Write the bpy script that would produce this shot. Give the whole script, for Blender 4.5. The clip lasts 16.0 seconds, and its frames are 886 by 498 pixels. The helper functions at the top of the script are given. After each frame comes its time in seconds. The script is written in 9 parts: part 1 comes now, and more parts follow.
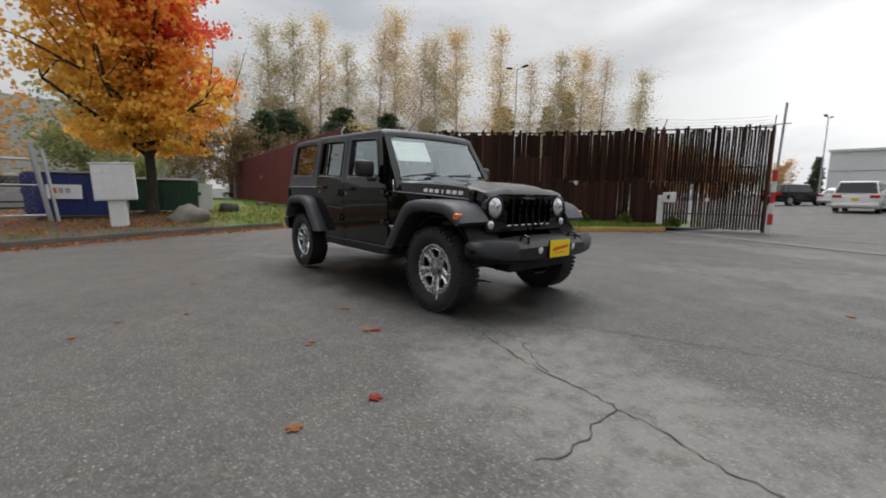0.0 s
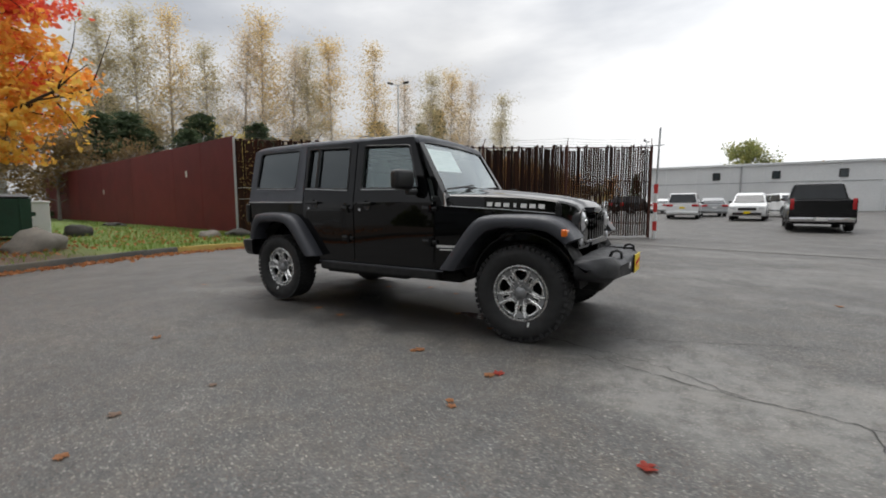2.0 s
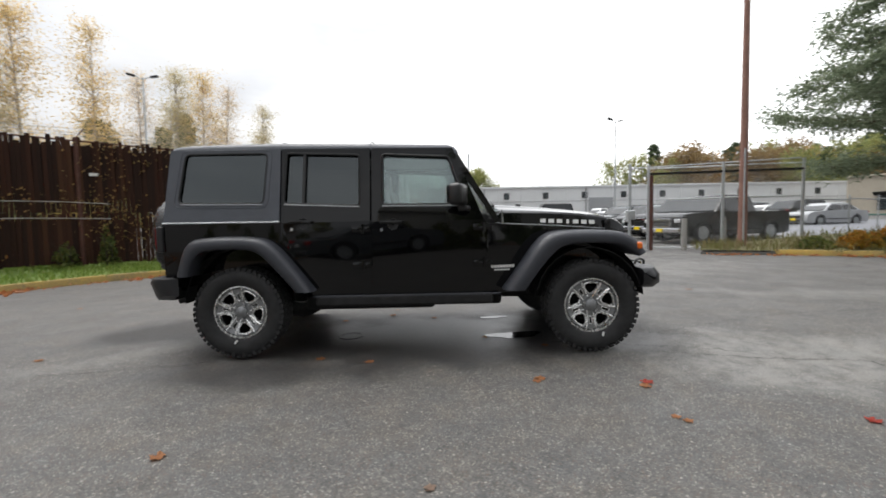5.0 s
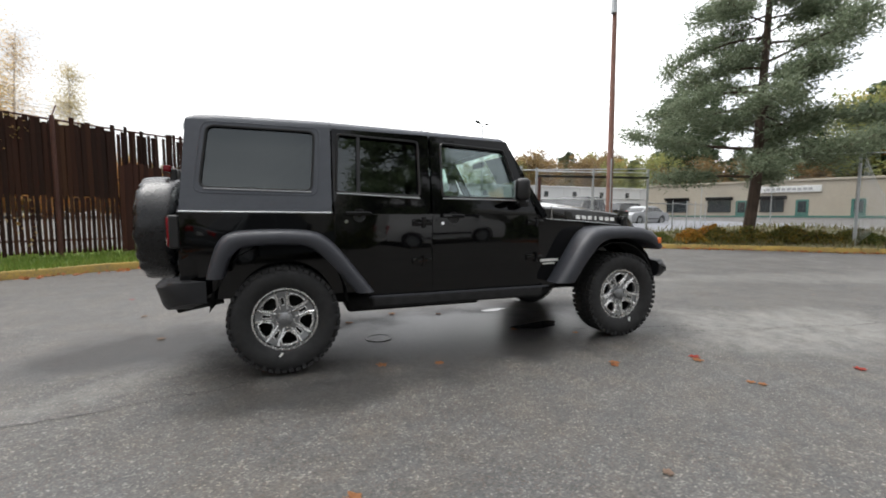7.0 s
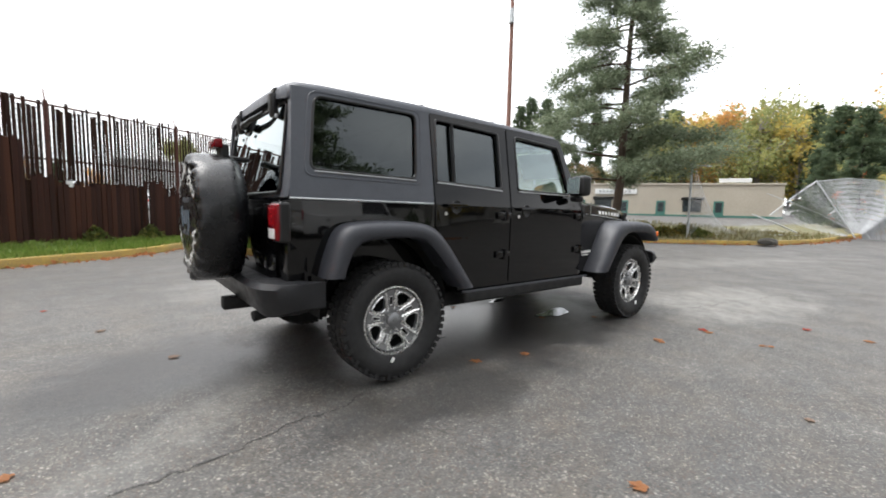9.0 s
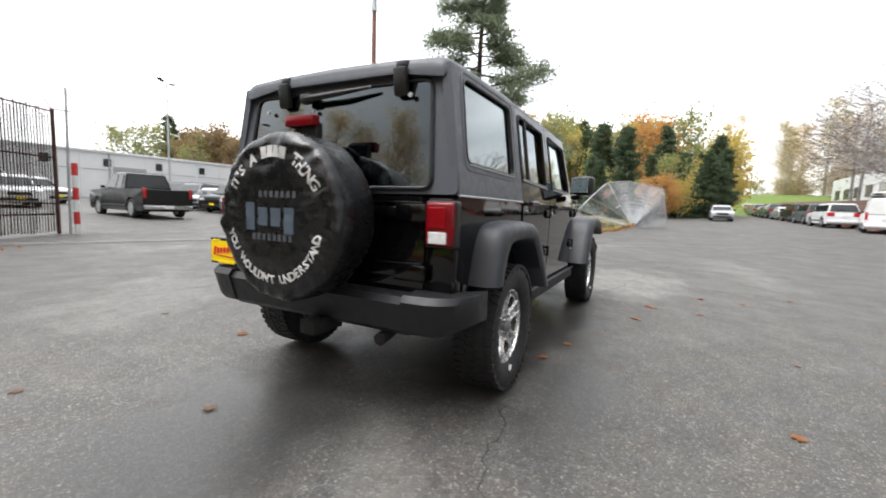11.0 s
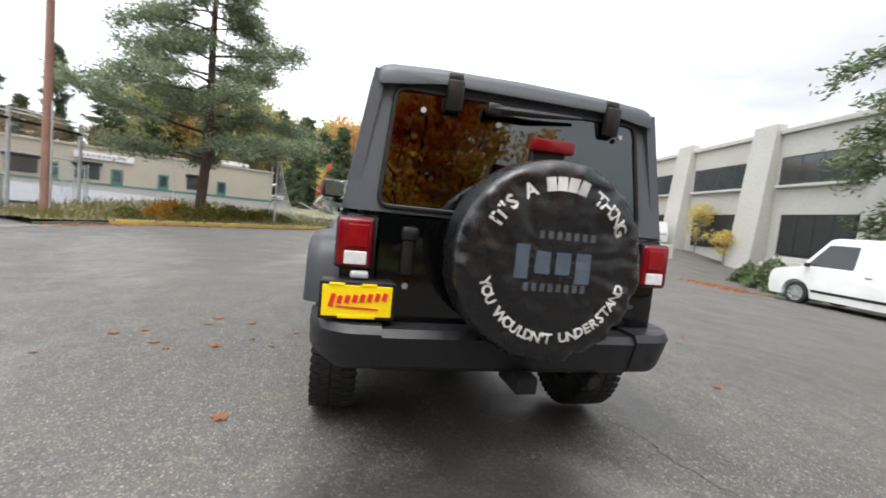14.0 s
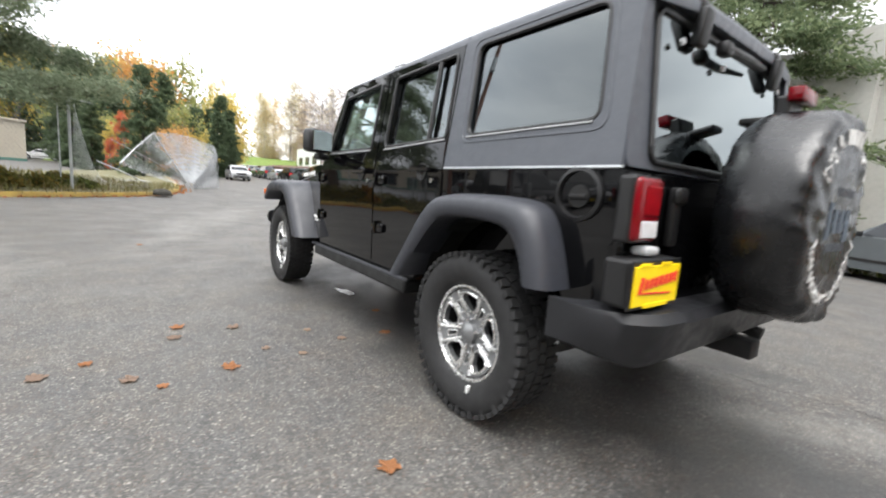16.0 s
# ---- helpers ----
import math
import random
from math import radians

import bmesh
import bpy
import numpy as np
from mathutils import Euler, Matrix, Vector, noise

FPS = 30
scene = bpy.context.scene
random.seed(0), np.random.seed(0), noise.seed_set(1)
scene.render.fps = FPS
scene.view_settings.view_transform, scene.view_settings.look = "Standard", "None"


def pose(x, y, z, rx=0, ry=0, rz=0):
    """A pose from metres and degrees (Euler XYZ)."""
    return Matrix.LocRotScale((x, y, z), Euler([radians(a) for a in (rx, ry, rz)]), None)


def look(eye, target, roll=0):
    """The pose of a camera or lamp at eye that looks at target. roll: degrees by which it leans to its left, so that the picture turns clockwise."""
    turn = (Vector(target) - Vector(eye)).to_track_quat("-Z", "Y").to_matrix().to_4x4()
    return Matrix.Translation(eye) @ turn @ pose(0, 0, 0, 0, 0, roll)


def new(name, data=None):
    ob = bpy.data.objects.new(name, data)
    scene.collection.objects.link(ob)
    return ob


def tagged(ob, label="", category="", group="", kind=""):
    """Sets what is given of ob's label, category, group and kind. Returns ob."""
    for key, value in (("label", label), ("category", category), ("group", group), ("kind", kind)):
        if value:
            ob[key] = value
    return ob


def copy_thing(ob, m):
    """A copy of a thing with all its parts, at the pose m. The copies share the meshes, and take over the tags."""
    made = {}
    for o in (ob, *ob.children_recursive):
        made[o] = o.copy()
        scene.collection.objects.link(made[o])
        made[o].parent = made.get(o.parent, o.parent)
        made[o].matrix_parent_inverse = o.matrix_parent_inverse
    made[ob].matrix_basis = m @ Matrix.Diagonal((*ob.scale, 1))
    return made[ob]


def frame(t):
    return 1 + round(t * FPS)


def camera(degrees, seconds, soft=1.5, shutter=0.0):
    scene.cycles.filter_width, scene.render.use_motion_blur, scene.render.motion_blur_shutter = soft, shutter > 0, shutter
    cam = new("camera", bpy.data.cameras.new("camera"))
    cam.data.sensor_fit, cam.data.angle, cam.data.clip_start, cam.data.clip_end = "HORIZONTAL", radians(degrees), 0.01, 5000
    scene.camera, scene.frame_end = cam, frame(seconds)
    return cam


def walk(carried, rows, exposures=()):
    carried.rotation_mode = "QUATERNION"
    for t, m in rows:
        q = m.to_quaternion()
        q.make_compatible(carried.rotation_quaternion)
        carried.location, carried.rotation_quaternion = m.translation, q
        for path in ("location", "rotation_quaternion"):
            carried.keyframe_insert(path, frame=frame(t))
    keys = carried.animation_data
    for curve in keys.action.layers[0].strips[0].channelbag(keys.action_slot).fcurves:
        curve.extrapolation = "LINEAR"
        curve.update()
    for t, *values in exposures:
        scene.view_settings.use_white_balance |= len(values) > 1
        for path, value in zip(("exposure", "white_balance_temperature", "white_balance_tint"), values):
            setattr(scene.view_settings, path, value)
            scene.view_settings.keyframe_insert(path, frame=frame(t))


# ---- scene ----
cam = camera(93.2, 16.0, soft=1.8, shutter=0.4)
PATH = [
    (0, (4.364, -3.249, 1.079), (2.866, -1.951, 0.813), 0.9),
    (0.5, (3.98, -3.507, 1.093), (2.584, -2.095, 0.854), 0.7),
    (1, (3.535, -3.672, 1.077), (2.237, -2.165, 0.867), 1.1),
    (1.5, (3.116, -3.866, 1.088), (1.97, -2.246, 0.841), 1.5),
    (2, (2.672, -3.989, 1.069), (1.634, -2.291, 0.874), 0.0),
    (2.5, (2.243, -4.078, 1.066), (1.348, -2.301, 0.867), 0.6),
    (3, (1.834, -4.169, 1.08), (1.131, -2.309, 0.864), 0.5),
    (3.5, (1.425, -4.229, 1.084), (0.864, -2.317, 0.91), 0.8),
    (4, (1.02, -4.291, 1.084), (0.642, -2.334, 0.924), -0.3),
    (4.5, (0.59, -4.315, 1.097), (0.392, -2.331, 0.948), 0.1),
    (4.7, (0.441, -4.315, 1.094), (0.328, -2.322, 0.969), -0.4),
    (6.8, (-1.251, -4.001, 1.124), (-0.621, -2.109, 0.97), -0.2),
    (7, (-1.393, -3.934, 1.112), (-0.72, -2.058, 0.954), 0.1),
    (7.5, (-1.766, -3.768, 1.113), (-0.965, -1.948, 0.897), 1.1),
    (8, (-2.134, -3.576, 1.092), (-1.188, -1.825, 0.891), 0.8),
    (8.5, (-2.49, -3.336, 1.088), (-1.41, -1.662, 0.918), 0.8),
    (9, (-2.844, -3.066, 1.091), (-1.605, -1.507, 0.906), 1.3),
    (9.5, (-3.12, -2.738, 1.101), (-1.766, -1.276, 0.929), 1.4),
    (9.7, (-3.234, -2.603, 1.104), (-1.806, -1.213, 0.927), 1.4),
    (11.8, (-4.037, -0.97, 1.081), (-2.149, -0.33, 0.923), 1.8),
    (12, (-4.071, -0.808, 1.094), (-2.157, -0.246, 0.954), 1.6),
    (12.5, (-4.101, -0.405, 1.109), (-2.133, -0.079, 0.964), 2.0),
    (13, (-4.076, -0.005, 1.125), (-2.081, 0.074, 1.019), 3.8),
    (13.5, (-4.026, 0.385, 1.13), (-2.041, 0.182, 0.991), 4.5),
    (14, (-3.916, 0.776, 1.141), (-1.977, 0.31, 0.994), 5.7),
    (14.5, (-3.748, 1.141, 1.124), (-1.878, 0.455, 0.951), 4.9),
    (15, (-3.519, 1.464, 1.116), (-1.75, 0.546, 0.948), 4.8),
    (15.5, (-3.219, 1.769, 1.091), (-1.543, 0.686, 0.956), 4.2),
    (16, (-2.853, 2.052, 1.018), (-1.265, 0.867, 0.745), 4.2),
]
EXPOSURE = [(0, 0.10), (2, 0.16), (3.5, 0.44), (7, 0.72), (9, 1.08), (12.5, 0.92), (13.5, 1.03), (14, 1.1), (15, 1.3), (16, 1.38)]
walk(cam, [(t, look(eye, target, roll)) for t, eye, target, roll in PATH], EXPOSURE)

# ---- world and light ----
def make_world():
    w = bpy.data.worlds.new("overcast_sky")
    scene.world = w
    w.use_nodes = True
    nt = w.node_tree
    nt.nodes.clear()
    out = nt.nodes.new("ShaderNodeOutputWorld")
    bg = nt.nodes.new("ShaderNodeBackground")
    sky = nt.nodes.new("ShaderNodeTexSky")
    sky.sky_type = "NISHITA"
    sky.sun_disc = False
    sky.sun_elevation, sky.sun_rotation = radians(69), radians(-51)
    sky.air_density, sky.dust_density = 1.0, 3.0
    tc = nt.nodes.new("ShaderNodeTexCoord")
    mp = nt.nodes.new("ShaderNodeMapping")
    mp.inputs["Scale"].default_value = (1.0, 1.0, 3.2)
    n1 = nt.nodes.new("ShaderNodeTexNoise")
    n1.inputs["Scale"].default_value, n1.inputs["Detail"].default_value, n1.inputs["Roughness"].default_value = 1.7, 6.0, 0.5
    ramp = nt.nodes.new("ShaderNodeValToRGB")
    ramp.color_ramp.elements[0].position, ramp.color_ramp.elements[0].color = 0.34, (*CLOUD_DARK, 1)
    ramp.color_ramp.elements[1].position, ramp.color_ramp.elements[1].color = 0.64, (*CLOUD_LIGHT, 1)
    # the cloud sheet is thinner and brighter towards the hidden sun
    dot = nt.nodes.new("ShaderNodeVectorMath")
    dot.operation = "DOT_PRODUCT"
    dot.inputs[1].default_value = SUN_SIDE
    mr = nt.nodes.new("ShaderNodeMapRange")
    mr.inputs["From Min"].default_value, mr.inputs["From Max"].default_value = 0.0, 1.0
    cube = nt.nodes.new("ShaderNodeMath")
    cube.operation = "POWER"
    cube.inputs[1].default_value = 5.0
    lift = nt.nodes.new("ShaderNodeMath")
    lift.operation = "MULTIPLY_ADD"
    lift.inputs[1].default_value, lift.inputs[2].default_value = 2.6, 0.0
    # and a little brighter low in the east, where the cloud breaks up
    low = nt.nodes.new("ShaderNodeVectorMath")
    low.operation = "DOT_PRODUCT"
    low.inputs[1].default_value = (0.83, 0.56, 0.0)
    veil = nt.nodes.new("ShaderNodeMapRange")
    veil.inputs["From Min"].default_value, veil.inputs["From Max"].default_value = 0.05, 0.95
    veil.inputs["To Min"].default_value, veil.inputs["To Max"].default_value = 0.60, 1.45
    mul = nt.nodes.new("ShaderNodeVectorMath")
    mul.operation = "SCALE"
    mix = nt.nodes.new("ShaderNodeMix")
    mix.data_type = "RGBA"
    mix.inputs["Factor"].default_value = 0.94
    scl = nt.nodes.new("ShaderNodeVectorMath")
    scl.operation = "SCALE"
    scl.inputs["Scale"].default_value = 0.1
    L = nt.links.new
    L(tc.outputs["Generated"], mp.inputs["Vector"])
    L(mp.outputs["Vector"], n1.inputs["Vector"])
    L(n1.outputs["Fac"], ramp.inputs["Fac"])
    L(tc.outputs["Generated"], dot.inputs[0])
    L(dot.outputs["Value"], mr.inputs["Value"])
    L(ramp.outputs["Color"], mul.inputs[0])
    L(mr.outputs["Result"], cube.inputs[0])
    L(cube.outputs["Value"], lift.inputs[0])
    L(tc.outputs["Generated"], low.inputs[0])
    L(low.outputs["Value"], veil.inputs["Value"])
    L(veil.outputs["Result"], lift.inputs[2])
    L(lift.outputs["Value"], mul.inputs["Scale"])
    L(sky.outputs["Color"], scl.inputs[0])
    L(scl.outputs["Vector"], mix.inputs["A"])
    L(mul.outputs["Vector"], mix.inputs["B"])
    L(mix.outputs["Result"], bg.inputs["Color"])
    bg.inputs["Strength"].default_value = SKY_STRENGTH
    L(bg.outputs["Background"], out.inputs["Surface"])


CLOUD_DARK, CLOUD_LIGHT = (0.54, 0.565, 0.61), (1.04, 1.04, 1.04)
SUN_SIDE = (-0.24, 0.16, 0.957)
SKY_STRENGTH = 1.0
make_world()
sun = new("sun", bpy.data.lights.new("sun", "SUN"))
sun.data.energy, sun.data.angle, sun.data.color = 1.3, radians(38), (1.0, 0.97, 0.93)
sun.matrix_world = look((-5, 4, 17), (0, 0, 0))


# ---- mesh helpers ----
def part(name, bm, mat, parent=None, label="", smooth=None):
    """Link a bmesh as one mesh object, under a thing or a part."""
    me = bpy.data.meshes.new(name)
    bmesh.ops.recalc_face_normals(bm, faces=bm.faces)
    bm.to_mesh(me)
    bm.free()
    for m in mat if isinstance(mat, (list, tuple)) else [mat]:
        me.materials.append(m)
    if smooth:
        me.shade_smooth()
        me.set_sharp_from_angle(angle=radians(smooth))
    ob = new(name, me)
    if parent is not None:
        ob.parent = parent
    if label:
        tagged(ob, label)
    return ob


def share(name, ob, parent, m, label=""):
    """One more object on the mesh of ob, at the pose m under parent."""
    o = new(name, ob.data)
    o.parent = parent
    o.matrix_basis = m
    if label:
        tagged(o, label)
    return o


def thing(name, label, category, group="", m=None, kind=""):
    e = new(name)
    e.empty_display_size = 0.1
    if m is not None:
        e.matrix_basis = m
    return tagged(e, label, category, group, kind)


def add(bm, other):
    me = bpy.data.meshes.new("scratch")
    other.to_mesh(me)
    bm.from_mesh(me)
    bpy.data.meshes.remove(me)
    other.free()


def box(bm, c, s, bevel=0.0, seg=2, m=None):
    """A box of size s round c, with rounded edges."""
    b = bmesh.new()
    bmesh.ops.create_cube(b, size=1.0, matrix=Matrix.Diagonal((*s, 1)))
    if bevel:
        bmesh.ops.bevel(b, geom=list(b.edges), offset=bevel, segments=seg, profile=0.5, affect="EDGES", clamp_overlap=True)
    mm = Matrix.Translation(c) @ (m if m is not None else Matrix())
    bmesh.ops.transform(b, matrix=mm, verts=b.verts)
    add(bm, b)
    return bm


def fast_box(bm, c, s, m=None):
    """A plain box, cheap enough for thousands."""
    m = m if m is not None else Matrix()
    v = [bm.verts.new(Vector(c) + m @ Vector((sx * s[0] / 2, sy * s[1] / 2, sz * s[2] / 2)))
         for sx in (-1, 1) for sy in (-1, 1) for sz in (-1, 1)]
    for f in ((0, 1, 3, 2), (4, 6, 7, 5), (0, 4, 5, 1), (2, 3, 7, 6), (0, 2, 6, 4), (1, 5, 7, 3)):
        bm.faces.new([v[i] for i in f])


def rings(bm, loops, closed=True, caps=True):
    """Skin a row of point loops of equal count."""
    vs = [[bm.verts.new(p) for p in lp] for lp in loops]
    n = len(vs[0])
    for a, b in zip(vs, vs[1:]):
        for i in range(n if closed else n - 1):
            j = (i + 1) % n
            bm.faces.new((a[i], a[j], b[j], b[i]))
    if caps and closed:
        bm.faces.new(vs[0][::-1])
        bm.faces.new(vs[-1])
    return vs


def frame_of(d):
    d = Vector(d).normalized()
    u = d.orthogonal().normalized()
    return u, d.cross(u)


def cyl(bm, a, b, r0, r1=None, n=12, caps=True):
    r1 = r0 if r1 is None else r1
    a, b = Vector(a), Vector(b)
    u, v = frame_of(b - a)
    cs = [(math.cos(2 * math.pi * i / n), math.sin(2 * math.pi * i / n)) for i in range(n)]
    rings(bm, [[a + r0 * (c * u + s * v) for c, s in cs], [b + r1 * (c * u + s * v) for c, s in cs]], True, caps)


def tube(bm, pts, r, n=8, caps=True):
    """A tube along points; r a number or one for each point."""
    pts = [Vector(p) for p in pts]
    rs = [float(v) for v in r] if isinstance(r, (list, tuple)) else [float(r)] * len(pts)
    u = None
    loops = []
    for i, p in enumerate(pts):
        d = (pts[min(i + 1, len(pts) - 1)] - pts[max(i - 1, 0)]).normalized()
        u = d.orthogonal().normalized() if u is None else (u - d * u.dot(d)).normalized()
        v = d.cross(u)
        loops.append([p + rs[i] * (math.cos(2 * math.pi * k / n) * u + math.sin(2 * math.pi * k / n) * v) for k in range(n)])
    rings(bm, loops, True, caps)


def lathe(bm, prof, c=(0, 0, 0), d=(0, 1, 0), n=32):
    """Turn a profile of (radius, height along d) round the axis d through c."""
    c, d = Vector(c), Vector(d).normalized()
    u, v = frame_of(d)
    prev = None
    for r, h in prof:
        o = c + d * h
        if r < 1e-6:
            cur = [bm.verts.new(o)]
        else:
            cur = [bm.verts.new(o + r * (math.cos(2 * math.pi * k / n) * u + math.sin(2 * math.pi * k / n) * v)) for k in range(n)]
        if prev:
            for k in range(n):
                j = (k + 1) % n
                if len(prev) == 1 and len(cur) > 1:
                    bm.faces.new((prev[0], cur[j], cur[k]))
                elif len(cur) == 1 and len(prev) > 1:
                    bm.faces.new((prev[k], prev[j], cur[0]))
                elif len(cur) > 1:
                    bm.faces.new((prev[k], prev[j], cur[j], cur[k]))
        prev = cur


def rounded(poly, r, n=3):
    """A polygon with its corners rounded by r."""
    out = []
    k = len(poly)
    for i in range(k):
        p, a, b = (Vector((*poly[j % k], 0)) for j in (i, i - 1, i + 1))
        da, db = a - p, b - p
        q = min(r, da.length * 0.45, db.length * 0.45)
        p0, p1 = p + da.normalized() * q, p + db.normalized() * q
        for t in range(n + 1):
            s = t / n
            w = (1 - s) ** 2 * p0 + 2 * s * (1 - s) * p + s * s * p1
            out.append((w.x, w.y))
    return out


def plate(bm, outer, holes, f, depth, bevel=0.0):
    """A plate with holes: outline in (u, v), thickness depth, laid into space by f(u, v, w)."""
    b = bmesh.new()
    for loop in (outer, *holes):
        vs = [b.verts.new((u, v, 0)) for u, v in loop]
        for i in range(len(vs)):
            b.edges.new((vs[i], vs[(i + 1) % len(vs)]))
    bmesh.ops.triangle_fill(b, use_beauty=True, use_dissolve=False, edges=list(b.edges))
    got = bmesh.ops.extrude_face_region(b, geom=list(b.faces))
    for e in got["geom"]:
        if isinstance(e, bmesh.types.BMVert):
            e.co.z = depth
    for v in b.verts:
        v.co = Vector(f(v.co.x, v.co.y, v.co.z))
    add(bm, b)


def text_mesh(bm, text, size, m, depth=0.003, align="CENTER", spacing=1.0):
    cu = bpy.data.curves.new("scratch", "FONT")
    cu.body, cu.size, cu.extrude, cu.align_x, cu.space_character = text, size, depth / 2, align, spacing
    cu.resolution_u = 2
    cu.offset = 0.022 * size
    ob = bpy.data.objects.new("scratch", cu)
    me = bpy.data.meshes.new_from_object(ob)
    me.transform(m)
    bm.from_mesh(me)
    bpy.data.objects.remove(ob)
    bpy.data.curves.remove(cu)
    bpy.data.meshes.remove(me)


def lerp_path(pts, step):
    """Points along a polyline, smoothed, about step apart."""
    p = [Vector(q) for q in pts]
    for _ in range(3):
        q = [p[0]]
        for a, b in zip(p, p[1:]):
            q += [a.lerp(b, 0.25), a.lerp(b, 0.75)]
        p = q + [p[-1]]
    out = [p[0]]
    left = step
    for a, b in zip(p, p[1:]):
        l = (b - a).length
        t = left
        while t < l:
            out.append(a.lerp(b, t / l))
            t += step
        left = t - l
    return out + [p[-1]]


def cloud_mesh(name, pts, size, rng, mat, dirs=None, aspect=1.5, flat=0.35):
    """Leaves: small folded quads round points; dirs lays them along a direction."""
    n = len(pts)
    pts = np.asarray(pts, float)
    a = rng.normal(size=(n, 3)) if dirs is None else np.asarray(dirs, float) + rng.normal(size=(n, 3)) * flat
    a /= np.linalg.norm(a, axis=1)[:, None] + 1e-9
    u = rng.normal(size=(n, 3))
    u -= (u * a).sum(1)[:, None] * a
    u /= np.linalg.norm(u, axis=1)[:, None] + 1e-9
    s = np.asarray(size if np.ndim(size) else np.full(n, size)) * rng.uniform(0.65, 1.35, n)
    la, lu = (s * aspect / 2)[:, None] * a, (s / 2)[:, None] * u
    nrm = np.cross(a, u) * (s * 0.18)[:, None]
    v = np.stack([pts - la, pts + lu * 0.9 + nrm - la * 0.1, pts + la, pts - lu * 0.9 + nrm - la * 0.1], 1).reshape(-1, 3)
    k = np.arange(n)[:, None] * 4
    f = np.concatenate([k + [0, 1, 2], k + [0, 2, 3]], 1).reshape(-1, 3)
    me = bpy.data.meshes.new(name)
    me.from_pydata(v.tolist(), [], f.tolist())
    me.materials.append(mat)
    return me


# ---- materials ----
class Mat:
    """A small builder of node materials."""

    def __init__(self, name, rough=0.6, metal=0.0, spec=0.5, coat=0.0):
        self.m = bpy.data.materials.new(name)
        self.m.use_nodes = True
        self.nt = self.m.node_tree
        self.p = self.nt.nodes["Principled BSDF"]
        self.p.inputs["Roughness"].default_value = rough
        self.p.inputs["Metallic"].default_value = metal
        self.p.inputs["Specular IOR Level"].default_value = spec
        self.p.inputs["Coat Weight"].default_value = coat
        self.p.inputs["Coat Roughness"].default_value = 0.03
        tc = self.nt.nodes.new("ShaderNodeTexCoord")
        self.co = tc.outputs["Object"]
        self.h = None

    def node(self, kind, **kw):
        n = self.nt.nodes.new(kind)
        for k, v in kw.items():
            n.inputs[k.replace("_", " ")].default_value = v
        return n

    def link(self, a, b):
        self.nt.links.new(a, b)

    def world(self):
        g = self.node("ShaderNodeNewGeometry")
        self.co = g.outputs["Position"]
        return self

    def noise(self, scale, detail=4.0, rough=0.55, stretch=None):
        co = self.co
        if stretch:
            mp = self.node("ShaderNodeMapping", Scale=stretch)
            self.link(co, mp.inputs["Vector"])
            co = mp.outputs["Vector"]
        n = self.node("ShaderNodeTexNoise", Scale=scale, Detail=detail, Roughness=rough)
        self.link(co, n.inputs["Vector"])
        return n.outputs["Fac"]

    def vor(self, scale, feature="F1", out="Distance"):
        n = self.node("ShaderNodeTexVoronoi", Scale=scale)
        n.feature = feature
        self.link(self.co, n.inputs["Vector"])
        return n.outputs[out]

    def rnd(self, island=False):
        if island:
            return self.node("ShaderNodeNewGeometry").outputs["Random Per Island"]
        return self.node("ShaderNodeObjectInfo").outputs["Random"]

    def ramp(self, fac, stops):
        r = self.node("ShaderNodeValToRGB")
        e = r.color_ramp.elements
        while len(e) < len(stops):
            e.new(0.5)
        for el, (pos, col) in zip(e, stops):
            el.position = pos
            el.color = (*col, 1) if isinstance(col, (tuple, list)) else (col, col, col, 1)
        self.link(fac, r.inputs["Fac"])
        return r.outputs["Color"]

    def mix(self, fac, a, b, mode="MIX"):
        n = self.node("ShaderNodeMix")
        n.data_type, n.blend_type = "RGBA", mode
        for val, s in ((fac, "Factor"), (a, "A"), (b, "B")):
            if isinstance(val, (int, float)) and s == "Factor":
                n.inputs[s].default_value = val
            elif isinstance(val, (tuple, list)):
                n.inputs[s].default_value = (*val, 1)
            elif isinstance(val, (int, float)):
                n.inputs[s].default_value = (val, val, val, 1)
            else:
                self.link(val, n.inputs[s])
        return n.outputs["Result"]

    def math(self, op, a, b=0.5):
        n = self.node("ShaderNodeMath")
        n.operation = op
        for val, i in ((a, 0), (b, 1)):
            if isinstance(val, (int, float)):
                n.inputs[i].default_value = val
            else:
                self.link(val, n.inputs[i])
        return n.outputs["Value"]

    def color(self, c):
        if isinstance(c, (tuple, list)):
            self.p.inputs["Base Color"].default_value = (*c, 1)
        else:
            self.link(c, self.p.inputs["Base Color"])
        return self

    def rough(self, r):
        self.link(r, self.p.inputs["Roughness"])
        return self

    def bump(self, fac, dist=0.003, strength=0.6):
        b = self.node("ShaderNodeBump", Strength=strength, Distance=dist)
        self.link(fac, b.inputs["Height"])
        if self.h is not None:
            self.link(self.h, b.inputs["Normal"])
        self.h = b.outputs["Normal"]
        self.link(self.h, self.p.inputs["Normal"])
        return self


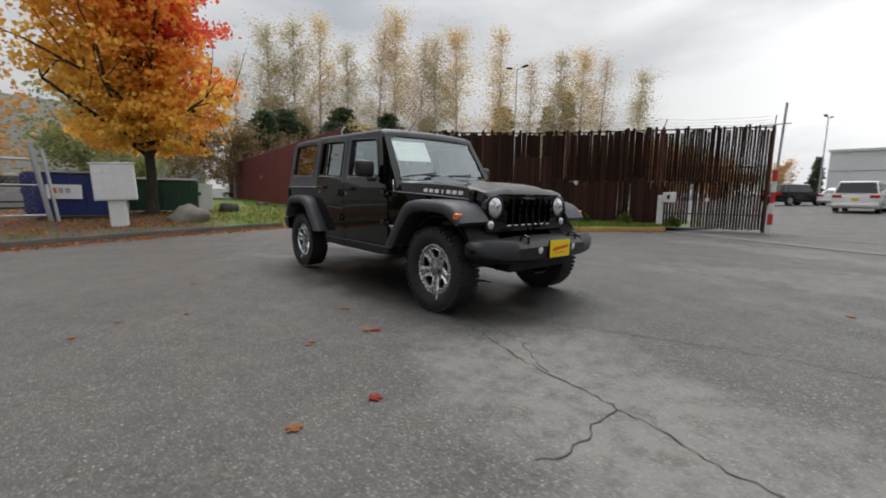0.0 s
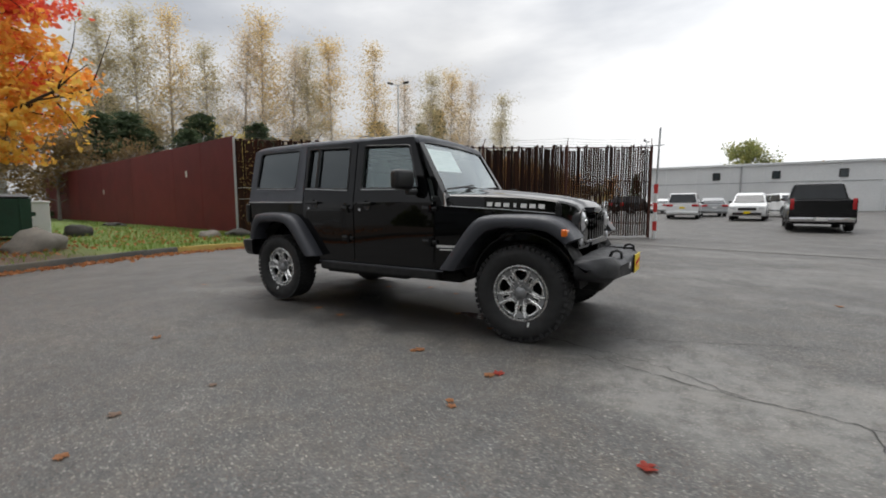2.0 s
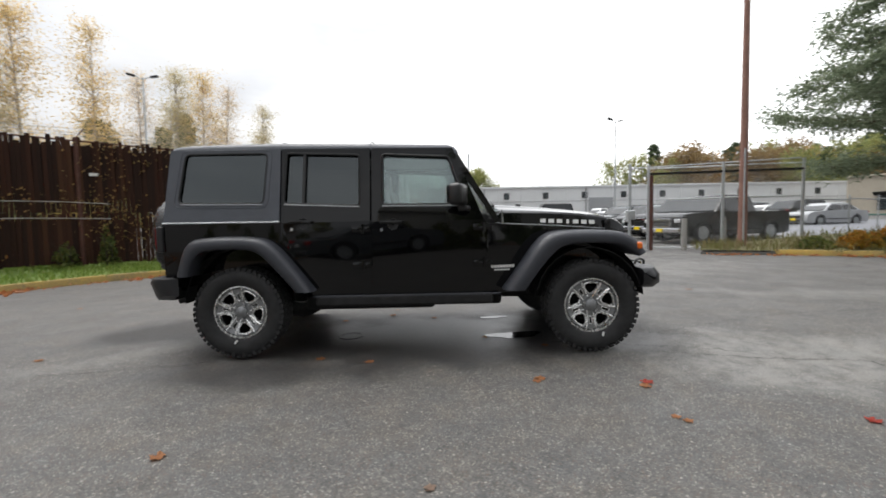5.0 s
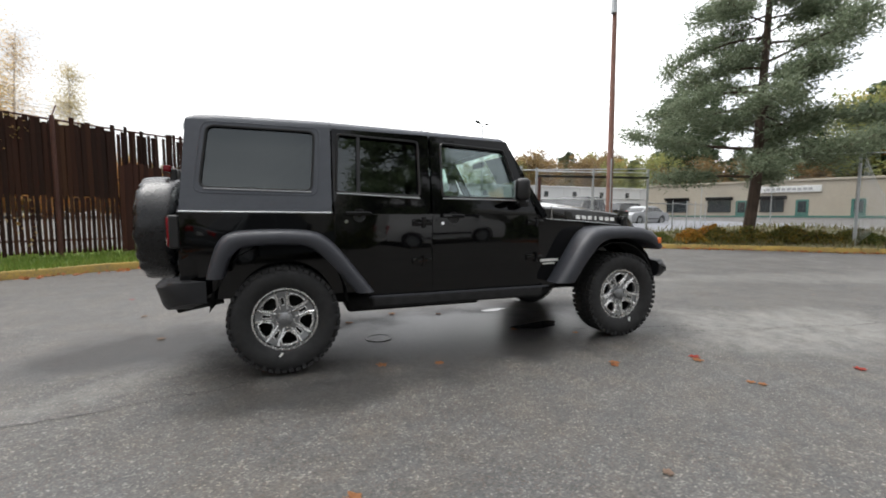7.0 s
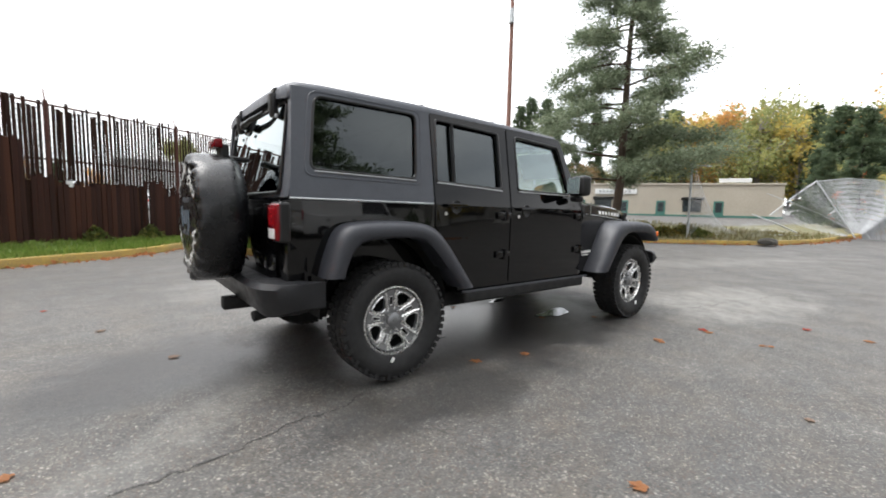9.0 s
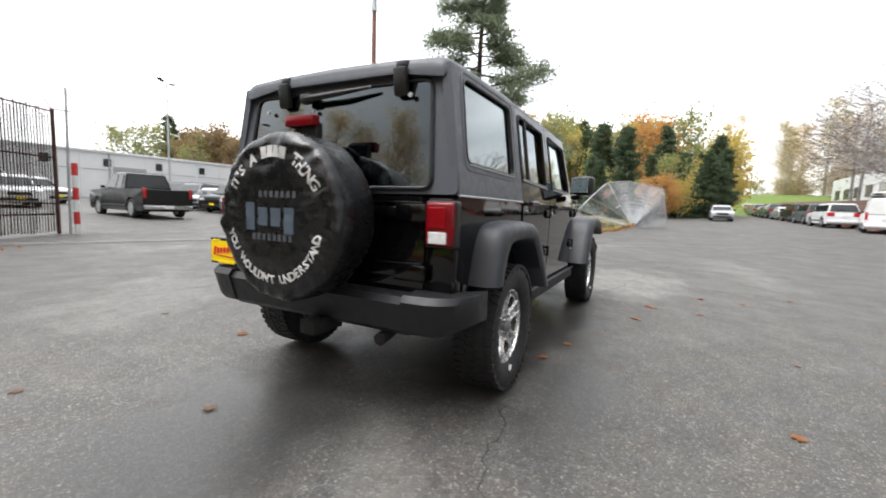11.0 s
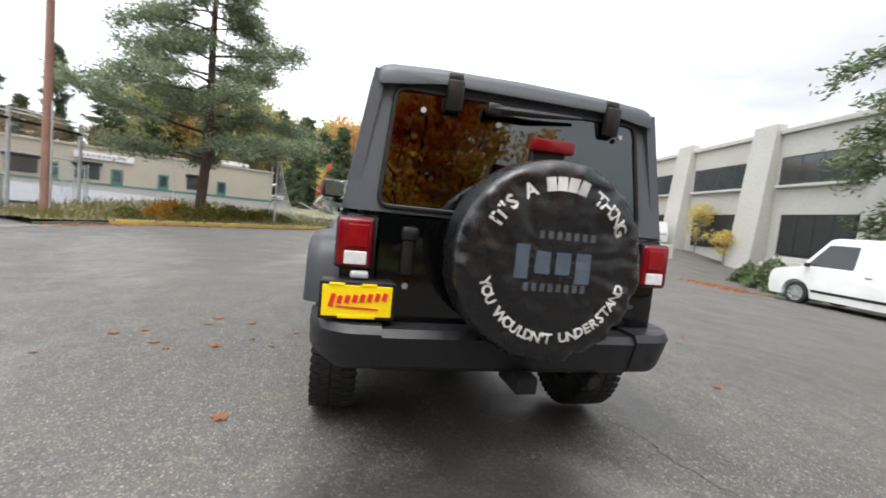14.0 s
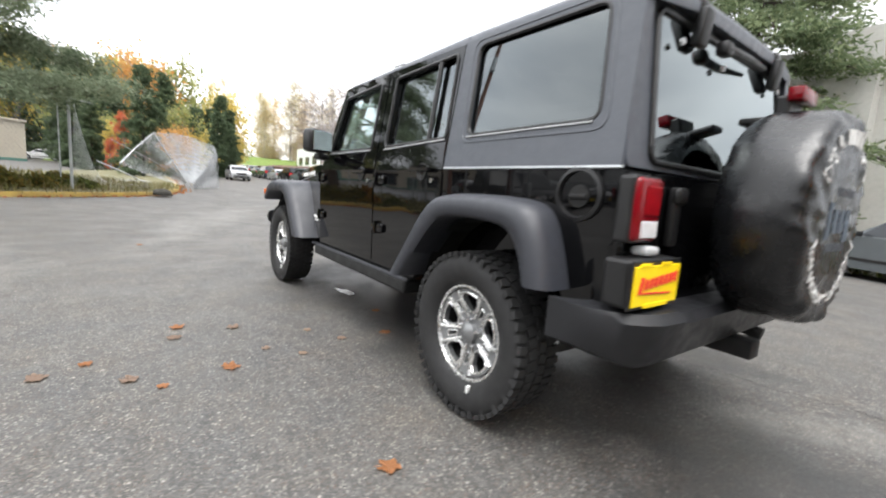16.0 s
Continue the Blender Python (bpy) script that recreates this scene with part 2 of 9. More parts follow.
def simple(name, col, rough=0.6, metal=0.0, var=0.25, scale=6.0, bump=0.0, coat=0.0, spec=0.5, island=False):
    """A surface with two scales of variation round one colour."""
    k = Mat(name, rough, metal, spec, coat)
    lo, hi = tuple(c * (1 - var) for c in col), tuple(min(1, c * (1 + var)) for c in col)
    base = k.ramp(k.noise(scale, 5.0), [(0.3, lo), (0.7, hi)])
    base = k.mix(0.5, base, k.ramp(k.noise(scale * 9, 3.0), [(0.3, lo), (0.7, hi)]))
    if island:
        base = k.mix(0.6, base, k.ramp(k.rnd(True), [(0.0, lo), (1.0, hi)]))
    k.color(base)
    k.rough(k.ramp(k.noise(scale * 2.3, 4.0), [(0.3, max(0.02, rough - 0.1)), (0.7, min(1, rough + 0.1))]))
    if bump:
        k.bump(k.noise(scale * 25, 3.0), bump, 0.5)
    return k.m


def glass_mat(name, tint, gloss=0.02, base=0.11, power=3.0):
    """A thin pane: clear with a tint, and a mirror that grows at grazing angles."""
    m = bpy.data.materials.new(name)
    m.use_nodes = True
    nt = m.node_tree
    nt.nodes.clear()
    out = nt.nodes.new("ShaderNodeOutputMaterial")
    tr = nt.nodes.new("ShaderNodeBsdfTransparent")
    tr.inputs["Color"].default_value = (*tint, 1)
    gl = nt.nodes.new("ShaderNodeBsdfGlossy")
    gl.inputs["Roughness"].default_value = gloss
    gl.inputs["Color"].default_value = (0.88, 0.96, 0.98, 1)
    lw = nt.nodes.new("ShaderNodeLayerWeight")
    lw.inputs["Blend"].default_value = 0.5
    pw = nt.nodes.new("ShaderNodeMath")
    pw.operation = "POWER"
    pw.inputs[1].default_value = power
    mul = nt.nodes.new("ShaderNodeMath")
    mul.operation = "MULTIPLY_ADD"
    mul.inputs[1].default_value, mul.inputs[2].default_value = 0.9, base
    mx = nt.nodes.new("ShaderNodeMixShader")
    nt.links.new(lw.outputs["Facing"], pw.inputs[0])
    nt.links.new(pw.outputs["Value"], mul.inputs[0])
    nt.links.new(mul.outputs["Value"], mx.inputs["Fac"])
    nt.links.new(tr.outputs["BSDF"], mx.inputs[1])
    nt.links.new(gl.outputs["BSDF"], mx.inputs[2])
    nt.links.new(mx.outputs["Shader"], out.inputs["Surface"])
    return m


def asphalt():
    k = Mat("asphalt", 0.75).world()
    big = k.noise(0.35, 5.0, 0.6)
    mid = k.noise(1.7, 5.0, 0.6)
    grit = k.vor(125.0, "F1", "Color")
    gritv = k.node("ShaderNodeSeparateColor")
    k.link(grit, gritv.inputs["Color"])
    stone = k.ramp(gritv.outputs["Red"], [(0.0, (0.039, 0.039, 0.0386)), (0.55, (0.063, 0.0615, 0.059)), (0.88, (0.087, 0.085, 0.081)), (0.99, (0.17, 0.162, 0.15))])
    fine = k.ramp(k.noise(260.0, 2.0), [(0.3, 0.72), (0.7, 1.28)])
    clot = k.ramp(k.noise(22.0, 3.0, 0.6), [(0.3, 0.80), (0.7, 1.22)])
    fine = k.mix(1.0, fine, clot, "MULTIPLY")
    fine = k.mix(1.0, fine, k.ramp(k.noise(6.5, 4.0, 0.6), [(0.3, 0.88), (0.7, 1.13)]), "MULTIPLY")
    base = k.mix(1.0, stone, fine, "MULTIPLY")
    tone = k.ramp(big, [(0.3, (0.84, 0.84, 0.845)), (0.68, (1.16, 1.145, 1.12))])
    base = k.mix(1.0, base, tone, "MULTIPLY")
    # rusty and bluish drifts in the binder, and single brown stones
    base = k.mix(1.0, base, k.ramp(k.noise(3.1, 5.0, 0.65), [(0.32, (0.90, 0.925, 0.95)), (0.52, (1.0, 0.985, 0.96)), (0.70, (1.10, 1.03, 0.94))]), "MULTIPLY")
    base = k.mix(k.ramp(gritv.outputs["Blue"], [(0.90, 0.0), (0.95, 0.55)]), base, (0.085, 0.055, 0.040))
    # pale stone chips pressed into the surface
    cell = k.node("ShaderNodeTexVoronoi", Scale=46.0)
    k.link(k.co, cell.inputs["Vector"])
    hue = k.node("ShaderNodeSeparateColor")
    k.link(cell.outputs["Color"], hue.inputs["Color"])
    near = k.ramp(cell.outputs["Distance"], [(0.16, 1.0), (0.36, 0.0)])
    chip = k.math("MULTIPLY", near, k.ramp(hue.outputs["Red"], [(0.885, 0.0), (0.93, 1.0)]))
    base = k.mix(k.math("MULTIPLY", chip, 0.75), base, k.ramp(hue.outputs["Green"], [(0.0, (0.16, 0.155, 0.145)), (0.6, (0.26, 0.25, 0.235)), (1.0, (0.36, 0.33, 0.29))]))
    # pale, dusty wear over the crack and along the drive lane
    sep = k.node("ShaderNodeSeparateXYZ")
    k.link(k.co, sep.inputs["Vector"])
    def blob(cx, cy, rx, ry, turn):
        mp = k.node("ShaderNodeMapping")
        mp.vector_type = "TEXTURE"
        mp.inputs["Location"].default_value = (cx, cy, 0)
        mp.inputs["Rotation"].default_value = (0, 0, radians(turn))
        mp.inputs["Scale"].default_value = (rx, ry, 1000)
        k.link(k.co, mp.inputs["Vector"])
        ln = k.node("ShaderNodeVectorMath")
        ln.operation = "LENGTH"
        k.link(mp.outputs["Vector"], ln.inputs[0])
        d = k.math("ADD", ln.outputs["Value"], k.math("MULTIPLY", k.math("SUBTRACT", mid, 0.5), 1.6))
        mr = k.node("ShaderNodeMapRange")
        mr.inputs["From Min"].default_value, mr.inputs["From Max"].default_value = 1.05, 0.55
        k.link(d, mr.inputs["Value"])
        return mr.outputs["Result"]
    pale = blob(3.3, -1.2, 1.7, 0.85, -12)
    for b in ((4.5, 4.5, 4.0, 1.1, 25), (8.0, 0.5, 4.5, 0.7, -20), (3.0, 7.2, 4.5, 0.6, -12), (-1.2, 3.4, 1.6, 0.8, 40), (-2.6, -0.75, 0.9, 0.22, 38), (6.5, -3.0, 2.5, 0.6, 10)):
        pale = k.math("MAXIMUM", pale, k.math("MULTIPLY", blob(*b), 0.52))
    torn = k.ramp(k.noise(7.0, 6.0, 0.68), [(0.36, 0.25), (0.56, 1.0)])
    base = k.mix(k.math("MULTIPLY", k.math("MULTIPLY", pale, torn), 0.52), base, (0.215, 0.21, 0.195))
    # asphalt damp from the car's drips, with the shade under it painted in too
    damp_shade = blob(0.1, -0.25, 2.2, 1.05, 0)
    damp_shade = k.math("MAXIMUM", damp_shade, k.math("MULTIPLY", blob(-2.6, 0.2, 0.9, 0.7, 20), 0.9))
    damp_shade = k.math("MAXIMUM", damp_shade, k.math("MULTIPLY", blob(-1.3, -1.25, 1.1, 0.3, 5), 0.7))
    base = k.mix(k.math("MULTIPLY", damp_shade, 0.72), base, (0.014, 0.014, 0.015))
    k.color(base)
    wet = k.ramp(mid, [(0.35, 0.55), (0.65, 0.70)])
    k.rough(k.mix(damp_shade, wet, 0.33))
    k.bump(gritv.outputs["Green"], 0.003, 0.36)
    k.bump(k.noise(30.0, 4.0), 0.004, 0.3)
    return k.m


def mottled(name, stops, scale, rough=0.9, bump=0.01, fine=20.0):
    k = Mat(name, rough).world()
    base = k.ramp(k.noise(scale, 6.0, 0.6), stops)
    base = k.mix(0.45, base, k.ramp(k.noise(scale * fine, 3.0), stops))
    k.color(base)
    k.bump(k.noise(scale * fine, 4.0), bump, 0.8)
    return k.m


def leafy(name, a, b, c, rough=0.55):
    """Foliage: each leaf its own shade of three, slightly see-through."""
    k = Mat(name, rough)
    base = k.ramp(k.rnd(True), [(0.0, a), (0.5, b), (1.0, c)])
    base = k.mix(0.35, base, k.ramp(k.noise(0.6, 2.0), [(0.3, a), (0.7, c)]))
    k.color(base)
    k.p.inputs["Subsurface Weight"].default_value = 0.0
    k.p.inputs["Specular IOR Level"].default_value = 0.25
    tl = k.node("ShaderNodeBsdfTranslucent")
    k.link(base, tl.inputs["Color"])
    mx = k.node("ShaderNodeMixShader")
    mx.inputs["Fac"].default_value = 0.5
    out = k.nt.nodes["Material Output"]
    k.link(k.p.outputs["BSDF"], mx.inputs[1])
    k.link(tl.outputs["BSDF"], mx.inputs[2])
    k.link(mx.outputs["Shader"], out.inputs["Surface"])
    return k.m


def bark(name, a, b):
    k = Mat(name, 0.9)
    k.color(k.ramp(k.noise(9.0, 6.0, 0.65, (1, 1, 0.25)), [(0.3, a), (0.7, b)]))
    k.bump(k.noise(30.0, 5.0, 0.6, (1, 1, 0.2)), 0.02, 0.8)
    return k.m


def car_paint(name, col, rough=0.16):
    k = Mat(name, rough, 0.0, 0.45, 0.0)
    lo, hi = tuple(c * 0.9 for c in col), tuple(min(1, c * 1.08) for c in col)
    k.color(k.ramp(k.noise(1.3, 4.0), [(0.3, lo), (0.7, hi)]))
    k.rough(k.ramp(k.noise(3.0, 5.0), [(0.3, rough * 0.8), (0.75, rough * 1.5)]))
    return k.m


M = {}
M["asphalt"] = asphalt()
M["black_paint"] = car_paint("black_paint", (0.0020, 0.0020, 0.0023), 0.03)
M["hardtop"] = simple("textured_hardtop", (0.060, 0.066, 0.079), 0.46, bump=0.0012, scale=10, var=0.12)
M["flare"] = simple("moulded_plastic", (0.026, 0.028, 0.035), 0.48, bump=0.0008, scale=9, var=0.12)
M["bumper"] = simple("bumper_plastic", (0.0125, 0.013, 0.015), 0.44, spec=0.4, bump=0.001, scale=9, var=0.15)
M["rubber"] = simple("tyre_rubber", (0.013, 0.013, 0.0135), 0.72, bump=0.001, scale=8, var=0.3)
M["trim"] = simple("black_trim", (0.006, 0.006, 0.0065), 0.4, scale=8)
M["under"] = simple("underbody", (0.007, 0.007, 0.007), 0.8, scale=5, var=0.4)
M["alloy"] = simple("machined_alloy", (0.80, 0.80, 0.79), 0.27, 0.9, 0.1, 12)
M["alloy_dark"] = simple("painted_alloy", (0.24, 0.245, 0.25), 0.36, 0.6, 0.15, 12)
M["steel"] = simple("galvanised_steel", (0.45, 0.47, 0.48), 0.5, 0.7, 0.2, 7)
M["chrome"] = simple("chrome", (0.75, 0.75, 0.76), 0.12, 1.0, 0.05, 4)
M["white_mark"] = simple("white_print", (0.72, 0.72, 0.70), 0.5, var=0.12, scale=14)
M["blue_mark"] = simple("faded_blue_print", (0.055, 0.075, 0.10), 0.6, var=0.3, scale=14)
M["vinyl"] = simple("black_vinyl", (0.006, 0.0063, 0.0072), 0.27, scale=9, bump=0.0006)
M["red_lens"] = simple("red_lens", (0.15, 0.003, 0.007), 0.12, scale=20, coat=0.0, spec=0.35, var=0.3)
M["white_lens"] = simple("clear_lens", (0.62, 0.63, 0.64), 0.12, scale=40, coat=0.6, var=0.2)
M["amber_lens"] = simple("amber_lens", (0.75, 0.16, 0.02), 0.15, scale=20, coat=0.5)
M["yellow_plate"] = simple("yellow_plate", (0.82, 0.60, 0.0), 0.45, var=0.08, scale=8)
M["red_mark"] = simple("red_print", (0.62, 0.02, 0.02), 0.5, var=0.1, scale=9)
M["paper"] = simple("paper", (0.78, 0.79, 0.78), 0.6, var=0.06, scale=9)
M["grey_mark"] = simple("grey_print", (0.35, 0.36, 0.37), 0.6, var=0.1)
M["glass_clear"] = glass_mat("clear_glass", (0.80, 0.88, 0.85), base=0.16)
M["glass_dark"] = glass_mat("privacy_glass", (0.14, 0.135, 0.14), base=0.10)
M["glass_brown"] = glass_mat("rear_glass", (0.065, 0.056, 0.062), base=0.085, power=2.2)
M["cover_print"] = simple("worn_white_print", (0.50, 0.50, 0.49), 0.5, var=0.25, scale=18)
M["grey_print_dark"] = simple("dark_grey_print", (0.05, 0.056, 0.066), 0.6, var=0.3, scale=18)
M["pale_print"] = simple("pale_print", (0.50, 0.56, 0.56), 0.6, var=0.1)
M["lamp_lens"] = simple("lamp_glass", (0.62, 0.63, 0.66), 0.10, 0.45, scale=60, coat=1.0, var=0.5)
M["red_cell"] = simple("red_reflector", (0.22, 0.004, 0.008), 0.15, scale=20, coat=0.0, spec=0.3, var=0.3)
M["mirror"] = simple("mirror_glass", (0.55, 0.57, 0.58), 0.03, 1.0, 0.03, 4)
M["seat"] = simple("seat_cloth", (0.025, 0.025, 0.026), 0.85, scale=10)


# ---- more materials of the yard ----
def bedded_grass():
    """Grass soil that gives way to a brown, leaf-strewn bed under the maple."""
    k = Mat("grass_soil", 0.95).world()
    grass = [(0.3, (0.075, 0.115, 0.025)), (0.55, (0.125, 0.185, 0.038)), (0.74, (0.17, 0.17, 0.055))]
    bed = [(0.3, (0.040, 0.027, 0.019)), (0.55, (0.085, 0.055, 0.036)), (0.74, (0.13, 0.10, 0.055))]
    g = k.mix(0.45, k.ramp(k.noise(1.2, 6.0, 0.6), grass), k.ramp(k.noise(24.0, 3.0), grass))
    d = k.mix(0.5, k.ramp(k.noise(2.5, 6.0, 0.6), bed), k.ramp(k.noise(30.0, 3.0), bed))
    sep = k.node("ShaderNodeSeparateXYZ")
    k.link(k.co, sep.inputs["Vector"])
    edge = k.node("ShaderNodeMapRange")
    edge.inputs["From Min"].default_value, edge.inputs["From Max"].default_value = 0.9, -0.5
    k.link(k.math("ADD", sep.outputs["Y"], k.math("MULTIPLY", k.noise(0.8, 4.0), 1.2)), edge.inputs["Value"])
    k.color(k.mix(edge.outputs["Result"], g, d))
    k.bump(k.noise(24.0, 4.0), 0.03, 0.8)
    return k.m


M["grass_soil"] = bedded_grass()
M["lawn"] = mottled("lawn", [(0.3, (0.075, 0.115, 0.025)), (0.55, (0.125, 0.185, 0.038)), (0.74, (0.17, 0.17, 0.055))], 1.2, 0.95, 0.03)
M["weed_soil"] = mottled("weedy_soil", [(0.3, (0.085, 0.085, 0.040)), (0.55, (0.135, 0.125, 0.060)), (0.74, (0.17, 0.135, 0.085))], 1.2, 0.95, 0.03)
M["weeds"] = leafy("weed_blades", (0.13, 0.14, 0.05), (0.18, 0.18, 0.065), (0.22, 0.16, 0.095))
M["grass"] = leafy("grass_blades", (0.09, 0.16, 0.025), (0.15, 0.24, 0.04), (0.22, 0.26, 0.07))
M["kerb"] = mottled("mossy_kerb", [(0.3, (0.14, 0.12, 0.08)), (0.5, (0.30, 0.21, 0.06)), (0.7, (0.46, 0.31, 0.06))], 1.6, 0.9, 0.008)
M["kerb_grey"] = mottled("dark_kerb", [(0.3, (0.035, 0.034, 0.03)), (0.6, (0.09, 0.085, 0.075)), (0.8, (0.15, 0.11, 0.05))], 1.6, 0.9, 0.008)
M["kerb_red"] = mottled("red_kerb", [(0.3, (0.28, 0.05, 0.04)), (0.7, (0.45, 0.10, 0.08))], 1.4, 0.85, 0.006)
M["concrete"] = mottled("concrete", [(0.3, (0.26, 0.255, 0.24)), (0.7, (0.40, 0.39, 0.37))], 0.9, 0.85, 0.004)
M["concrete_wall"] = mottled("cast_concrete", [(0.3, (0.36, 0.36, 0.335)), (0.7, (0.47, 0.465, 0.435))], 0.35, 0.85, 0.004)
M["beige_wall"] = mottled("beige_block", [(0.3, (0.37, 0.33, 0.265)), (0.7, (0.47, 0.425, 0.35))], 0.3, 0.9, 0.004)
M["white_wall"] = mottled("white_siding", [(0.3, (0.66, 0.675, 0.68)), (0.7, (0.80, 0.81, 0.81))], 0.3, 0.7, 0.004)
M["blue_road"] = mottled("damp_road", [(0.3, (0.10, 0.105, 0.118)), (0.7, (0.16, 0.165, 0.178))], 0.5, 0.55, 0.003)
M["gutter"] = mottled("worn_gutter", [(0.3, (0.11, 0.107, 0.10)), (0.7, (0.19, 0.185, 0.175))], 4.0, 0.85, 0.003)
M["line"] = mottled("worn_line_paint", [(0.35, (0.10, 0.10, 0.097)), (0.65, (0.20, 0.20, 0.19))], 3.0, 0.8, 0.002)
M["crack"] = simple("crack_fill", (0.032, 0.031, 0.030), 0.95, var=0.4)
M["mulch"] = mottled("bark_mulch", [(0.3, (0.05, 0.028, 0.02)), (0.6, (0.12, 0.065, 0.045)), (0.8, (0.18, 0.11, 0.08))], 2.0, 0.95, 0.05)
M["stone"] = mottled("field_stone", [(0.3, (0.10, 0.09, 0.075)), (0.7, (0.26, 0.235, 0.20))], 4.0, 0.9, 0.02)
M["dark_stone"] = mottled("dark_stone", [(0.3, (0.02, 0.02, 0.018)), (0.7, (0.06, 0.055, 0.045))], 4.0, 0.9, 0.02)
M["rust_slat"] = None
M["water"] = simple("puddle_water", (0.02, 0.021, 0.022), 0.03, spec=0.9, var=0.1)


# ---- the ground ----
def soft(v, k=3.0):
    return k * math.log1p(math.exp(min(40, v / k)))


def lie(x, y):
    """Height of the paving: level round the car, rising gently ahead and beyond the gate."""
    return min(2.2, 0.016 * (soft(y - 11) - 0.02)) + min(2.6, 0.018 * (soft(x - 9) - 0.02)) - min(0.7, 0.043 * max(0.0, soft(-y - 5) - 0.45)) * min(1, max(0, (20 - x) / 10)) + min(0.5, 0.05 * soft(x - 12)) * min(1, max(0, (-y - 13.5) / 4))


def sheet(bm, xs, ys, h):
    g = [[bm.verts.new((x, y, h(x, y))) for x in xs] for y in ys]
    for a, b in zip(g, g[1:]):
        for i in range(len(xs) - 1):
            bm.faces.new((a[i], a[i + 1], b[i + 1], b[i]))


def spaced():
    near = [-24 + 1.5 * i for i in range(33)]
    far = [28, 33, 40, 50, 65, 85, 110, 150, 220, 350, 600, 1200]
    return [-v for v in far[::-1]] + near + far


b = bmesh.new()
sheet(b, spaced(), spaced(), lie)
tagged(part("ground", b, M["asphalt"], smooth=60), "worn grey asphalt with pale patches, damp stains and painted shade under the car", "ground", kind="structure")


def strip(name, pts, width, mat, label, category, lift=0.004, wobble=0.0, step=0.25, rng=random.Random(3)):
    """A flat band on the paving along a line."""
    bm = bmesh.new()
    p = lerp_path([(x, y, 0) for x, y in pts], step)
    prev = None
    for i, q in enumerate(p):
        d = (p[min(i + 1, len(p) - 1)] - p[max(i - 1, 0)]).normalized()
        nrm = Vector((-d.y, d.x, 0))
        q = q + nrm * rng.uniform(-wobble, wobble)
        w = width * (1 if not wobble else rng.uniform(0.35, 1.3)) / 2
        cur = [bm.verts.new((q.x + nrm.x * k, q.y + nrm.y * k, lie(q.x, q.y) + lift)) for k in (-w, w)]
        if prev:
            bm.faces.new((prev[0], prev[1], cur[1], cur[0]))
        prev = cur
    return tagged(part(name, bm, mat), label, category, kind="structure")


for pts in (((1.95, -0.88), (2.57, -1.08), (2.92, -1.17), (3.43, -1.23), (3.71, -1.30), (4.01, -1.39), (4.6, -1.42), (5.6, -1.75), (6.8, -1.9)),
            ((2.01, -0.75), (2.48, -0.83), (2.94, -1.16)), ((3.44, -1.25), (3.43, -1.48), (3.49, -1.71), (3.42, -1.95)),
            ((-1.64, -0.90), (-1.95, -1.0), (-2.16, -0.99), (-2.35, -1.08), (-2.9, -1.15)),
            ((1.2, -0.55), (1.6, -0.62), (2.01, -0.75)), ((2.2, -0.35), (2.9, -0.1), (3.9, 0.3), (5.5, 0.4))):
    strip("crack", pts, 0.008, M["crack"], "dark crack in the asphalt", "crack", 0.004, 0.022, 0.045)

strip("gutter", ((-1.6, 10.35), (1.0, 9.55), (3.0, 8.75), (5.1, 8.2), (7.4, 7.75), (8.8, 7.35)), 0.42, M["gutter"], "worn concrete gutter strip across the gateway", "gutter", 0.006)
strip("gutter_joint", ((-1.4, 10.08), (1.0, 9.30), (3.0, 8.50), (5.1, 7.95), (7.4, 7.50)), 0.03, M["crack"], "dark joint beside the gutter", "joint", 0.011)
strip("road_line", ((1.6, 11.9), (4.0, 11.0), (7.0, 10.25)), 0.11, M["line"], "worn white line across the gateway", "line", 0.005)
strip("far_road", ((20.5, 3.5), (30, 10), (34, 26), (30, 48)), 26.0, M["blue_road"], "blue-grey damp road behind the wire fence", "road", 0.03, 0, 2.0)

# shallow puddles under the car
for cx, cy, rx, ry, seed in ((0.93, -0.30, 0.22, 0.13, 1), (0.80, 0.45, 0.15, 0.05, 2)):
    bm = bmesh.new()
    rr = random.Random(seed)
    ph = [rr.uniform(0, 6.28) for _ in range(4)]
    vs = []
    for k in range(36):
        a = 2 * math.pi * k / 36
        q = 1 + 0.25 * math.sin(2 * a + ph[0]) + 0.15 * math.sin(3 * a + ph[1]) + 0.10 * math.sin(5 * a + ph[2])
        vs.append(bm.verts.new((cx + rx * q * math.cos(a), cy + ry * q * math.sin(a), lie(cx, cy) + 0.003)))
    bm.faces.new(vs)
    tagged(part("puddle", bm, M["water"]), "thin puddle on asphalt under the car", "puddle", kind="structure")
bm = bmesh.new()
lathe(bm, [(0.0, 0.004), (0.10, 0.004), (0.104, 0.008), (0.120, 0.008), (0.124, 0.0)], (-0.68, -0.21, lie(-0.68, -0.21) - 0.003), (0, 0, 1), 28)
tagged(part("drain_cover", bm, M["asphalt"], smooth=30), "small round iron cover in asphalt", "drain cover", kind="structure")


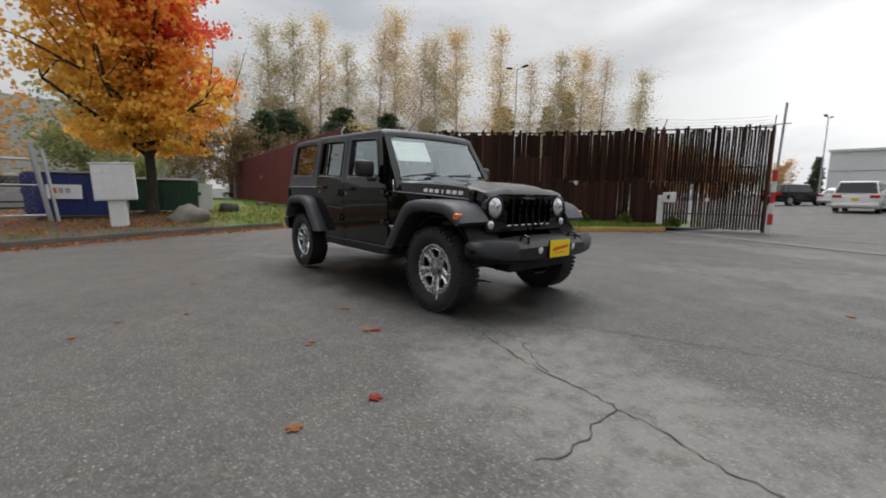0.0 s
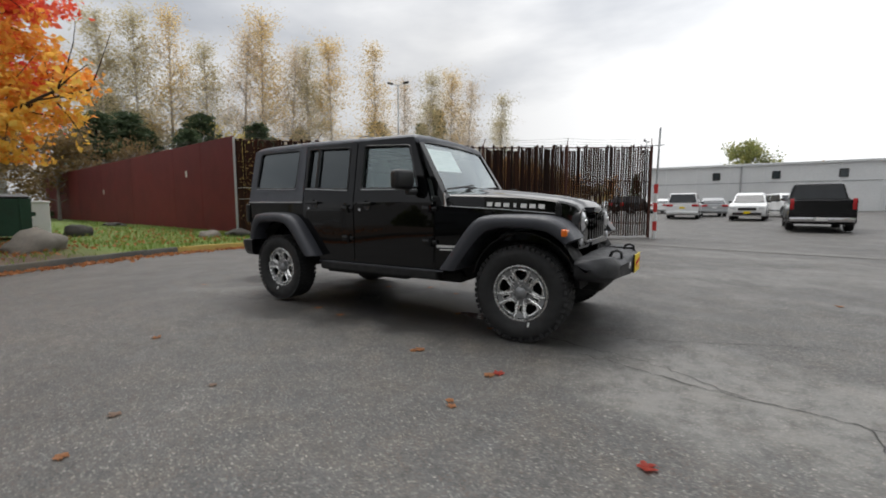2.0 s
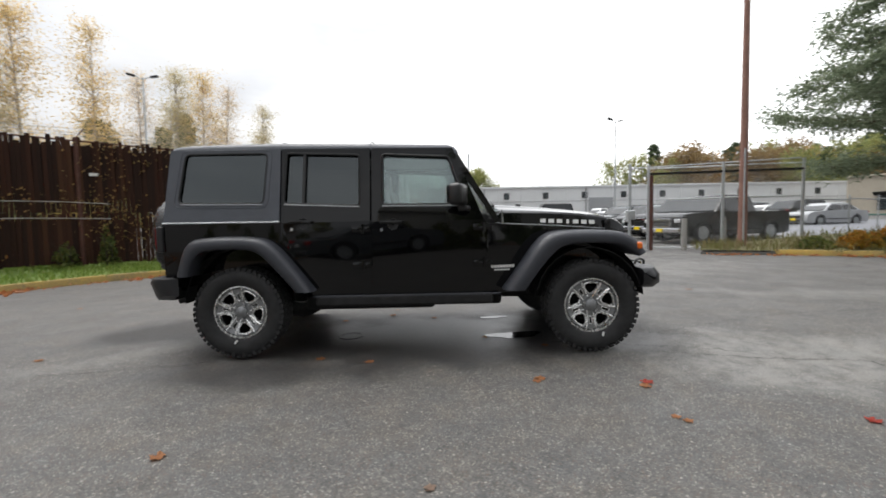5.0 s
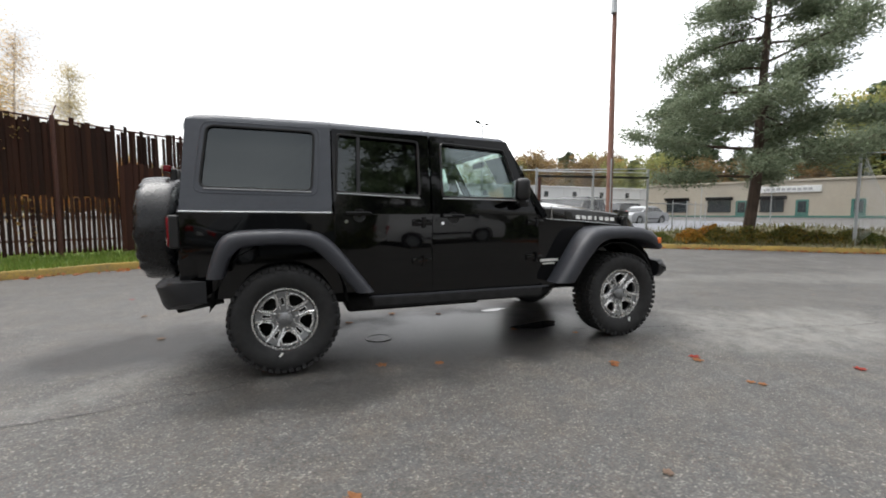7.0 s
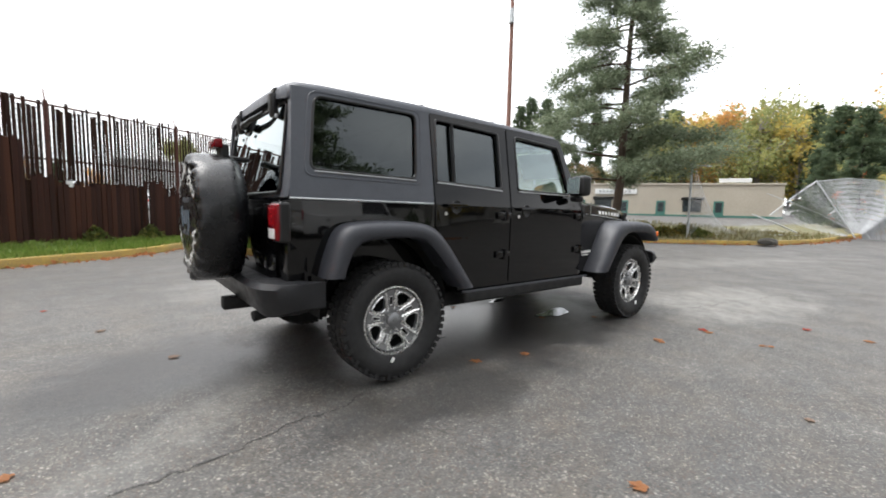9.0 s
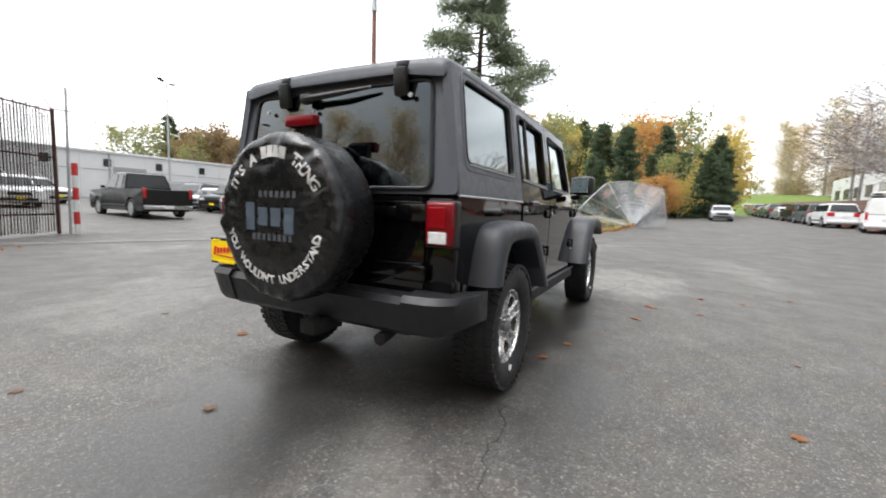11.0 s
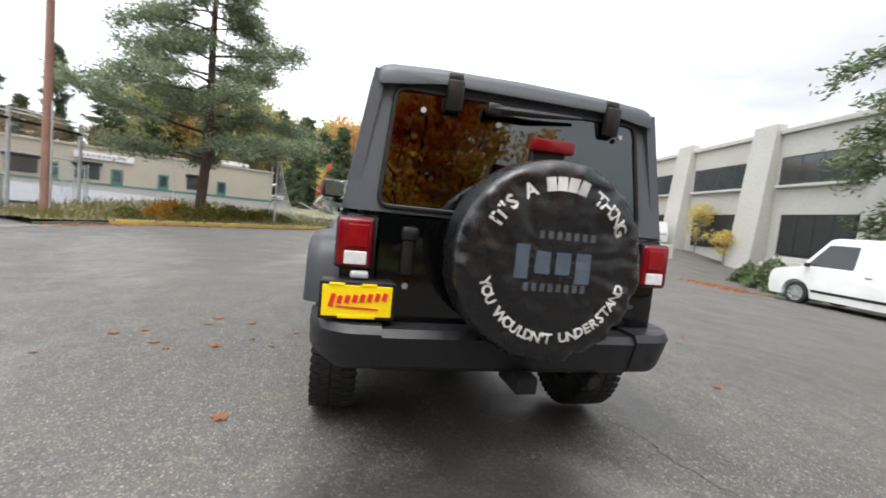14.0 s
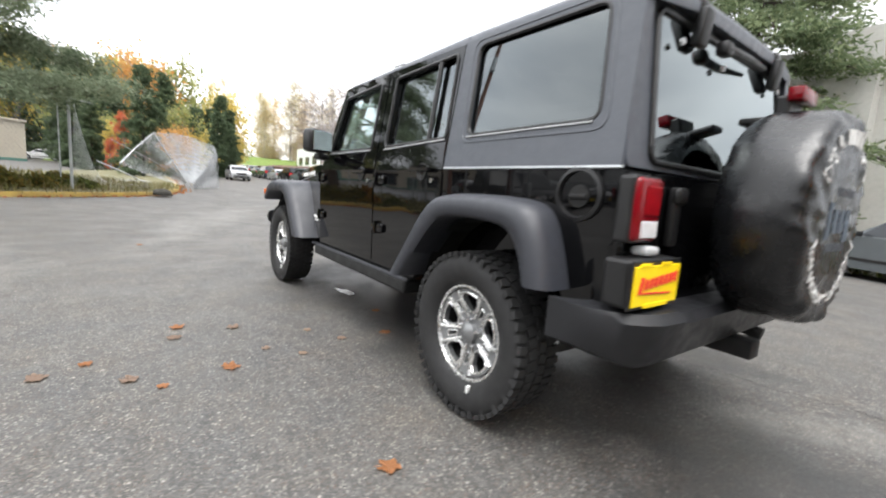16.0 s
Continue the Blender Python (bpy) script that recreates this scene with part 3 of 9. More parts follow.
def kerb(name, pts, mat, label, h=0.14, w=0.16):
    """A kerb stone line; the verge lies on its left."""
    bm = bmesh.new()
    p = lerp_path([(x, y, 0) for x, y in pts], 0.3)
    loops = []
    for i, q in enumerate(p):
        d = (p[min(i + 1, len(p) - 1)] - p[max(i - 1, 0)]).normalized()
        nl = Vector((-d.y, d.x, 0))
        z = lie(q.x, q.y)
        j = 0.012 * noise.noise(q * 1.7)
        loops.append([(q.x + nl.x * a, q.y + nl.y * a, z + c) for a, c in ((0, -0.05), (0.01, h - 0.03 + j), (0.03, h + j), (w - 0.02, h + j), (w, h - 0.02 + j), (w, -0.05))])
    rings(bm, loops)
    return tagged(part(name, bm, mat, smooth=50), label, "kerb", kind="structure")


KERB_A = [(-4.5, -12.0), (-5.4, -7.5), (-6.3, -4.4), (-7.2, -1.6), (-7.9, 1.2), (-7.75, 2.9), (-6.8, 4.6), (-5.3, 5.8), (-4.0, 6.5), (-2.3, 7.6), (-1.3, 9.0), (-0.75, 10.0)]
KERB_B = [(7.8, 7.75), (9.4, 7.05), (11.4, 5.5), (13.1, 3.4), (14.5, 1.75), (16.6, 0.75), (20, 0.25), (30, 0.0), (60, -0.8), (95, -2.0)]
kerb("kerb_west", [(x, y) for x, y in KERB_A[:5]], M["kerb_grey"], "dark weathered kerb with fallen leaves against it")
kerb("kerb_north", [(x, y) for x, y in KERB_A[4:]], M["kerb"], "yellowed mossy kerb along the grass verge")
kerb("kerb_gateway", KERB_B[:2] + [(9.6, 6.92)], M["kerb_grey"], "low weedy kerb end beside the gate", 0.07)
kerb("kerb_east", KERB_B[1:], M["kerb"], "yellow-painted mossy kerb round the planted verge")


FENCE_C, FENCE_E = Vector((-11.3, 4.9, 0)), Vector((1.15, 12.2, 0))


def near_line(p, pts):
    best = 1e9
    for a, c in zip(pts, pts[1:]):
        a, c = Vector(a), Vector(c)
        t = max(0, min(1, (p - a).dot(c - a) / max(1e-6, (c - a).length_squared)))
        best = min(best, (p - a.lerp(c, t)).length)
    return best


KA = [(q.x, q.y) for q in lerp_path([(x, y, 0) for x, y in KERB_A], 0.5)]
KB = [(q.x, q.y) for q in lerp_path([(x, y, 0) for x, y in KERB_B], 0.7)]


def verge_west(x, y):
    d = near_line(Vector((x, y)), KA)
    return lie(x, y) + 0.125 + 0.022 * min(6, max(0, d - 0.2)) * (0.4 + 0.6 * min(1, max(0, (x + 11) / 6))) * (1 if x < -2.5 else max(0.0, (0.4 - x) / 2.9)) + 0.02 * noise.noise(Vector((x, y, 0)))


def verge_east(x, y):
    d = near_line(Vector((x, y)), KB)
    return lie(x, y) + 0.115 + 0.085 * min(5, max(0, d - 0.15)) * min(1, max(0.15, (x - 8.0) / 3.5)) * (1 if x < 17 else max(0.05, (22 - x) / 5)) + 0.04 * noise.noise(Vector((x * 0.8, y * 0.8, 5)))


def verge(name, line, edge, h, mat, label, n=14):
    """A bank between a kerb line and a back edge given point for point."""
    bm = bmesh.new()
    m = len(line)
    g = []
    for i, (a, c) in enumerate(zip(line, edge)):
        g.append([bm.verts.new((a[0] + (c[0] - a[0]) * k / n, a[1] + (c[1] - a[1]) * k / n, 0)) for k in range(n + 1)])
    for row in g:
        for v in row:
            v.co.z = h(v.co.x, v.co.y)
    for a, c in zip(g, g[1:]):
        for k in range(n):
            bm.faces.new((a[k], a[k + 1], c[k + 1], c[k]))
    return tagged(part(name, bm, mat, smooth=60), label, "verge", kind="structure")


def offset_in(line, w):
    out = []
    for i, q in enumerate(line):
        a, c = Vector(line[max(i - 1, 0)]), Vector(line[min(i + 1, len(line) - 1)])
        d = (c - a).normalized()
        out.append((q[0] - d.y * w, q[1] + d.x * w))
    return out


front = offset_in(KA, 0.12)
back = []
for q in front:
    i = len(back)
    t = i / (len(front) - 1)
    if t < 0.5:
        back.append((-48 + 4 * t, -14 + 42 * t))
    else:
        k = (t - 0.5) * 2
        base = Vector((-46, 10, 0)).lerp(FENCE_C + Vector((-3, 2.5, 0)), min(1, k * 2.2)) if k < 0.45 else (FENCE_C + Vector((-0.6, 1.2, 0))).lerp(FENCE_E + Vector((-1.2, 0.6, 0)), (k - 0.45) / 0.55)
        back.append((base.x, base.y))
verge("verge_west", front, back, verge_west, M["grass_soil"], "grass verge strewn with leaves below the fences")
frontb = [q for q in offset_in(KB, 0.12) if q[0] < 40]
backb = []
for i, q in enumerate(frontb):
    t = i / (len(frontb) - 1)
    a = Vector((9.0, 9.6)).lerp(Vector((19.5, 8.0)), min(1, t * 2.5))
    a = a if t < 0.4 else Vector((19.5, 8.0)).lerp(Vector((44, 3.5)), (t - 0.4) / 0.6)
    backb.append((a.x, a.y))
verge("verge_east", frontb, backb, verge_east, M["weed_soil"], "planted verge with weeds, shrubs and fallen leaves")


def blades(name, spots, h, label, mat, spread=1.0, seed=5, size=(0.05, 0.12)):
    """Grass as many bent slips, one object of stuff."""
    rng = np.random.default_rng(seed)
    vs, fs = [], []
    for x, y in spots:
        z = h(x, y)
        a = rng.uniform(0, 6.28)
        l = rng.uniform(*size)
        w = 0.006 + 0.05 * l
        lean = rng.uniform(0.1, 0.6) * l
        dx, dy = math.cos(a), math.sin(a)
        k = len(vs)
        vs += [(x - dy * w, y + dx * w, z - 0.01), (x + dy * w, y - dx * w, z - 0.01), (x + dx * lean * 0.4 + dy * w * 0.6, y + dy * lean * 0.4 - dx * w * 0.6, z + l * 0.6), (x + dx * lean, y + dy * lean, z + l)]
        fs += [(k, k + 1, k + 2), (k, k + 2, k + 3)]
    me = bpy.data.meshes.new(name)
    me.from_pydata(vs, [], fs)
    me.materials.append(mat)
    return tagged(new(name, me), label, "grass", kind="stuff")


rng = np.random.default_rng(11)
spots = []
for i in range(30000):
    t = rng.uniform(0.30, 0.985)
    k = t * (len(front) - 1)
    i0 = int(k)
    w = k - i0
    a, c = ([p[j] * (1 - w) + q[j] * w for j in (0, 1)] for p, q in ((front[i0], front[i0 + 1]), (back[i0], back[i0 + 1])))
    s = rng.uniform(0.0, 1.0) ** 1.5
    if i0 < len(front) * 0.5:
        s *= 0.5
    if a[1] + (c[1] - a[1]) * s < 0.3 and i % 7:
        continue
    spots.append((a[0] + (c[0] - a[0]) * s + rng.normal(0, 0.05), a[1] + (c[1] - a[1]) * s + rng.normal(0, 0.05)))
blades("grass", spots, verge_west, "short green grass on the verge", M["grass"], size=(0.04, 0.13))
spots = []
for i in range(3800):
    k = rng.uniform(0.0, 0.45) * (len(frontb) - 1)
    i0 = int(k)
    w = k - i0
    a, c = ([p[j] * (1 - w) + q[j] * w for j in (0, 1)] for p, q in ((frontb[i0], frontb[i0 + 1]), (backb[i0], backb[i0 + 1])))
    s = rng.uniform(0.0, 1.0) ** 1.4
    spots.append((a[0] + (c[0] - a[0]) * s + rng.normal(0, 0.2), a[1] + (c[1] - a[1]) * s + rng.normal(0, 0.2)))
blades("grass", spots, verge_east, "rough grass and weeds on the planted verge", M["weeds"], size=(0.06, 0.28), seed=6)
# upper parking bank with bark mulch and its red kerb
kerb("kerb_red", [(27.5, -14.2), (28.4, -16.4), (27.2, -18.6), (24.5, -21.5)], M["kerb_red"], "red-painted kerb below the bark bank")
kerb("kerb_bank", [(95, -16.0), (60, -14.8), (34, -13.9), (29.0, -13.6), (27.5, -14.2)], M["kerb_red"], "kerb along the parked cars")


def bank(x, y):
    return lie(x, y) + 0.12 + 1.6 * min(1, max(0, ((x - 28) * 0.55 - (y + 13) * 0.55) / 7.5)) + 0.05 * noise.noise(Vector((x, y, 2)))


bm = bmesh.new()
xs, ys = [27.6 + 1.2 * i for i in range(36)], [-13.95 - 1.05 * i for i in range(16)]
g = [[bm.verts.new((x - 0.26 * (y + 13) * (0.6 if i == 0 else 0.0), y, bank(x, y))) for i, x in enumerate(xs)] for y in ys]
for a, c in zip(g, g[1:]):
    for i in range(len(xs) - 1):
        bm.faces.new((a[i], a[i + 1], c[i + 1], c[i]))
# the edge of the bank runs down into the ground
for edge in (g[0], [row[0] for row in g]):
    foot = [bm.verts.new(v.co + Vector((0, 0, -0.9))) for v in edge]
    for i in range(len(edge) - 1):
        bm.faces.new((edge[i], edge[i + 1], foot[i + 1], foot[i]))
tagged(part("bark_bank", bm, M["mulch"], smooth=60), "brown bark-mulch bank up to the upper car park", "verge", kind="structure")
bm = bmesh.new()
for x, y, s in ((26.4, -20.0, 1.0),):
    for i in range(40):
        u, v = rng.uniform(-1, 1), rng.uniform(-1, 1)
        px, py = x + 2.2 * u, y + 2.6 * v
        box(bm, (px, py, lie(px, py) + 0.12 + 0.25 * (1 - abs(v))), (0.7, 0.5, 0.22), 0.06, 1, m=pose(0, 0, 0, 8 * u, 8 * v, 60 * u))
tagged(part("red_rubble", bm, M["kerb_red"]), "heap of reddish landscaping stones", "stones", kind="stuff")


# ---- fences, gate and poles ----
def rust_slats():
    k = Mat("rusty_slats", 0.85, 0.0, 0.2)
    a = k.ramp(k.rnd(), [(0.0, (0.016, 0.008, 0.006)), (0.4, (0.034, 0.014, 0.009)), (0.75, (0.056, 0.021, 0.012)), (1.0, (0.10, 0.045, 0.022))])
    a = k.mix(0.55, a, k.ramp(k.noise(3.0, 6.0, 0.65, (1, 1, 0.35)), [(0.3, (0.009, 0.006, 0.005)), (0.55, (0.024, 0.012, 0.009)), (0.74, (0.075, 0.034, 0.014)), (0.88, (0.13, 0.08, 0.045))]))
    k.color(a)
    k.bump(k.noise(30, 4.0), 0.004, 0.6)
    return k.m


M["rust_slat"] = rust_slats()
def rust_boards():
    k = Mat("rusted_sheet", 0.8, 0.0, 0.2)
    a = k.ramp(k.rnd(), [(0.0, (0.014, 0.007, 0.006)), (0.5, (0.036, 0.014, 0.010)), (1.0, (0.085, 0.032, 0.017))])
    a = k.mix(0.5, a, k.ramp(k.noise(5.0, 6.0, 0.65, (1, 1, 0.12)), [(0.3, (0.016, 0.009, 0.008)), (0.6, (0.05, 0.021, 0.015)), (0.8, (0.10, 0.045, 0.025))]))
    k.color(a)
    k.bump(k.noise(14, 4.0, 0.6, (1, 1, 0.2)), 0.006, 0.6)
    return k.m


M["rust_sheet"] = rust_boards()
def red_panels():
    k = Mat("oxblood_panel", 0.58, 0.0, 0.3)
    a = k.ramp(k.rnd(), [(0.0, (0.105, 0.013, 0.019)), (0.5, (0.135, 0.017, 0.022)), (1.0, (0.170, 0.023, 0.024))])
    a = k.mix(0.45, a, k.ramp(k.noise(0.9, 6.0, 0.65), [(0.3, (0.085, 0.012, 0.017)), (0.7, (0.185, 0.026, 0.027))]))
    a = k.mix(k.ramp(k.noise(11.0, 6.0, 0.72), [(0.66, 0.0), (0.76, 0.45)]), a, (0.30, 0.16, 0.13))
    k.color(a)
    k.bump(k.noise(1.6, 3.0), 0.02, 0.4)
    return k.m


M["red_panel"] = red_panels()
M["rust_post"] = simple("rusty_post", (0.085, 0.036, 0.027), 0.8, 0.2, 0.35, 3.0, 0.003)
M["pole_wood"] = simple("weathered_pole", (0.25, 0.135, 0.105), 0.85, 0.0, 0.3, 2.0, 0.004)
M["wire"] = simple("fence_wire", (0.62, 0.64, 0.65), 0.5, 0.6, 0.15, 3.0)
M["wire_torn"] = simple("weathered_netting", (0.36, 0.37, 0.38), 0.6, 0.4, 0.25, 3.0)
M["wire_dark"] = simple("old_fence_wire", (0.24, 0.25, 0.25), 0.6, 0.5, 0.2, 3.0)
M["white_paint"] = simple("white_paint", (0.68, 0.69, 0.68), 0.5, 0.0, 0.1, 3.0)
M["red_paint"] = simple("red_paint", (0.50, 0.035, 0.03), 0.5, 0.0, 0.15, 3.0)


def fence_base(q):
    return verge_west(q.x, q.y) if q.x < -0.6 else lie(q.x, q.y)


def slat_fence():
    f = thing("slat_fence", "tall rusty slatted security fence with barbed wire on top", "fence", kind="structure")
    d = (FENCE_E - FENCE_C)
    L = d.length
    d = d.normalized()
    nrm = Vector((-d.y, d.x, 0))
    turn = math.degrees(math.atan2(d.y, d.x))
    rr = random.Random(21)
    at = lambda u: FENCE_C + d * u
    crest = lambda u: 3.44 - 0.31 * min(1.0, u / 8.0)
    # posts and rails
    for i in range(6):
        q = at(L * i / 5)
        z = fence_base(q) - 0.1
        bm = bmesh.new()
        cyl(bm, (q.x, q.y, z), (q.x, q.y, crest(L * i / 5) + 0.08), 0.045, n=12)
        zc = crest(L * i / 5)
        cyl(bm, (q.x, q.y, zc + 0.06), (q.x + nrm.x * 0.3 + d.x * 0.12, q.y + nrm.y * 0.3 + d.y * 0.12, zc + 0.36), 0.014, n=8)
        part("post", bm, M["steel"] if i == 0 else M["rust_post"], f)
    for z in (None, 1.98, 0.55):
        bm = bmesh.new()
        tube(bm, [(*(at(L * k / 10) + nrm * 0.03).xy, z or crest(L * k / 10)) for k in range(11)], 0.022, 8)
        part("rail", bm, M["rust_post"], f)
    for k in range(3):
        bm = bmesh.new()
        pts = []
        for i in range(31):
            q = at(L * i / 30) + nrm * (0.08 + 0.09 * k)
            pts.append((q.x, q.y, crest(L * i / 30) + 0.14 + 0.10 * k - 0.05 * math.sin(math.pi * ((i % 6) / 6)) + rr.uniform(-0.015, 0.015)))
        tube(bm, pts, 0.004, 4)
        part("barbed_wire", bm, M["wire_dark"], f)
    # solid rusted sheets behind the slats
    for u0, u1, z0, z1 in ((0.6, 4.0, 0.2, 1.30), (4.0, 6.85, 1.50, 3.08), (0.4, 4.0, 1.8, 3.16)):
        off = nrm * 0.07
        a, c = at(u0) + off, at(u1) + off
        bm = bmesh.new()
        mid = (a + c) / 2
        box(bm, (mid.x, mid.y, (z0 + z1) / 2 + 0.05), ((c - a).length, 0.012, z1 - z0), 0.003, 1, m=pose(0, 0, 0, 0, 0, turn))
        part("rusted_sheet", bm, M["rust_sheet"], f, "solid rust-brown metal sheet")
    # close-set boards in front of the lower tier, each run cut to its own height
    board = None
    for u0, u1, z1 in ((6.9, 8.3, 2.36), (8.32, 8.75, 1.62), (8.77, 9.6, 1.46), (9.62, 10.5, 1.5), (10.6, 11.1, 1.66), (11.12, 11.8, 1.35)):
        u = u0 + 0.05
        while u < u1 - 0.03:
            q = at(u) - nrm * (0.035 + 0.012 * rr.random())
            if board is None:
                bm = bmesh.new()
                box(bm, (0, 0, 0.5), (1, 0.014, 1.0), 0.003, 1)
                board = o = part("board", bm, M["rust_sheet"], f)
            else:
                o = share("board", board, f, Matrix())
            w = rr.uniform(0.085, 0.108)
            z0 = fence_base(q) + rr.uniform(0.01, 0.07)
            o.matrix_basis = Matrix.Translation((q.x, q.y, z0)) @ pose(0, 0, 0, 0, rr.uniform(-0.5, 0.5), turn + rr.uniform(-4, 4)) @ Matrix.Diagonal((w, 1, z1 + rr.uniform(-0.05, 0.05) - z0, 1))
            u += 0.103
    # the slats: a lower and an upper tier
    base = None
    u = 0.06
    while u < L - 0.02:
        q = at(u)
        zb = fence_base(q)
        open_part = u > 6.9
        for tier in (0, 1):
            z0, z1 = (zb + 0.04 + rr.uniform(0, 0.05), 1.53 + rr.uniform(-0.03, 0.03)) if tier == 0 else (1.50 + rr.uniform(-0.05, 0.05), crest(u) - 0.02 + rr.uniform(-0.10, 0.12))
            if rr.random() < (0.015 if u < 11 else 0.04):
                continue
            if base is None:
                bm = bmesh.new()
                box(bm, (0, 0, 0.5), (1, 0.014, 1.0), 0.003, 1)
                base = part("slat", bm, M["rust_slat"], f)
                o = base
            else:
                o = share("slat", base, f, Matrix())
            w = ((0.088 if tier or u < 4.6 else 0.071) if not open_part else (0.092 if u < 11 else 0.084) if tier else (0.080 if u < 11.7 else 0.070)) * rr.uniform(0.92, 1.06)
            o.matrix_basis = Matrix.Translation((q.x, q.y, z0)) @ pose(0, 0, 0, 0, rr.uniform(-0.7, 0.7), turn + rr.uniform(-6, 6) + (30 if open_part and (tier or u > 11.7) else 0)) @ Matrix.Diagonal((w, 1, z1 - z0, 1))
        u += 0.093 if not open_part else 0.080
    bm = bmesh.new()
    q0, q1 = at(6.9) + nrm * 0.05, at(L) + nrm * 0.05
    netting(bm, (q0.x, q0.y, 0), (q1.x, q1.y, 0), 1.45, 3.1, 0.08, 0.011)
    part("netting", bm, M["wire_dark"], f, "dull wire netting between the slats")
    # white tubes stand in for the rows of bright gaps between slats
    for zc, rise in ((1.76, 0.06), (1.38, 0.03)):
        bm = bmesh.new()
        tube(bm, [(*(at(0.1 + 3.4 * k / 24) - nrm * 0.05).xy, zc + rise * math.sin(math.pi * k / 24)) for k in range(25)], 0.006, 6)
        part("tension_cable", bm, M["white_paint"], f, "white tube drawn for the light through the slat gaps")
    # small pale plates wired to the fence
    for u, z, w, h in ((3.2, 2.5, 0.18, 0.07), (9.0, 1.45, 0.13, 0.2), (12.9, 1.0, 0.1, 0.1)):
        q = at(u) - nrm * 0.03
        bm = bmesh.new()
        box(bm, (q.x, q.y, z), (w, 0.01, h), 0.003, 1, m=pose(0, 0, 0, 0, 0, turn))
        part("plate", bm, M["white_paint"], f)


def red_fence():
    a, c = FENCE_C, Vector((-44, 8.8, 0))
    L = (c - a).length
    d = (c - a).normalized()
    turn = math.degrees(math.atan2(d.y, d.x))
    f = thing("panel_fence", "oxblood metal panel fence with barbed wire along the grass", "fence", kind="structure")
    n = 12
    for i in range(n):
        u0, u1 = L * i / n, L * (i + 1) / n - 0.012
        m = a + d * (u0 + u1) / 2
        z = verge_west(m.x, m.y)
        bm = bmesh.new()
        box(bm, (m.x, m.y, z + 1.72), (u1 - u0, 0.03, 3.36), 0.006, 1, m=pose(0, 0, 0, 0, 0, turn))
        part("panel", bm, M["red_panel"], f)
        bm = bmesh.new()
        q = a + d * u0
        if i:
            cyl(bm, (q.x, q.y + 0.1, z), (q.x, q.y + 0.1, z + 3.42), 0.04)
            cyl(bm, (q.x, q.y + 0.1, z + 3.40), (q.x, q.y + 0.22, z + 3.72), 0.008, n=6)
            part("post", bm, M["steel"], f)
    for k in range(3):
        bm = bmesh.new()
        tube(bm, [((a + d * L * i / 20).x, (a + d * L * i / 20).y + 0.15 + 0.1 * k, 3.66 + 0.09 * k + 0.03 * (i % 2)) for i in range(21)], 0.004, 4)
        part("barbed_wire", bm, M["wire_dark"], f)
    for u, z in ((4.1, 2.45), (16.0, 2.0)):
        q = a + d * u
        bm = bmesh.new()
        box(bm, (q.x - 0.01, q.y - 0.03, z), (0.16, 0.012, 0.26), 0.004, 1, m=pose(0, 0, 0, 0, 0, turn))
        part("notice", bm, M["white_paint"], f, "small white notice plate")


red_fence()


def netting(bm, p0, p1, h0, h1, pitch=0.09, w=0.006, sag=None):
    """Diamond wire netting as crossing strips between two uprights."""
    p0, p1 = Vector(p0), Vector(p1)
    L = (p1 - p0).length
    d = (p1 - p0) / L
    nz = Vector((-d.y, d.x, 0)).normalized()
    def place(u, v):
        q = p0 + d * u + Vector((0, 0, h0 + (h1 - h0) * 0 + v))
        return q + (sag(u / L, v / (h1 - h0)) if sag else Vector())
    H = h1 - h0
    for sgn in (1, -1):
        k = -H
        while k < L + H:
            seg = []
            n = 5 if sag else 1
            lo, hi = (max(0, k), min(L, k + H)) if sgn > 0 else (max(0, k - H), min(L, k))
            if hi > lo + 0.01:
                prev = None
                for i in range(n + 1):
                    u = lo + (hi - lo) * i / n
                    v = (u - k) if sgn > 0 else (k - u)
                    q = place(u, v)
                    side = Vector((d.x, d.y, 0)) * w / 2
                    cur = (bm.verts.new(q - side), bm.verts.new(q + side))
                    if prev:
                        bm.faces.new((prev[0], prev[1], cur[1], cur[0]))
                    prev = cur
            k += pitch * 1.414


def wire_fence(name, pts, h, label, post_r=0.03, rails=(1.0,), mat="wire", pitch=0.1, ground=lie, gauge=0.006):
    f = thing(name, label, "fence", kind="structure")
    for a, c in zip(pts, pts[1:]):
        A, C = Vector((a[0], a[1], 0)), Vector((c[0], c[1], 0))
        za, zc = ground(*a), ground(*c)
        bm = bmesh.new()
        z = min(za, zc)
        netting(bm, (A.x, A.y, z), (C.x, C.y, z), 0.05, h, pitch, gauge)
        part("netting", bm, M[mat], f, "galvanised diamond wire netting")
        for r in rails:
            bm = bmesh.new()
            cyl(bm, (A.x, A.y, z + h * r), (C.x, C.y, z + h * r), 0.022, n=8)
            part("rail", bm, M[mat], f)
    for a in pts:
        bm = bmesh.new()
        cyl(bm, (a[0], a[1], ground(*a) - 0.1), (a[0], a[1], ground(*a) + h + 0.12), post_r, n=10)
        part("post", bm, M["steel"], f)
    return f


# the sliding gate beside the light pole
g = wire_fence("gate", [(7.35, 9.95), (9.6, 9.52), (11.9, 9.1)], 2.75, "galvanised wire gate with a heavy top beam", 0.05, (1.0, 0.62, 0.03), pitch=0.075, gauge=0.007)
bm = bmesh.new()
box(bm, (9.62, 9.53, 2.62), (4.65, 0.10, 0.07), 0.01, 1, m=pose(0, 0, 0, 0, 0, -10.6))
part("beam", bm, M["under"], g, "dark steel beam")
bm = bmesh.new()
cyl(bm, (7.35, 9.75, 0), (7.35, 9.75, 2.55), 0.06, n=12)
part("gate_post", bm, M["rust_post"], g, "rust-red steel gate post")
bm = bmesh.new()
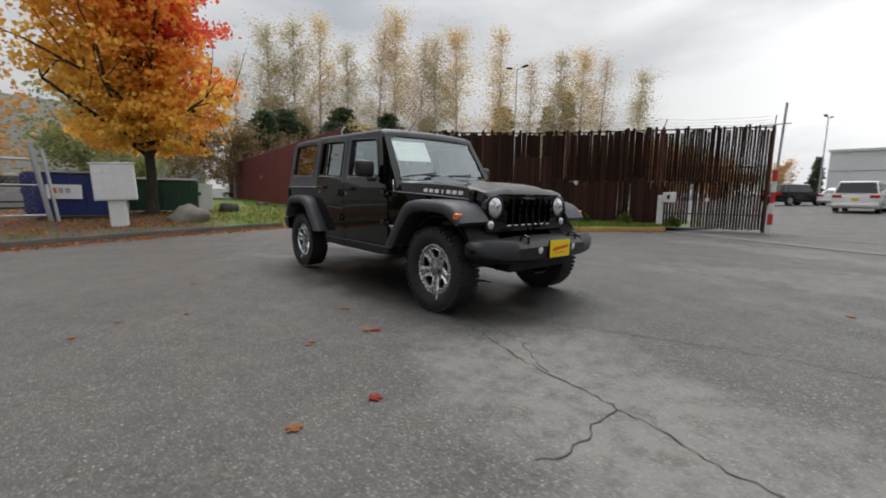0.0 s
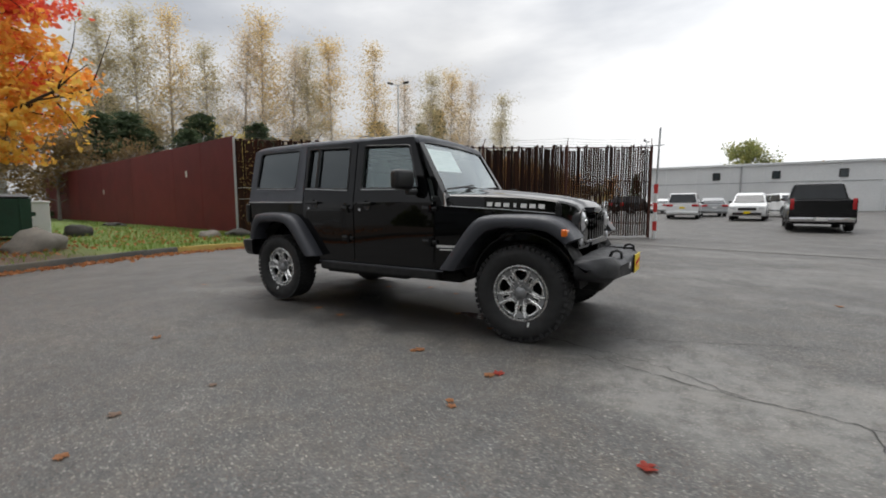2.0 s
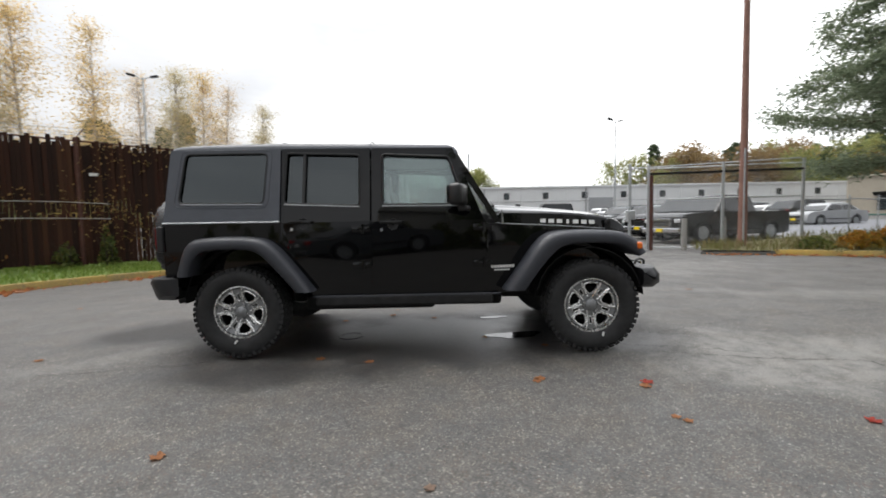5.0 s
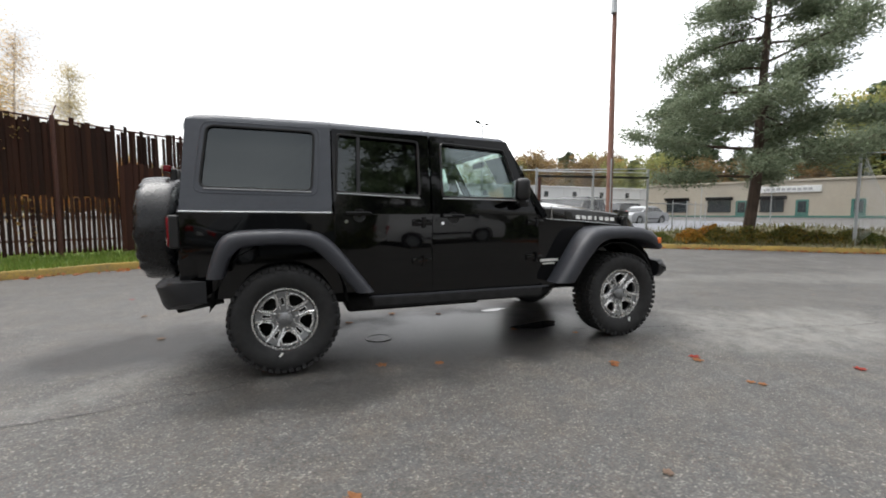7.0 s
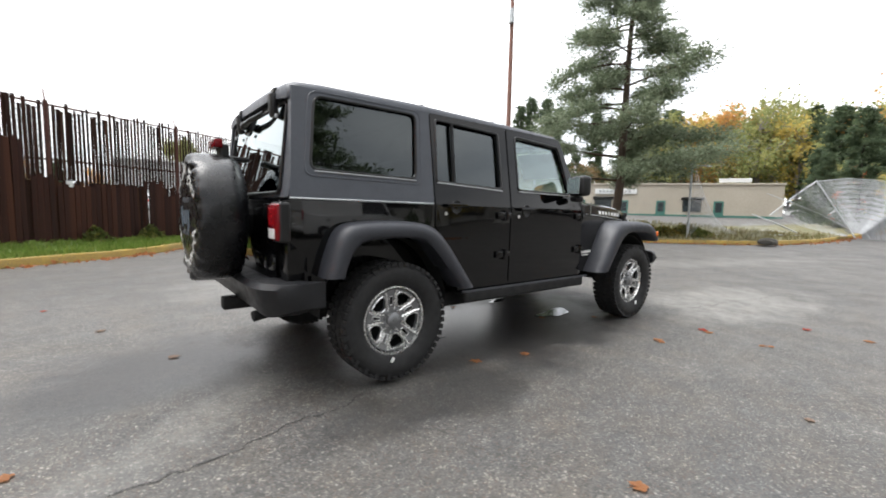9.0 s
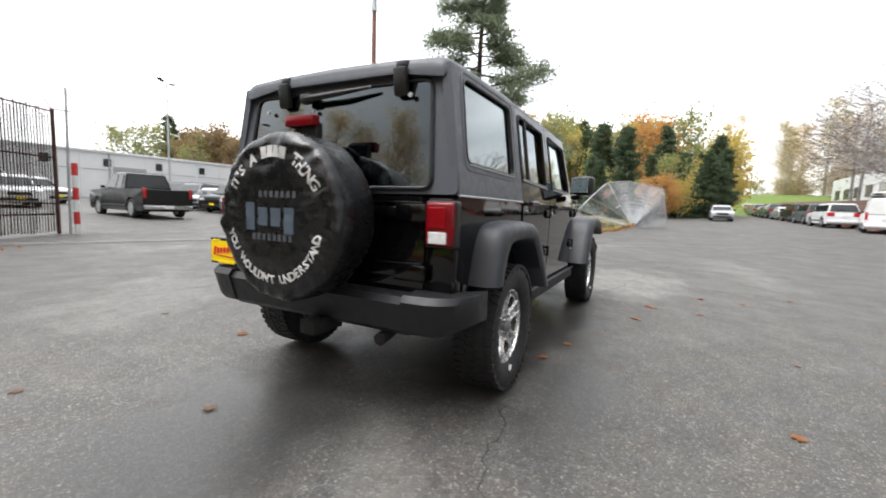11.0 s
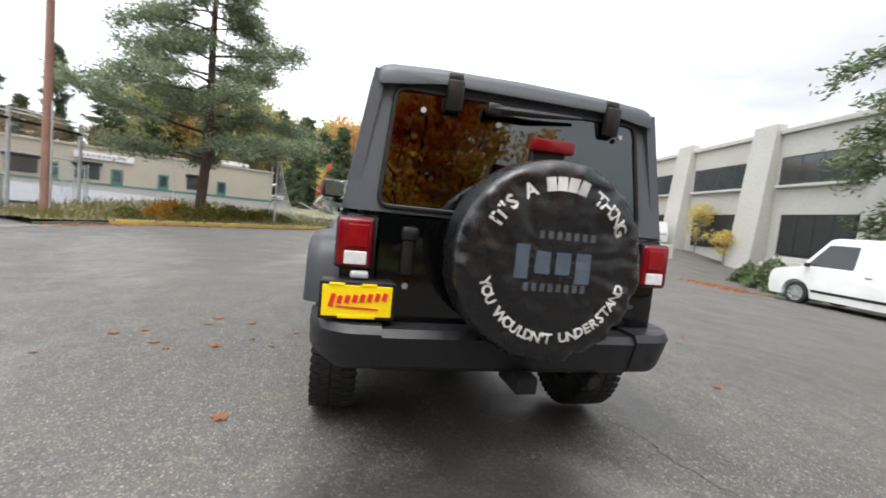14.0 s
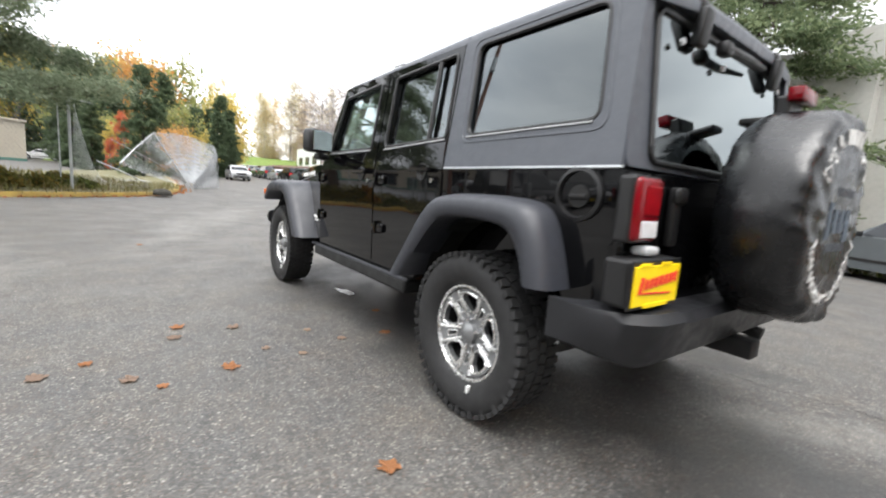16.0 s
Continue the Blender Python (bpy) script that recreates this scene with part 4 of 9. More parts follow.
cyl(bm, (6.85, 10.25, 0), (6.85, 10.25, 3.0), 0.05, n=12)
box(bm, (6.85, 10.2, 1.25), (0.28, 0.2, 0.32), 0.03)
part("latch_post", bm, M["steel"], g)
bm = bmesh.new()
for a in ((7.0, 10.0, 0.1),):
    lathe(bm, [(0.0, -0.03), (0.10, -0.03), (0.11, 0.0), (0.10, 0.03), (0.0, 0.03)], a, (0, 1, 0), 16)
part("gate_roller", bm, M["rubber"], g)
bm = bmesh.new()
cyl(bm, (6.85, 10.25, 2.85), (11.9, 9.2, 2.98), 0.022, n=8)
part("top_wire", bm, M["steel"], g)
for x, y in ((8.35, 9.55), (9.9, 9.9)):
    e = thing("bollard", "short pale concrete bollard behind the gate", "bollard")
    bm = bmesh.new()
    cyl(bm, (x, y, lie(x, y)), (x, y, lie(x, y) + 1.05), 0.09, 0.085, 14)
    part("shaft", bm, M["concrete"], e, smooth=40)

# lower fence behind the planted verge
wire_fence("wire_fence", [(11.9, 9.1), (14.5, 10.2), (17.0, 11.6), (20.0, 13.6), (23.3, 15.9), (27, 18.5)], 1.55, "old low wire fence along the road", 0.025, (1.0,), "wire_dark", pitch=0.12)
wire_fence("wire_fence", [(14.8, 3.85), (18.7, 8.8), (23.3, 15.9)], 2.35, "tall wire fence behind the pine", 0.02, (), "wire_dark", pitch=0.12, ground=verge_east)

slat_fence()
# dry leaves and vine scraps caught between the slats
vr = np.random.default_rng(77)
fd = (FENCE_E - FENCE_C).normalized()
vine = []
for k in range(1500):
    u, z = vr.uniform(0.15, 5.4), vr.uniform(0.4, 3.3)
    if math.sin(2.3 * u) + math.sin(3.1 * z + u) + vr.normal() * 0.6 < 0.1:
        continue
    q = FENCE_C + fd * u
    o = vr.uniform(0.02, 0.07)
    vine.append((q.x + fd.y * o, q.y - fd.x * o, z))
M["dry_vine"] = leafy("dry_vine", (0.30, 0.17, 0.07), (0.42, 0.25, 0.09), (0.24, 0.22, 0.09))
tagged(new("dry_vine", cloud_mesh("dry_vine", vine, 0.05, vr, M["dry_vine"], aspect=1.5)), "dry ochre leaves caught in the slatted fence", "leaves", kind="stuff")
# the collapsed stretch
fallen = thing("collapsed_fence", "collapsed wire fence with bent pipes lying on the verge", "fence", kind="structure")
z3 = verge_east(14.1, 3.75)
bm = bmesh.new()
cyl(bm, (14.07, 3.53, z3 - 0.1), (14.07, 3.53, 3.05), 0.038, n=12)
lathe(bm, [(0.0, 0.05), (0.03, 0.04), (0.045, 0.0), (0.045, -0.03), (0.0, -0.03)], (14.07, 3.53, 3.05), (0, 0, 1), 12)
part("post", bm, M["steel"], fallen)
bm = bmesh.new()
cyl(bm, (13.75, 4.05, 2.97), (14.40, 3.00, 2.90), 0.02, n=8)
part("rail", bm, M["steel"], fallen)
bm = bmesh.new()
netting(bm, (14.07, 3.51, z3), (17.6, 2.8, z3 - 0.2), 0.05, 2.6, 0.08, 0.014, sag=lambda u, v: Vector((-0.5 * v * u, -0.1 * v, -2.25 * v * (1 - max(0, 1 - u) ** 2.6))))
part("netting", bm, M["wire"], fallen)
zr = lie(20.4, 1.5) + 0.10
hinge = Vector((20.8, -0.16, zr + 0.02))
brim = [Vector(q) for q in ((19.8, 2.48, 1.18), (20.3, 1.89, 1.95), (20.9, 1.25, 2.67), (21.45, 0.40, 2.80), (22.1, -0.50, 2.72), (22.9, -1.45, 2.48), (23.4, -1.75, 1.44), (23.7, -1.75, zr))]


def along(curve, u):
    u *= len(curve) - 1
    i = min(int(u), len(curve) - 2)
    return curve[i].lerp(curve[i + 1], u - i)


def torn_net(bm, curve, centre, spokes, rings_n, w):
    """Netting pulled into a fan between a bent brim and the foot it hangs from."""
    def at(u, v):
        q = centre.lerp(along(curve, u), v)
        return q + Vector((0.22 * math.sin(23 * u) * v, 0.06 * math.sin(31 * u) * v, -0.10 * math.sin(math.pi * v)))
    def strip(path):
        prev = None
        for q in path:
            cur = (bm.verts.new(q - Vector((0, w / 2, w / 3))), bm.verts.new(q + Vector((0, w / 2, w / 3))))
            if prev:
                bm.faces.new((prev[0], prev[1], cur[1], cur[0]))
            prev = cur
    for k in range(spokes):
        u = k / spokes
        for turn in (0.045, -0.045):
            strip([at(min(1, max(0, u + turn * (v - 0.1))), v) for v in (0.1, 0.28, 0.46, 0.64, 0.82, 1.0)])
    for k in range(rings_n):
        v = 0.3 + 0.7 * k / (rings_n - 1)
        strip([at(u / 40, v) for u in range(41)])


for pts, r in ((brim[:3], 0.024), (brim[2:6], 0.012), (brim[5:], 0.014), ([brim[2] + Vector((0, 0, 0.05)), hinge], 0.026), ([Vector((21.3, 0.57, 1.86)), hinge + Vector((0.3, -0.4, 0))], 0.014),
               ([Vector((20.2, 3.25, 1.22)), Vector((20.4, 2.48, 0.88)), Vector((20.5, 1.55, zr + 0.1))], 0.026), ([Vector((16.9, 2.9, lie(16.9, 2.9) + 0.22)), Vector((20.1, 1.46, zr + 0.06))], 0.028),
               ([Vector((20.1, 2.74, 2.16)), Vector((20.9, 1.29, 1.43)), Vector((21.3, 0.19, 0.75))], 0.014)):
    bm = bmesh.new()
    tube(bm, pts, r, 8)
    part("bent_pipe", bm, M["steel"], fallen)
bm = bmesh.new()
torn_net(bm, brim, hinge, 150, 30, 0.011)
part("netting", bm, M["wire_torn"], fallen, "torn wire netting pulled into a fan")
bm = bmesh.new()
netting(bm, (14.6, 3.2, zr - 0.05), (20.4, 3.2, zr + 0.30), 0.0, 1.9, 0.11, 0.03, sag=lambda u, v: Vector((0.5 * v, -1.7 * v, -1.75 * v + 0.35 * (1 - v) * u + 0.12 * math.sin(7 * u) * v)))
part("netting", bm, M["wire_torn"], fallen, "netting lying flat over the verge")
bm = bmesh.new()
box(bm, (21.2, 0.65, 1.39), (0.03, 0.28, 0.09), 0.008, 1, m=pose(0, 0, 0, -40, 0, 0))
part("tie_plate", bm, M["white_paint"], fallen, "pale plate caught in the netting")

# wooden light pole
e = thing("light_pole", "tall weathered reddish wooden light pole", "light pole")
bm = bmesh.new()
pz = verge_east(9.68, 8.7)
cyl(bm, (9.68, 8.7, pz - 0.2), (9.66, 8.7, 9.6), 0.125, 0.07, 14)
part("pole", bm, M["pole_wood"], e, smooth=50)
bm = bmesh.new()
cyl(bm, (9.55, 8.62, 8.3), (9.55, 8.62, 8.85), 0.10, 0.08, 12)
box(bm, (9.62, 8.66, 8.45), (0.2, 0.06, 0.3), 0.01)
part("lamp_housing", bm, M["steel"], e, "grey lamp housing")
bm = bmesh.new()
cyl(bm, (9.60, 8.55, pz), (9.60, 8.55, 3.2), 0.025, n=8)
part("conduit", bm, M["steel"], e)


def lot_light(x, y, h, turn):
    e = thing("parking_light", "tall steel parking-lot light with two heads", "street lamp", "parking-lot lights", m=pose(x, y, lie(x, y), 0, 0, turn))
    bm = bmesh.new()
    cyl(bm, (0, 0, 0), (0, 0, h), 0.10, 0.05, 12)
    part("pole", bm, M["steel"], e, smooth=50)
    for s in (-1, 1):
        bm = bmesh.new()
        cyl(bm, (0, 0, h - 0.1), (s * 0.55, 0, h + 0.12), 0.03, n=8)
        part("arm", bm, M["steel"], e)
        bm = bmesh.new()
        box(bm, (s * 0.75, 0, h + 0.15), (0.55, 0.28, 0.13), 0.03, m=pose(0, 0, 0, 0, -12 * s))
        part("lamp_head", bm, M["under"], e)


lot_light(16.6, 34.7, 9.6, 30)
lot_light(-3.8, 58, 8.9, 80)
lot_light(-21.9, 28.2, 12.2, 20)

# pipe post, striped bollard and keypad post at the gateway
e = thing("pipe_post", "tall galvanised pipe post at the end of the slatted fence", "post")
bm = bmesh.new()
cyl(bm, (1.32, 12.0, -0.05), (1.40, 12.08, 3.75), 0.032, n=12)
part("pipe", bm, M["steel"], e, smooth=50)
bm = bmesh.new()
cyl(bm, (0.9, 11.95, 3.16), (1.55, 12.12, 3.18), 0.018, n=8)
part("cross_bar", bm, M["steel"], e)
e = thing("bollard", "red and white striped steel bollard by the fence", "bollard")
for i in range(6):
    bm = bmesh.new()
    z = 0.31 * i
    cyl(bm, (1.38, 11.78, z), (1.38, 11.78, z + 0.31), 0.065, n=16)
    part("band", bm, M["red_paint" if i % 2 else "white_paint"], e, smooth=50)
e = thing("keypad_post", "white steel keypad post with an intercom box", "keypad")
bm = bmesh.new()
kz = lie(-1.1, 10.35)
box(bm, (-1.1, 10.35, kz + 0.53), (0.14, 0.14, 1.1), 0.015)
box(bm, (-1.1, 10.35, kz + 0.03), (0.3, 0.3, 0.06), 0.01)
part("post", bm, M["white_paint"], e)
bm = bmesh.new()
box(bm, (-0.82, 10.25, kz + 1.02), (0.34, 0.2, 0.30), 0.02, m=pose(0, 0, 0, 0, 0, -25))
bx = part("keypad_box", bm, M["white_paint"], e)
bm = bmesh.new()
box(bm, (-0.80, 10.14, kz + 1.03), (0.12, 0.02, 0.14), 0.01, m=pose(0, 0, 0, 0, 0, -25))
part("keypad", bm, M["trim"], bx)


# ---- things on the west verge ----
def west_things():
    e = thing("cluster_mailbox", "grey cluster mailbox on a white pedestal beside the kerb", "mailbox", m=pose(-8.85, -2.5, verge_west(-8.85, -2.5), 0, -2.5, 82))
    bm = bmesh.new()
    box(bm, (0, 0, 0.32), (0.36, 0.30, 0.66), 0.02)
    part("pedestal", bm, M["white_paint"], e)
    bm = bmesh.new()
    box(bm, (0, 0, 1.09), (0.84, 0.45, 0.88), 0.025)
    bx = part("cabinet", bm, M["white_paint"], e, "pale grey mailbox cabinet")
    bm = bmesh.new()
    box(bm, (0, 0, 1.545), (0.90, 0.50, 0.03), 0.01)
    part("cap", bm, M["white_paint"], bx)
    for i in range(4):
        for j in range(4):
            bm = bmesh.new()
            box(bm, (-0.303 + 0.202 * i, -0.229, 0.79 + 0.2 * j), (0.188, 0.012, 0.185), 0.004)
            part("mail_door", bm, M["white_paint"], bx)
    def skip(x, y, turn, w, d, h, mat, label):
        e = thing("dumpster", label, "dumpster", "dumpsters", m=pose(x, y, verge_west(x, y), 0, 0, turn))
        bm = bmesh.new()
        rings(bm, [[(-w / 2, -d / 2, 0.1), (w / 2, -d / 2, 0.1), (w / 2, d / 2, 0.1), (-w / 2, d / 2, 0.1)],
                   [(-w / 2 - 0.03, -d / 2 - 0.08, h), (w / 2 + 0.03, -d / 2 - 0.08, h), (w / 2 + 0.03, d / 2, h + 0.12), (-w / 2 - 0.03, d / 2, h + 0.12)]])
        for k in range(5):
            box(bm, (-w / 2 + w * (k + 0.5) / 5, -d / 2 - 0.05, 0.1 + h / 2), (0.05, 0.05, h - 0.1), 0.008, 1, m=pose(0, 0, 0, 3))
        body = part("bin", bm, mat, e)
        for s in (-1, 1):
            bm = bmesh.new()
            box(bm, (s * w / 4, 0, h + 0.09), (w / 2 - 0.02, d + 0.16, 0.04), 0.012, 1, m=pose(0, 0, 0, 4))
            part("lid", bm, M["trim"], e, "black plastic lid")
            bm = bmesh.new()
            box(bm, (s * (w / 2 + 0.06), 0, h * 0.62), (0.1, d * 0.7, 0.12), 0.01, 1)
            part("fork_pocket", bm, mat, e)
        return e
    d = skip(-13.0, -3.35, 82, 2.0, 1.3, 1.30, simple("blue_steel", (0.010, 0.021, 0.115), 0.5, 0, 0.3, 2.0), "blue steel dumpster with a white panel")
    bm = bmesh.new()
    box(bm, (-0.1, -0.755, 0.80), (0.80, 0.02, 0.42), 0.01)
    pn = part("panel", bm, M["white_paint"], d)
    for k in range(3):
        bm = bmesh.new()
        box(bm, (-0.32 + 0.15 * k, -0.77, 0.84), (0.11, 0.012, 0.15), 0.003)
        part("mark_block", bm, M["grey_mark"] if k else M["amber_lens"], pn, "plain ochre mark block" if k == 0 else "plain grey mark block")
    skip(-14.6, -0.75, 78, 2.1, 1.3, 1.15, simple("green_steel", (0.012, 0.05, 0.028), 0.5, 0, 0.3, 2.0), "dark green steel dumpster under the maple")
    e = thing("utility_box", "white upright utility cabinet on the grass", "utility box", m=pose(-15.6, 0.75, verge_west(-15.6, 0.75)))
    bm = bmesh.new()
    box(bm, (0, 0, 0.52), (0.45, 0.55, 1.05), 0.04)
    part("cabinet", bm, M["white_paint"], e)
    bm = bmesh.new()
    box(bm, (0, 0, 1.08), (0.5, 0.6, 0.08), 0.03)
    part("cap", bm, M["white_paint"], e)
    # leaning gate of the next yard
    f = thing("yard_gate", "galvanised pipe gate with a leaning post", "gate", kind="structure")
    z = verge_west(-11.2, -3.9)
    for a, c, r in (((-11.2, -3.85, z), (-11.05, -4.12, z + 2.05), 0.06), ((-11.1, -3.7, z), (-11.2, -3.9, z + 1.95), 0.04), ((-11.1, -4.05, z + 1.65), (-9.2, -9.5, z + 1.7), 0.03),
                    ((-11.15, -3.95, z + 0.2), (-9.2, -9.5, z + 0.25), 0.03), ((-11.1, -4.05, z + 1.0), (-9.2, -9.5, z + 1.0), 0.02), ((-9.2, -9.5, z), (-9.2, -9.5, z + 2.0), 0.05)):
        bm = bmesh.new()
        cyl(bm, a, c, r, n=10)
        part("pipe", bm, M["steel"], f)
    bm = bmesh.new()
    netting(bm, (-11.1, -4.05, z), (-9.2, -9.5, z), 0.2, 1.65, 0.09, 0.003)
    part("netting", bm, M["wire"], f)


west_things()


def rock(x, y, z, s, mat, label, seed):
    bm = bmesh.new()
    bmesh.ops.create_icosphere(bm, subdivisions=3, radius=1.0)
    for v in bm.verts:
        k = 1 + 0.35 * noise.noise(v.co * 1.3 + Vector((seed, 0, 0))) + 0.12 * noise.noise(v.co * 4 + Vector((0, seed, 0)))
        v.co = Vector((v.co.x * s[0] * k, v.co.y * s[1] * k, max(-0.35, v.co.z) * s[2] * k))
    o = part("boulder", bm, mat, smooth=45)
    o.location = (x, y, z + 0.2 * s[2])
    return tagged(o, label, "rock", "boulders")


rock(-9.6, -0.85, verge_west(-9.6, -0.85), (0.42, 0.5, 0.38), M["stone"], "rounded brown boulder on the verge", 1)
rock(-14.2, 1.3, verge_west(-14.2, 1.3), (0.3, 0.38, 0.34), M["dark_stone"], "dark boulder beside the utility cabinet", 2)
rock(-10.6, 3.5, verge_west(-10.6, 3.5), (0.35, 0.3, 0.18), M["stone"], "flat brown stone on the grass", 3)
rock(-10.2, 4.2, verge_west(-10.2, 4.2), (0.5, 0.35, 0.2), M["dark_stone"], "dark flat stone below the panel fence", 4)
rock(-22.0, 5.2, verge_west(-22, 5.2), (0.9, 0.35, 0.15), M["dark_stone"], "dark log-like stone in the grass", 5)
rock(14.75, 1.25, lie(14.75, 1.25) + 0.08, (0.34, 0.28, 0.16), M["dark_stone"], "dark boulder under the collapsed fence", 6)


# ---- trees ----
M["bark_dark"] = bark("dark_bark", (0.018, 0.014, 0.011), (0.06, 0.045, 0.035))
M["bark_pale"] = bark("pale_bark", (0.28, 0.26, 0.235), (0.58, 0.55, 0.51))
M["bark_pine"] = bark("pine_bark", (0.035, 0.025, 0.02), (0.11, 0.075, 0.055))
M["bark_grey"] = bark("grey_bark", (0.17, 0.155, 0.15), (0.34, 0.31, 0.30))
M["maple_low"] = leafy("yellow_orange_leaves", (0.88, 0.55, 0.09), (0.90, 0.47, 0.075), (0.86, 0.64, 0.14))
M["maple_mid"] = leafy("orange_leaves", (0.90, 0.33, 0.07), (0.90, 0.42, 0.08), (0.84, 0.53, 0.10))
M["maple_red"] = leafy("red_leaves", (0.74, 0.075, 0.07), (0.84, 0.14, 0.08), (0.88, 0.25, 0.08))
M["poplar_gold"] = leafy("gold_leaves", (0.72, 0.52, 0.22), (0.76, 0.59, 0.30), (0.66, 0.56, 0.36))
M["poplar_olive"] = leafy("olive_leaves", (0.46, 0.43, 0.26), (0.57, 0.50, 0.31), (0.66, 0.54, 0.33))
M["poplar_bare"] = leafy("sparse_leaves", (0.66, 0.54, 0.40), (0.74, 0.60, 0.44), (0.58, 0.51, 0.36))
M["needles"] = leafy("pine_needles", (0.10, 0.135, 0.08), (0.20, 0.245, 0.155), (0.33, 0.375, 0.26))
M["needles_dark"] = leafy("dark_needles", (0.05, 0.08, 0.05), (0.09, 0.13, 0.07), (0.15, 0.19, 0.10))
M["cedar"] = leafy("cedar_sprays", (0.068, 0.105, 0.052), (0.145, 0.19, 0.097), (0.255, 0.30, 0.168))
M["wood_yellow"] = leafy("autumn_yellow", (0.60, 0.45, 0.12), (0.70, 0.51, 0.14), (0.44, 0.43, 0.15))
M["wood_green"] = leafy("late_green", (0.17, 0.22, 0.09), (0.29, 0.325, 0.125), (0.45, 0.41, 0.155))
M["wood_orange"] = leafy("autumn_orange", (0.58, 0.27, 0.085), (0.64, 0.34, 0.11), (0.54, 0.38, 0.14))
M["wood_red"] = leafy("autumn_red", (0.55, 0.15, 0.08), (0.64, 0.24, 0.10), (0.44, 0.12, 0.08))
M["wood_brown"] = leafy("brown_twigs", (0.15, 0.105, 0.055), (0.25, 0.165, 0.08), (0.33, 0.24, 0.11))
M["shrub"] = leafy("shrub_leaves", (0.05, 0.07, 0.02), (0.11, 0.12, 0.03), (0.24, 0.15, 0.03))
M["shrub_orange"] = leafy("orange_shrub_leaves", (0.40, 0.15, 0.02), (0.34, 0.20, 0.03), (0.20, 0.16, 0.03))
M["hedge"] = leafy("hedge_leaves", (0.04, 0.07, 0.018), (0.09, 0.12, 0.03), (0.20, 0.19, 0.05))


def mesh_part(name, me, parent, label=""):
    o = new(name, me)
    o.parent = parent
    if label:
        tagged(o, label)
    return o


def limb(bm, a, b, r0, r1, rng, bend=0.12, n=5, sides=6):
    a, b = np.array(a, float), np.array(b, float)
    L = np.linalg.norm(b - a)
    mid = rng.normal(size=3) * bend * L * 0.5
    pts = [a + (b - a) * t + mid * math.sin(math.pi * t) for t in np.linspace(0, 1, n)]
    tube(bm, [Vector(p) for p in pts], [r0 + (r1 - r0) * t for t in np.linspace(0, 1, n)], sides)
    return pts


def maple():
    x, y = -13.2, -1.35
    z = verge_west(x, y)
    t = thing("maple_tree", "autumn maple with yellow, orange and red leaves beside dumpsters", "tree", m=pose(x, y, z, 0, 0, 0))
    rng = np.random.default_rng(4)
    bm = bmesh.new()
    tube(bm, [(0, 0, -0.1), (0.02, 0.02, 0.5), (0.0, 0.05, 1.4), (0.05, 0.0, 2.4)], [0.26, 0.17, 0.15, 0.14], 12)
    tips = []
    for i in range(13):
        a = 2 * math.pi * i / 13 + rng.uniform(-0.2, 0.2)
        up = rng.uniform(0.25, 1.0) if i % 3 else rng.uniform(1.2, 2.2)
        L = rng.uniform(3.0, 4.6)
        d = np.array([math.cos(a), math.sin(a) * 1.05 - 0.12, up])
        d /= np.linalg.norm(d)
        st = np.array([0.03, 0.02, rng.uniform(1.9, 2.9)])
        ps = limb(bm, st, st + d * L, 0.10, 0.03, rng, 0.2)
        for k in range(9):
            q = ps[rng.integers(1, 5)]
            e = d * 0.6 + rng.normal(size=3) * 0.75 + np.array([0, 0, 0.15])
            e /= np.linalg.norm(e)
            e2 = q + e * rng.uniform(0.9, 2.2)
            qs = limb(bm, q, e2, 0.028, 0.008, rng, 0.2, 4, 4)
            tips += [qs[1], qs[2], qs[3], qs[3]]
    lead = limb(bm, (0.05, 0, 2.4), (0.2, -0.2, 7.5), 0.17, 0.03, rng, 0.06, 7, 8)
    for q in lead[2:]:
        for k in range(10):
            e = rng.normal(size=3) + np.array([0, 0, 0.3])
            e /= np.linalg.norm(e)
            qs = limb(bm, q, q + e * rng.uniform(1.2, 3.0), 0.035, 0.008, rng, 0.2, 4, 4)
            tips += [qs[1], qs[2], qs[3], qs[3]]
    for i in range(16):
        a = 2.4 * i
        st = np.array(lead[3 + i % 3])
        d = np.array([math.cos(a) * 0.8, math.sin(a) * 0.8, rng.uniform(0.5, 1.3)])
        d /= np.linalg.norm(d)
        ps = limb(bm, st, st + d * rng.uniform(2.4, 3.6), 0.06, 0.02, rng, 0.15)
        for k in range(7):
            q = ps[rng.integers(1, 5)]
            e = d * 0.5 + rng.normal(size=3) * 0.7
            e /= np.linalg.norm(e)
            qs = limb(bm, q, q + e * rng.uniform(0.7, 1.6), 0.024, 0.008, rng, 0.2, 4, 4)
            tips += [qs[1], qs[2], qs[3], qs[3]]
    low_wood = [v for v in bm.verts if math.hypot(v.co.x, v.co.y) > 0.5 and v.co.z < 2.3 + max(0, -v.co.y - 1.4) * 1.35]
    bmesh.ops.delete(bm, geom=low_wood, context="VERTS")
    for v in bm.verts:
        if v.co.y > 0.3:
            v.co.y = 0.3 + (v.co.y - 0.3) * 0.55
    part("trunk", bm, M["bark_dark"], t, smooth=60)
    tips = np.array(tips)
    idx = rng.integers(0, len(tips), 40000)
    p = tips[idx] + rng.normal(size=(40000, 3)) * np.array([0.30, 0.30, 0.12])
    p[:, 1] = np.where(p[:, 1] > 0, p[:, 1] * 0.66, p[:, 1])
    p = p[p[:, 2] > 1.55 + 0.25 * rng.normal(size=len(p))]
    p = p[p[:, 2] > 2.1 + np.maximum(0, -p[:, 1] - 1.4) * 1.35]
    p = p[0.65 * p[:, 0] + 0.76 * p[:, 1] < 3.0 + 0.35 * np.sin(2.1 * p[:, 2]) + 0.25 * rng.normal(size=len(p))]
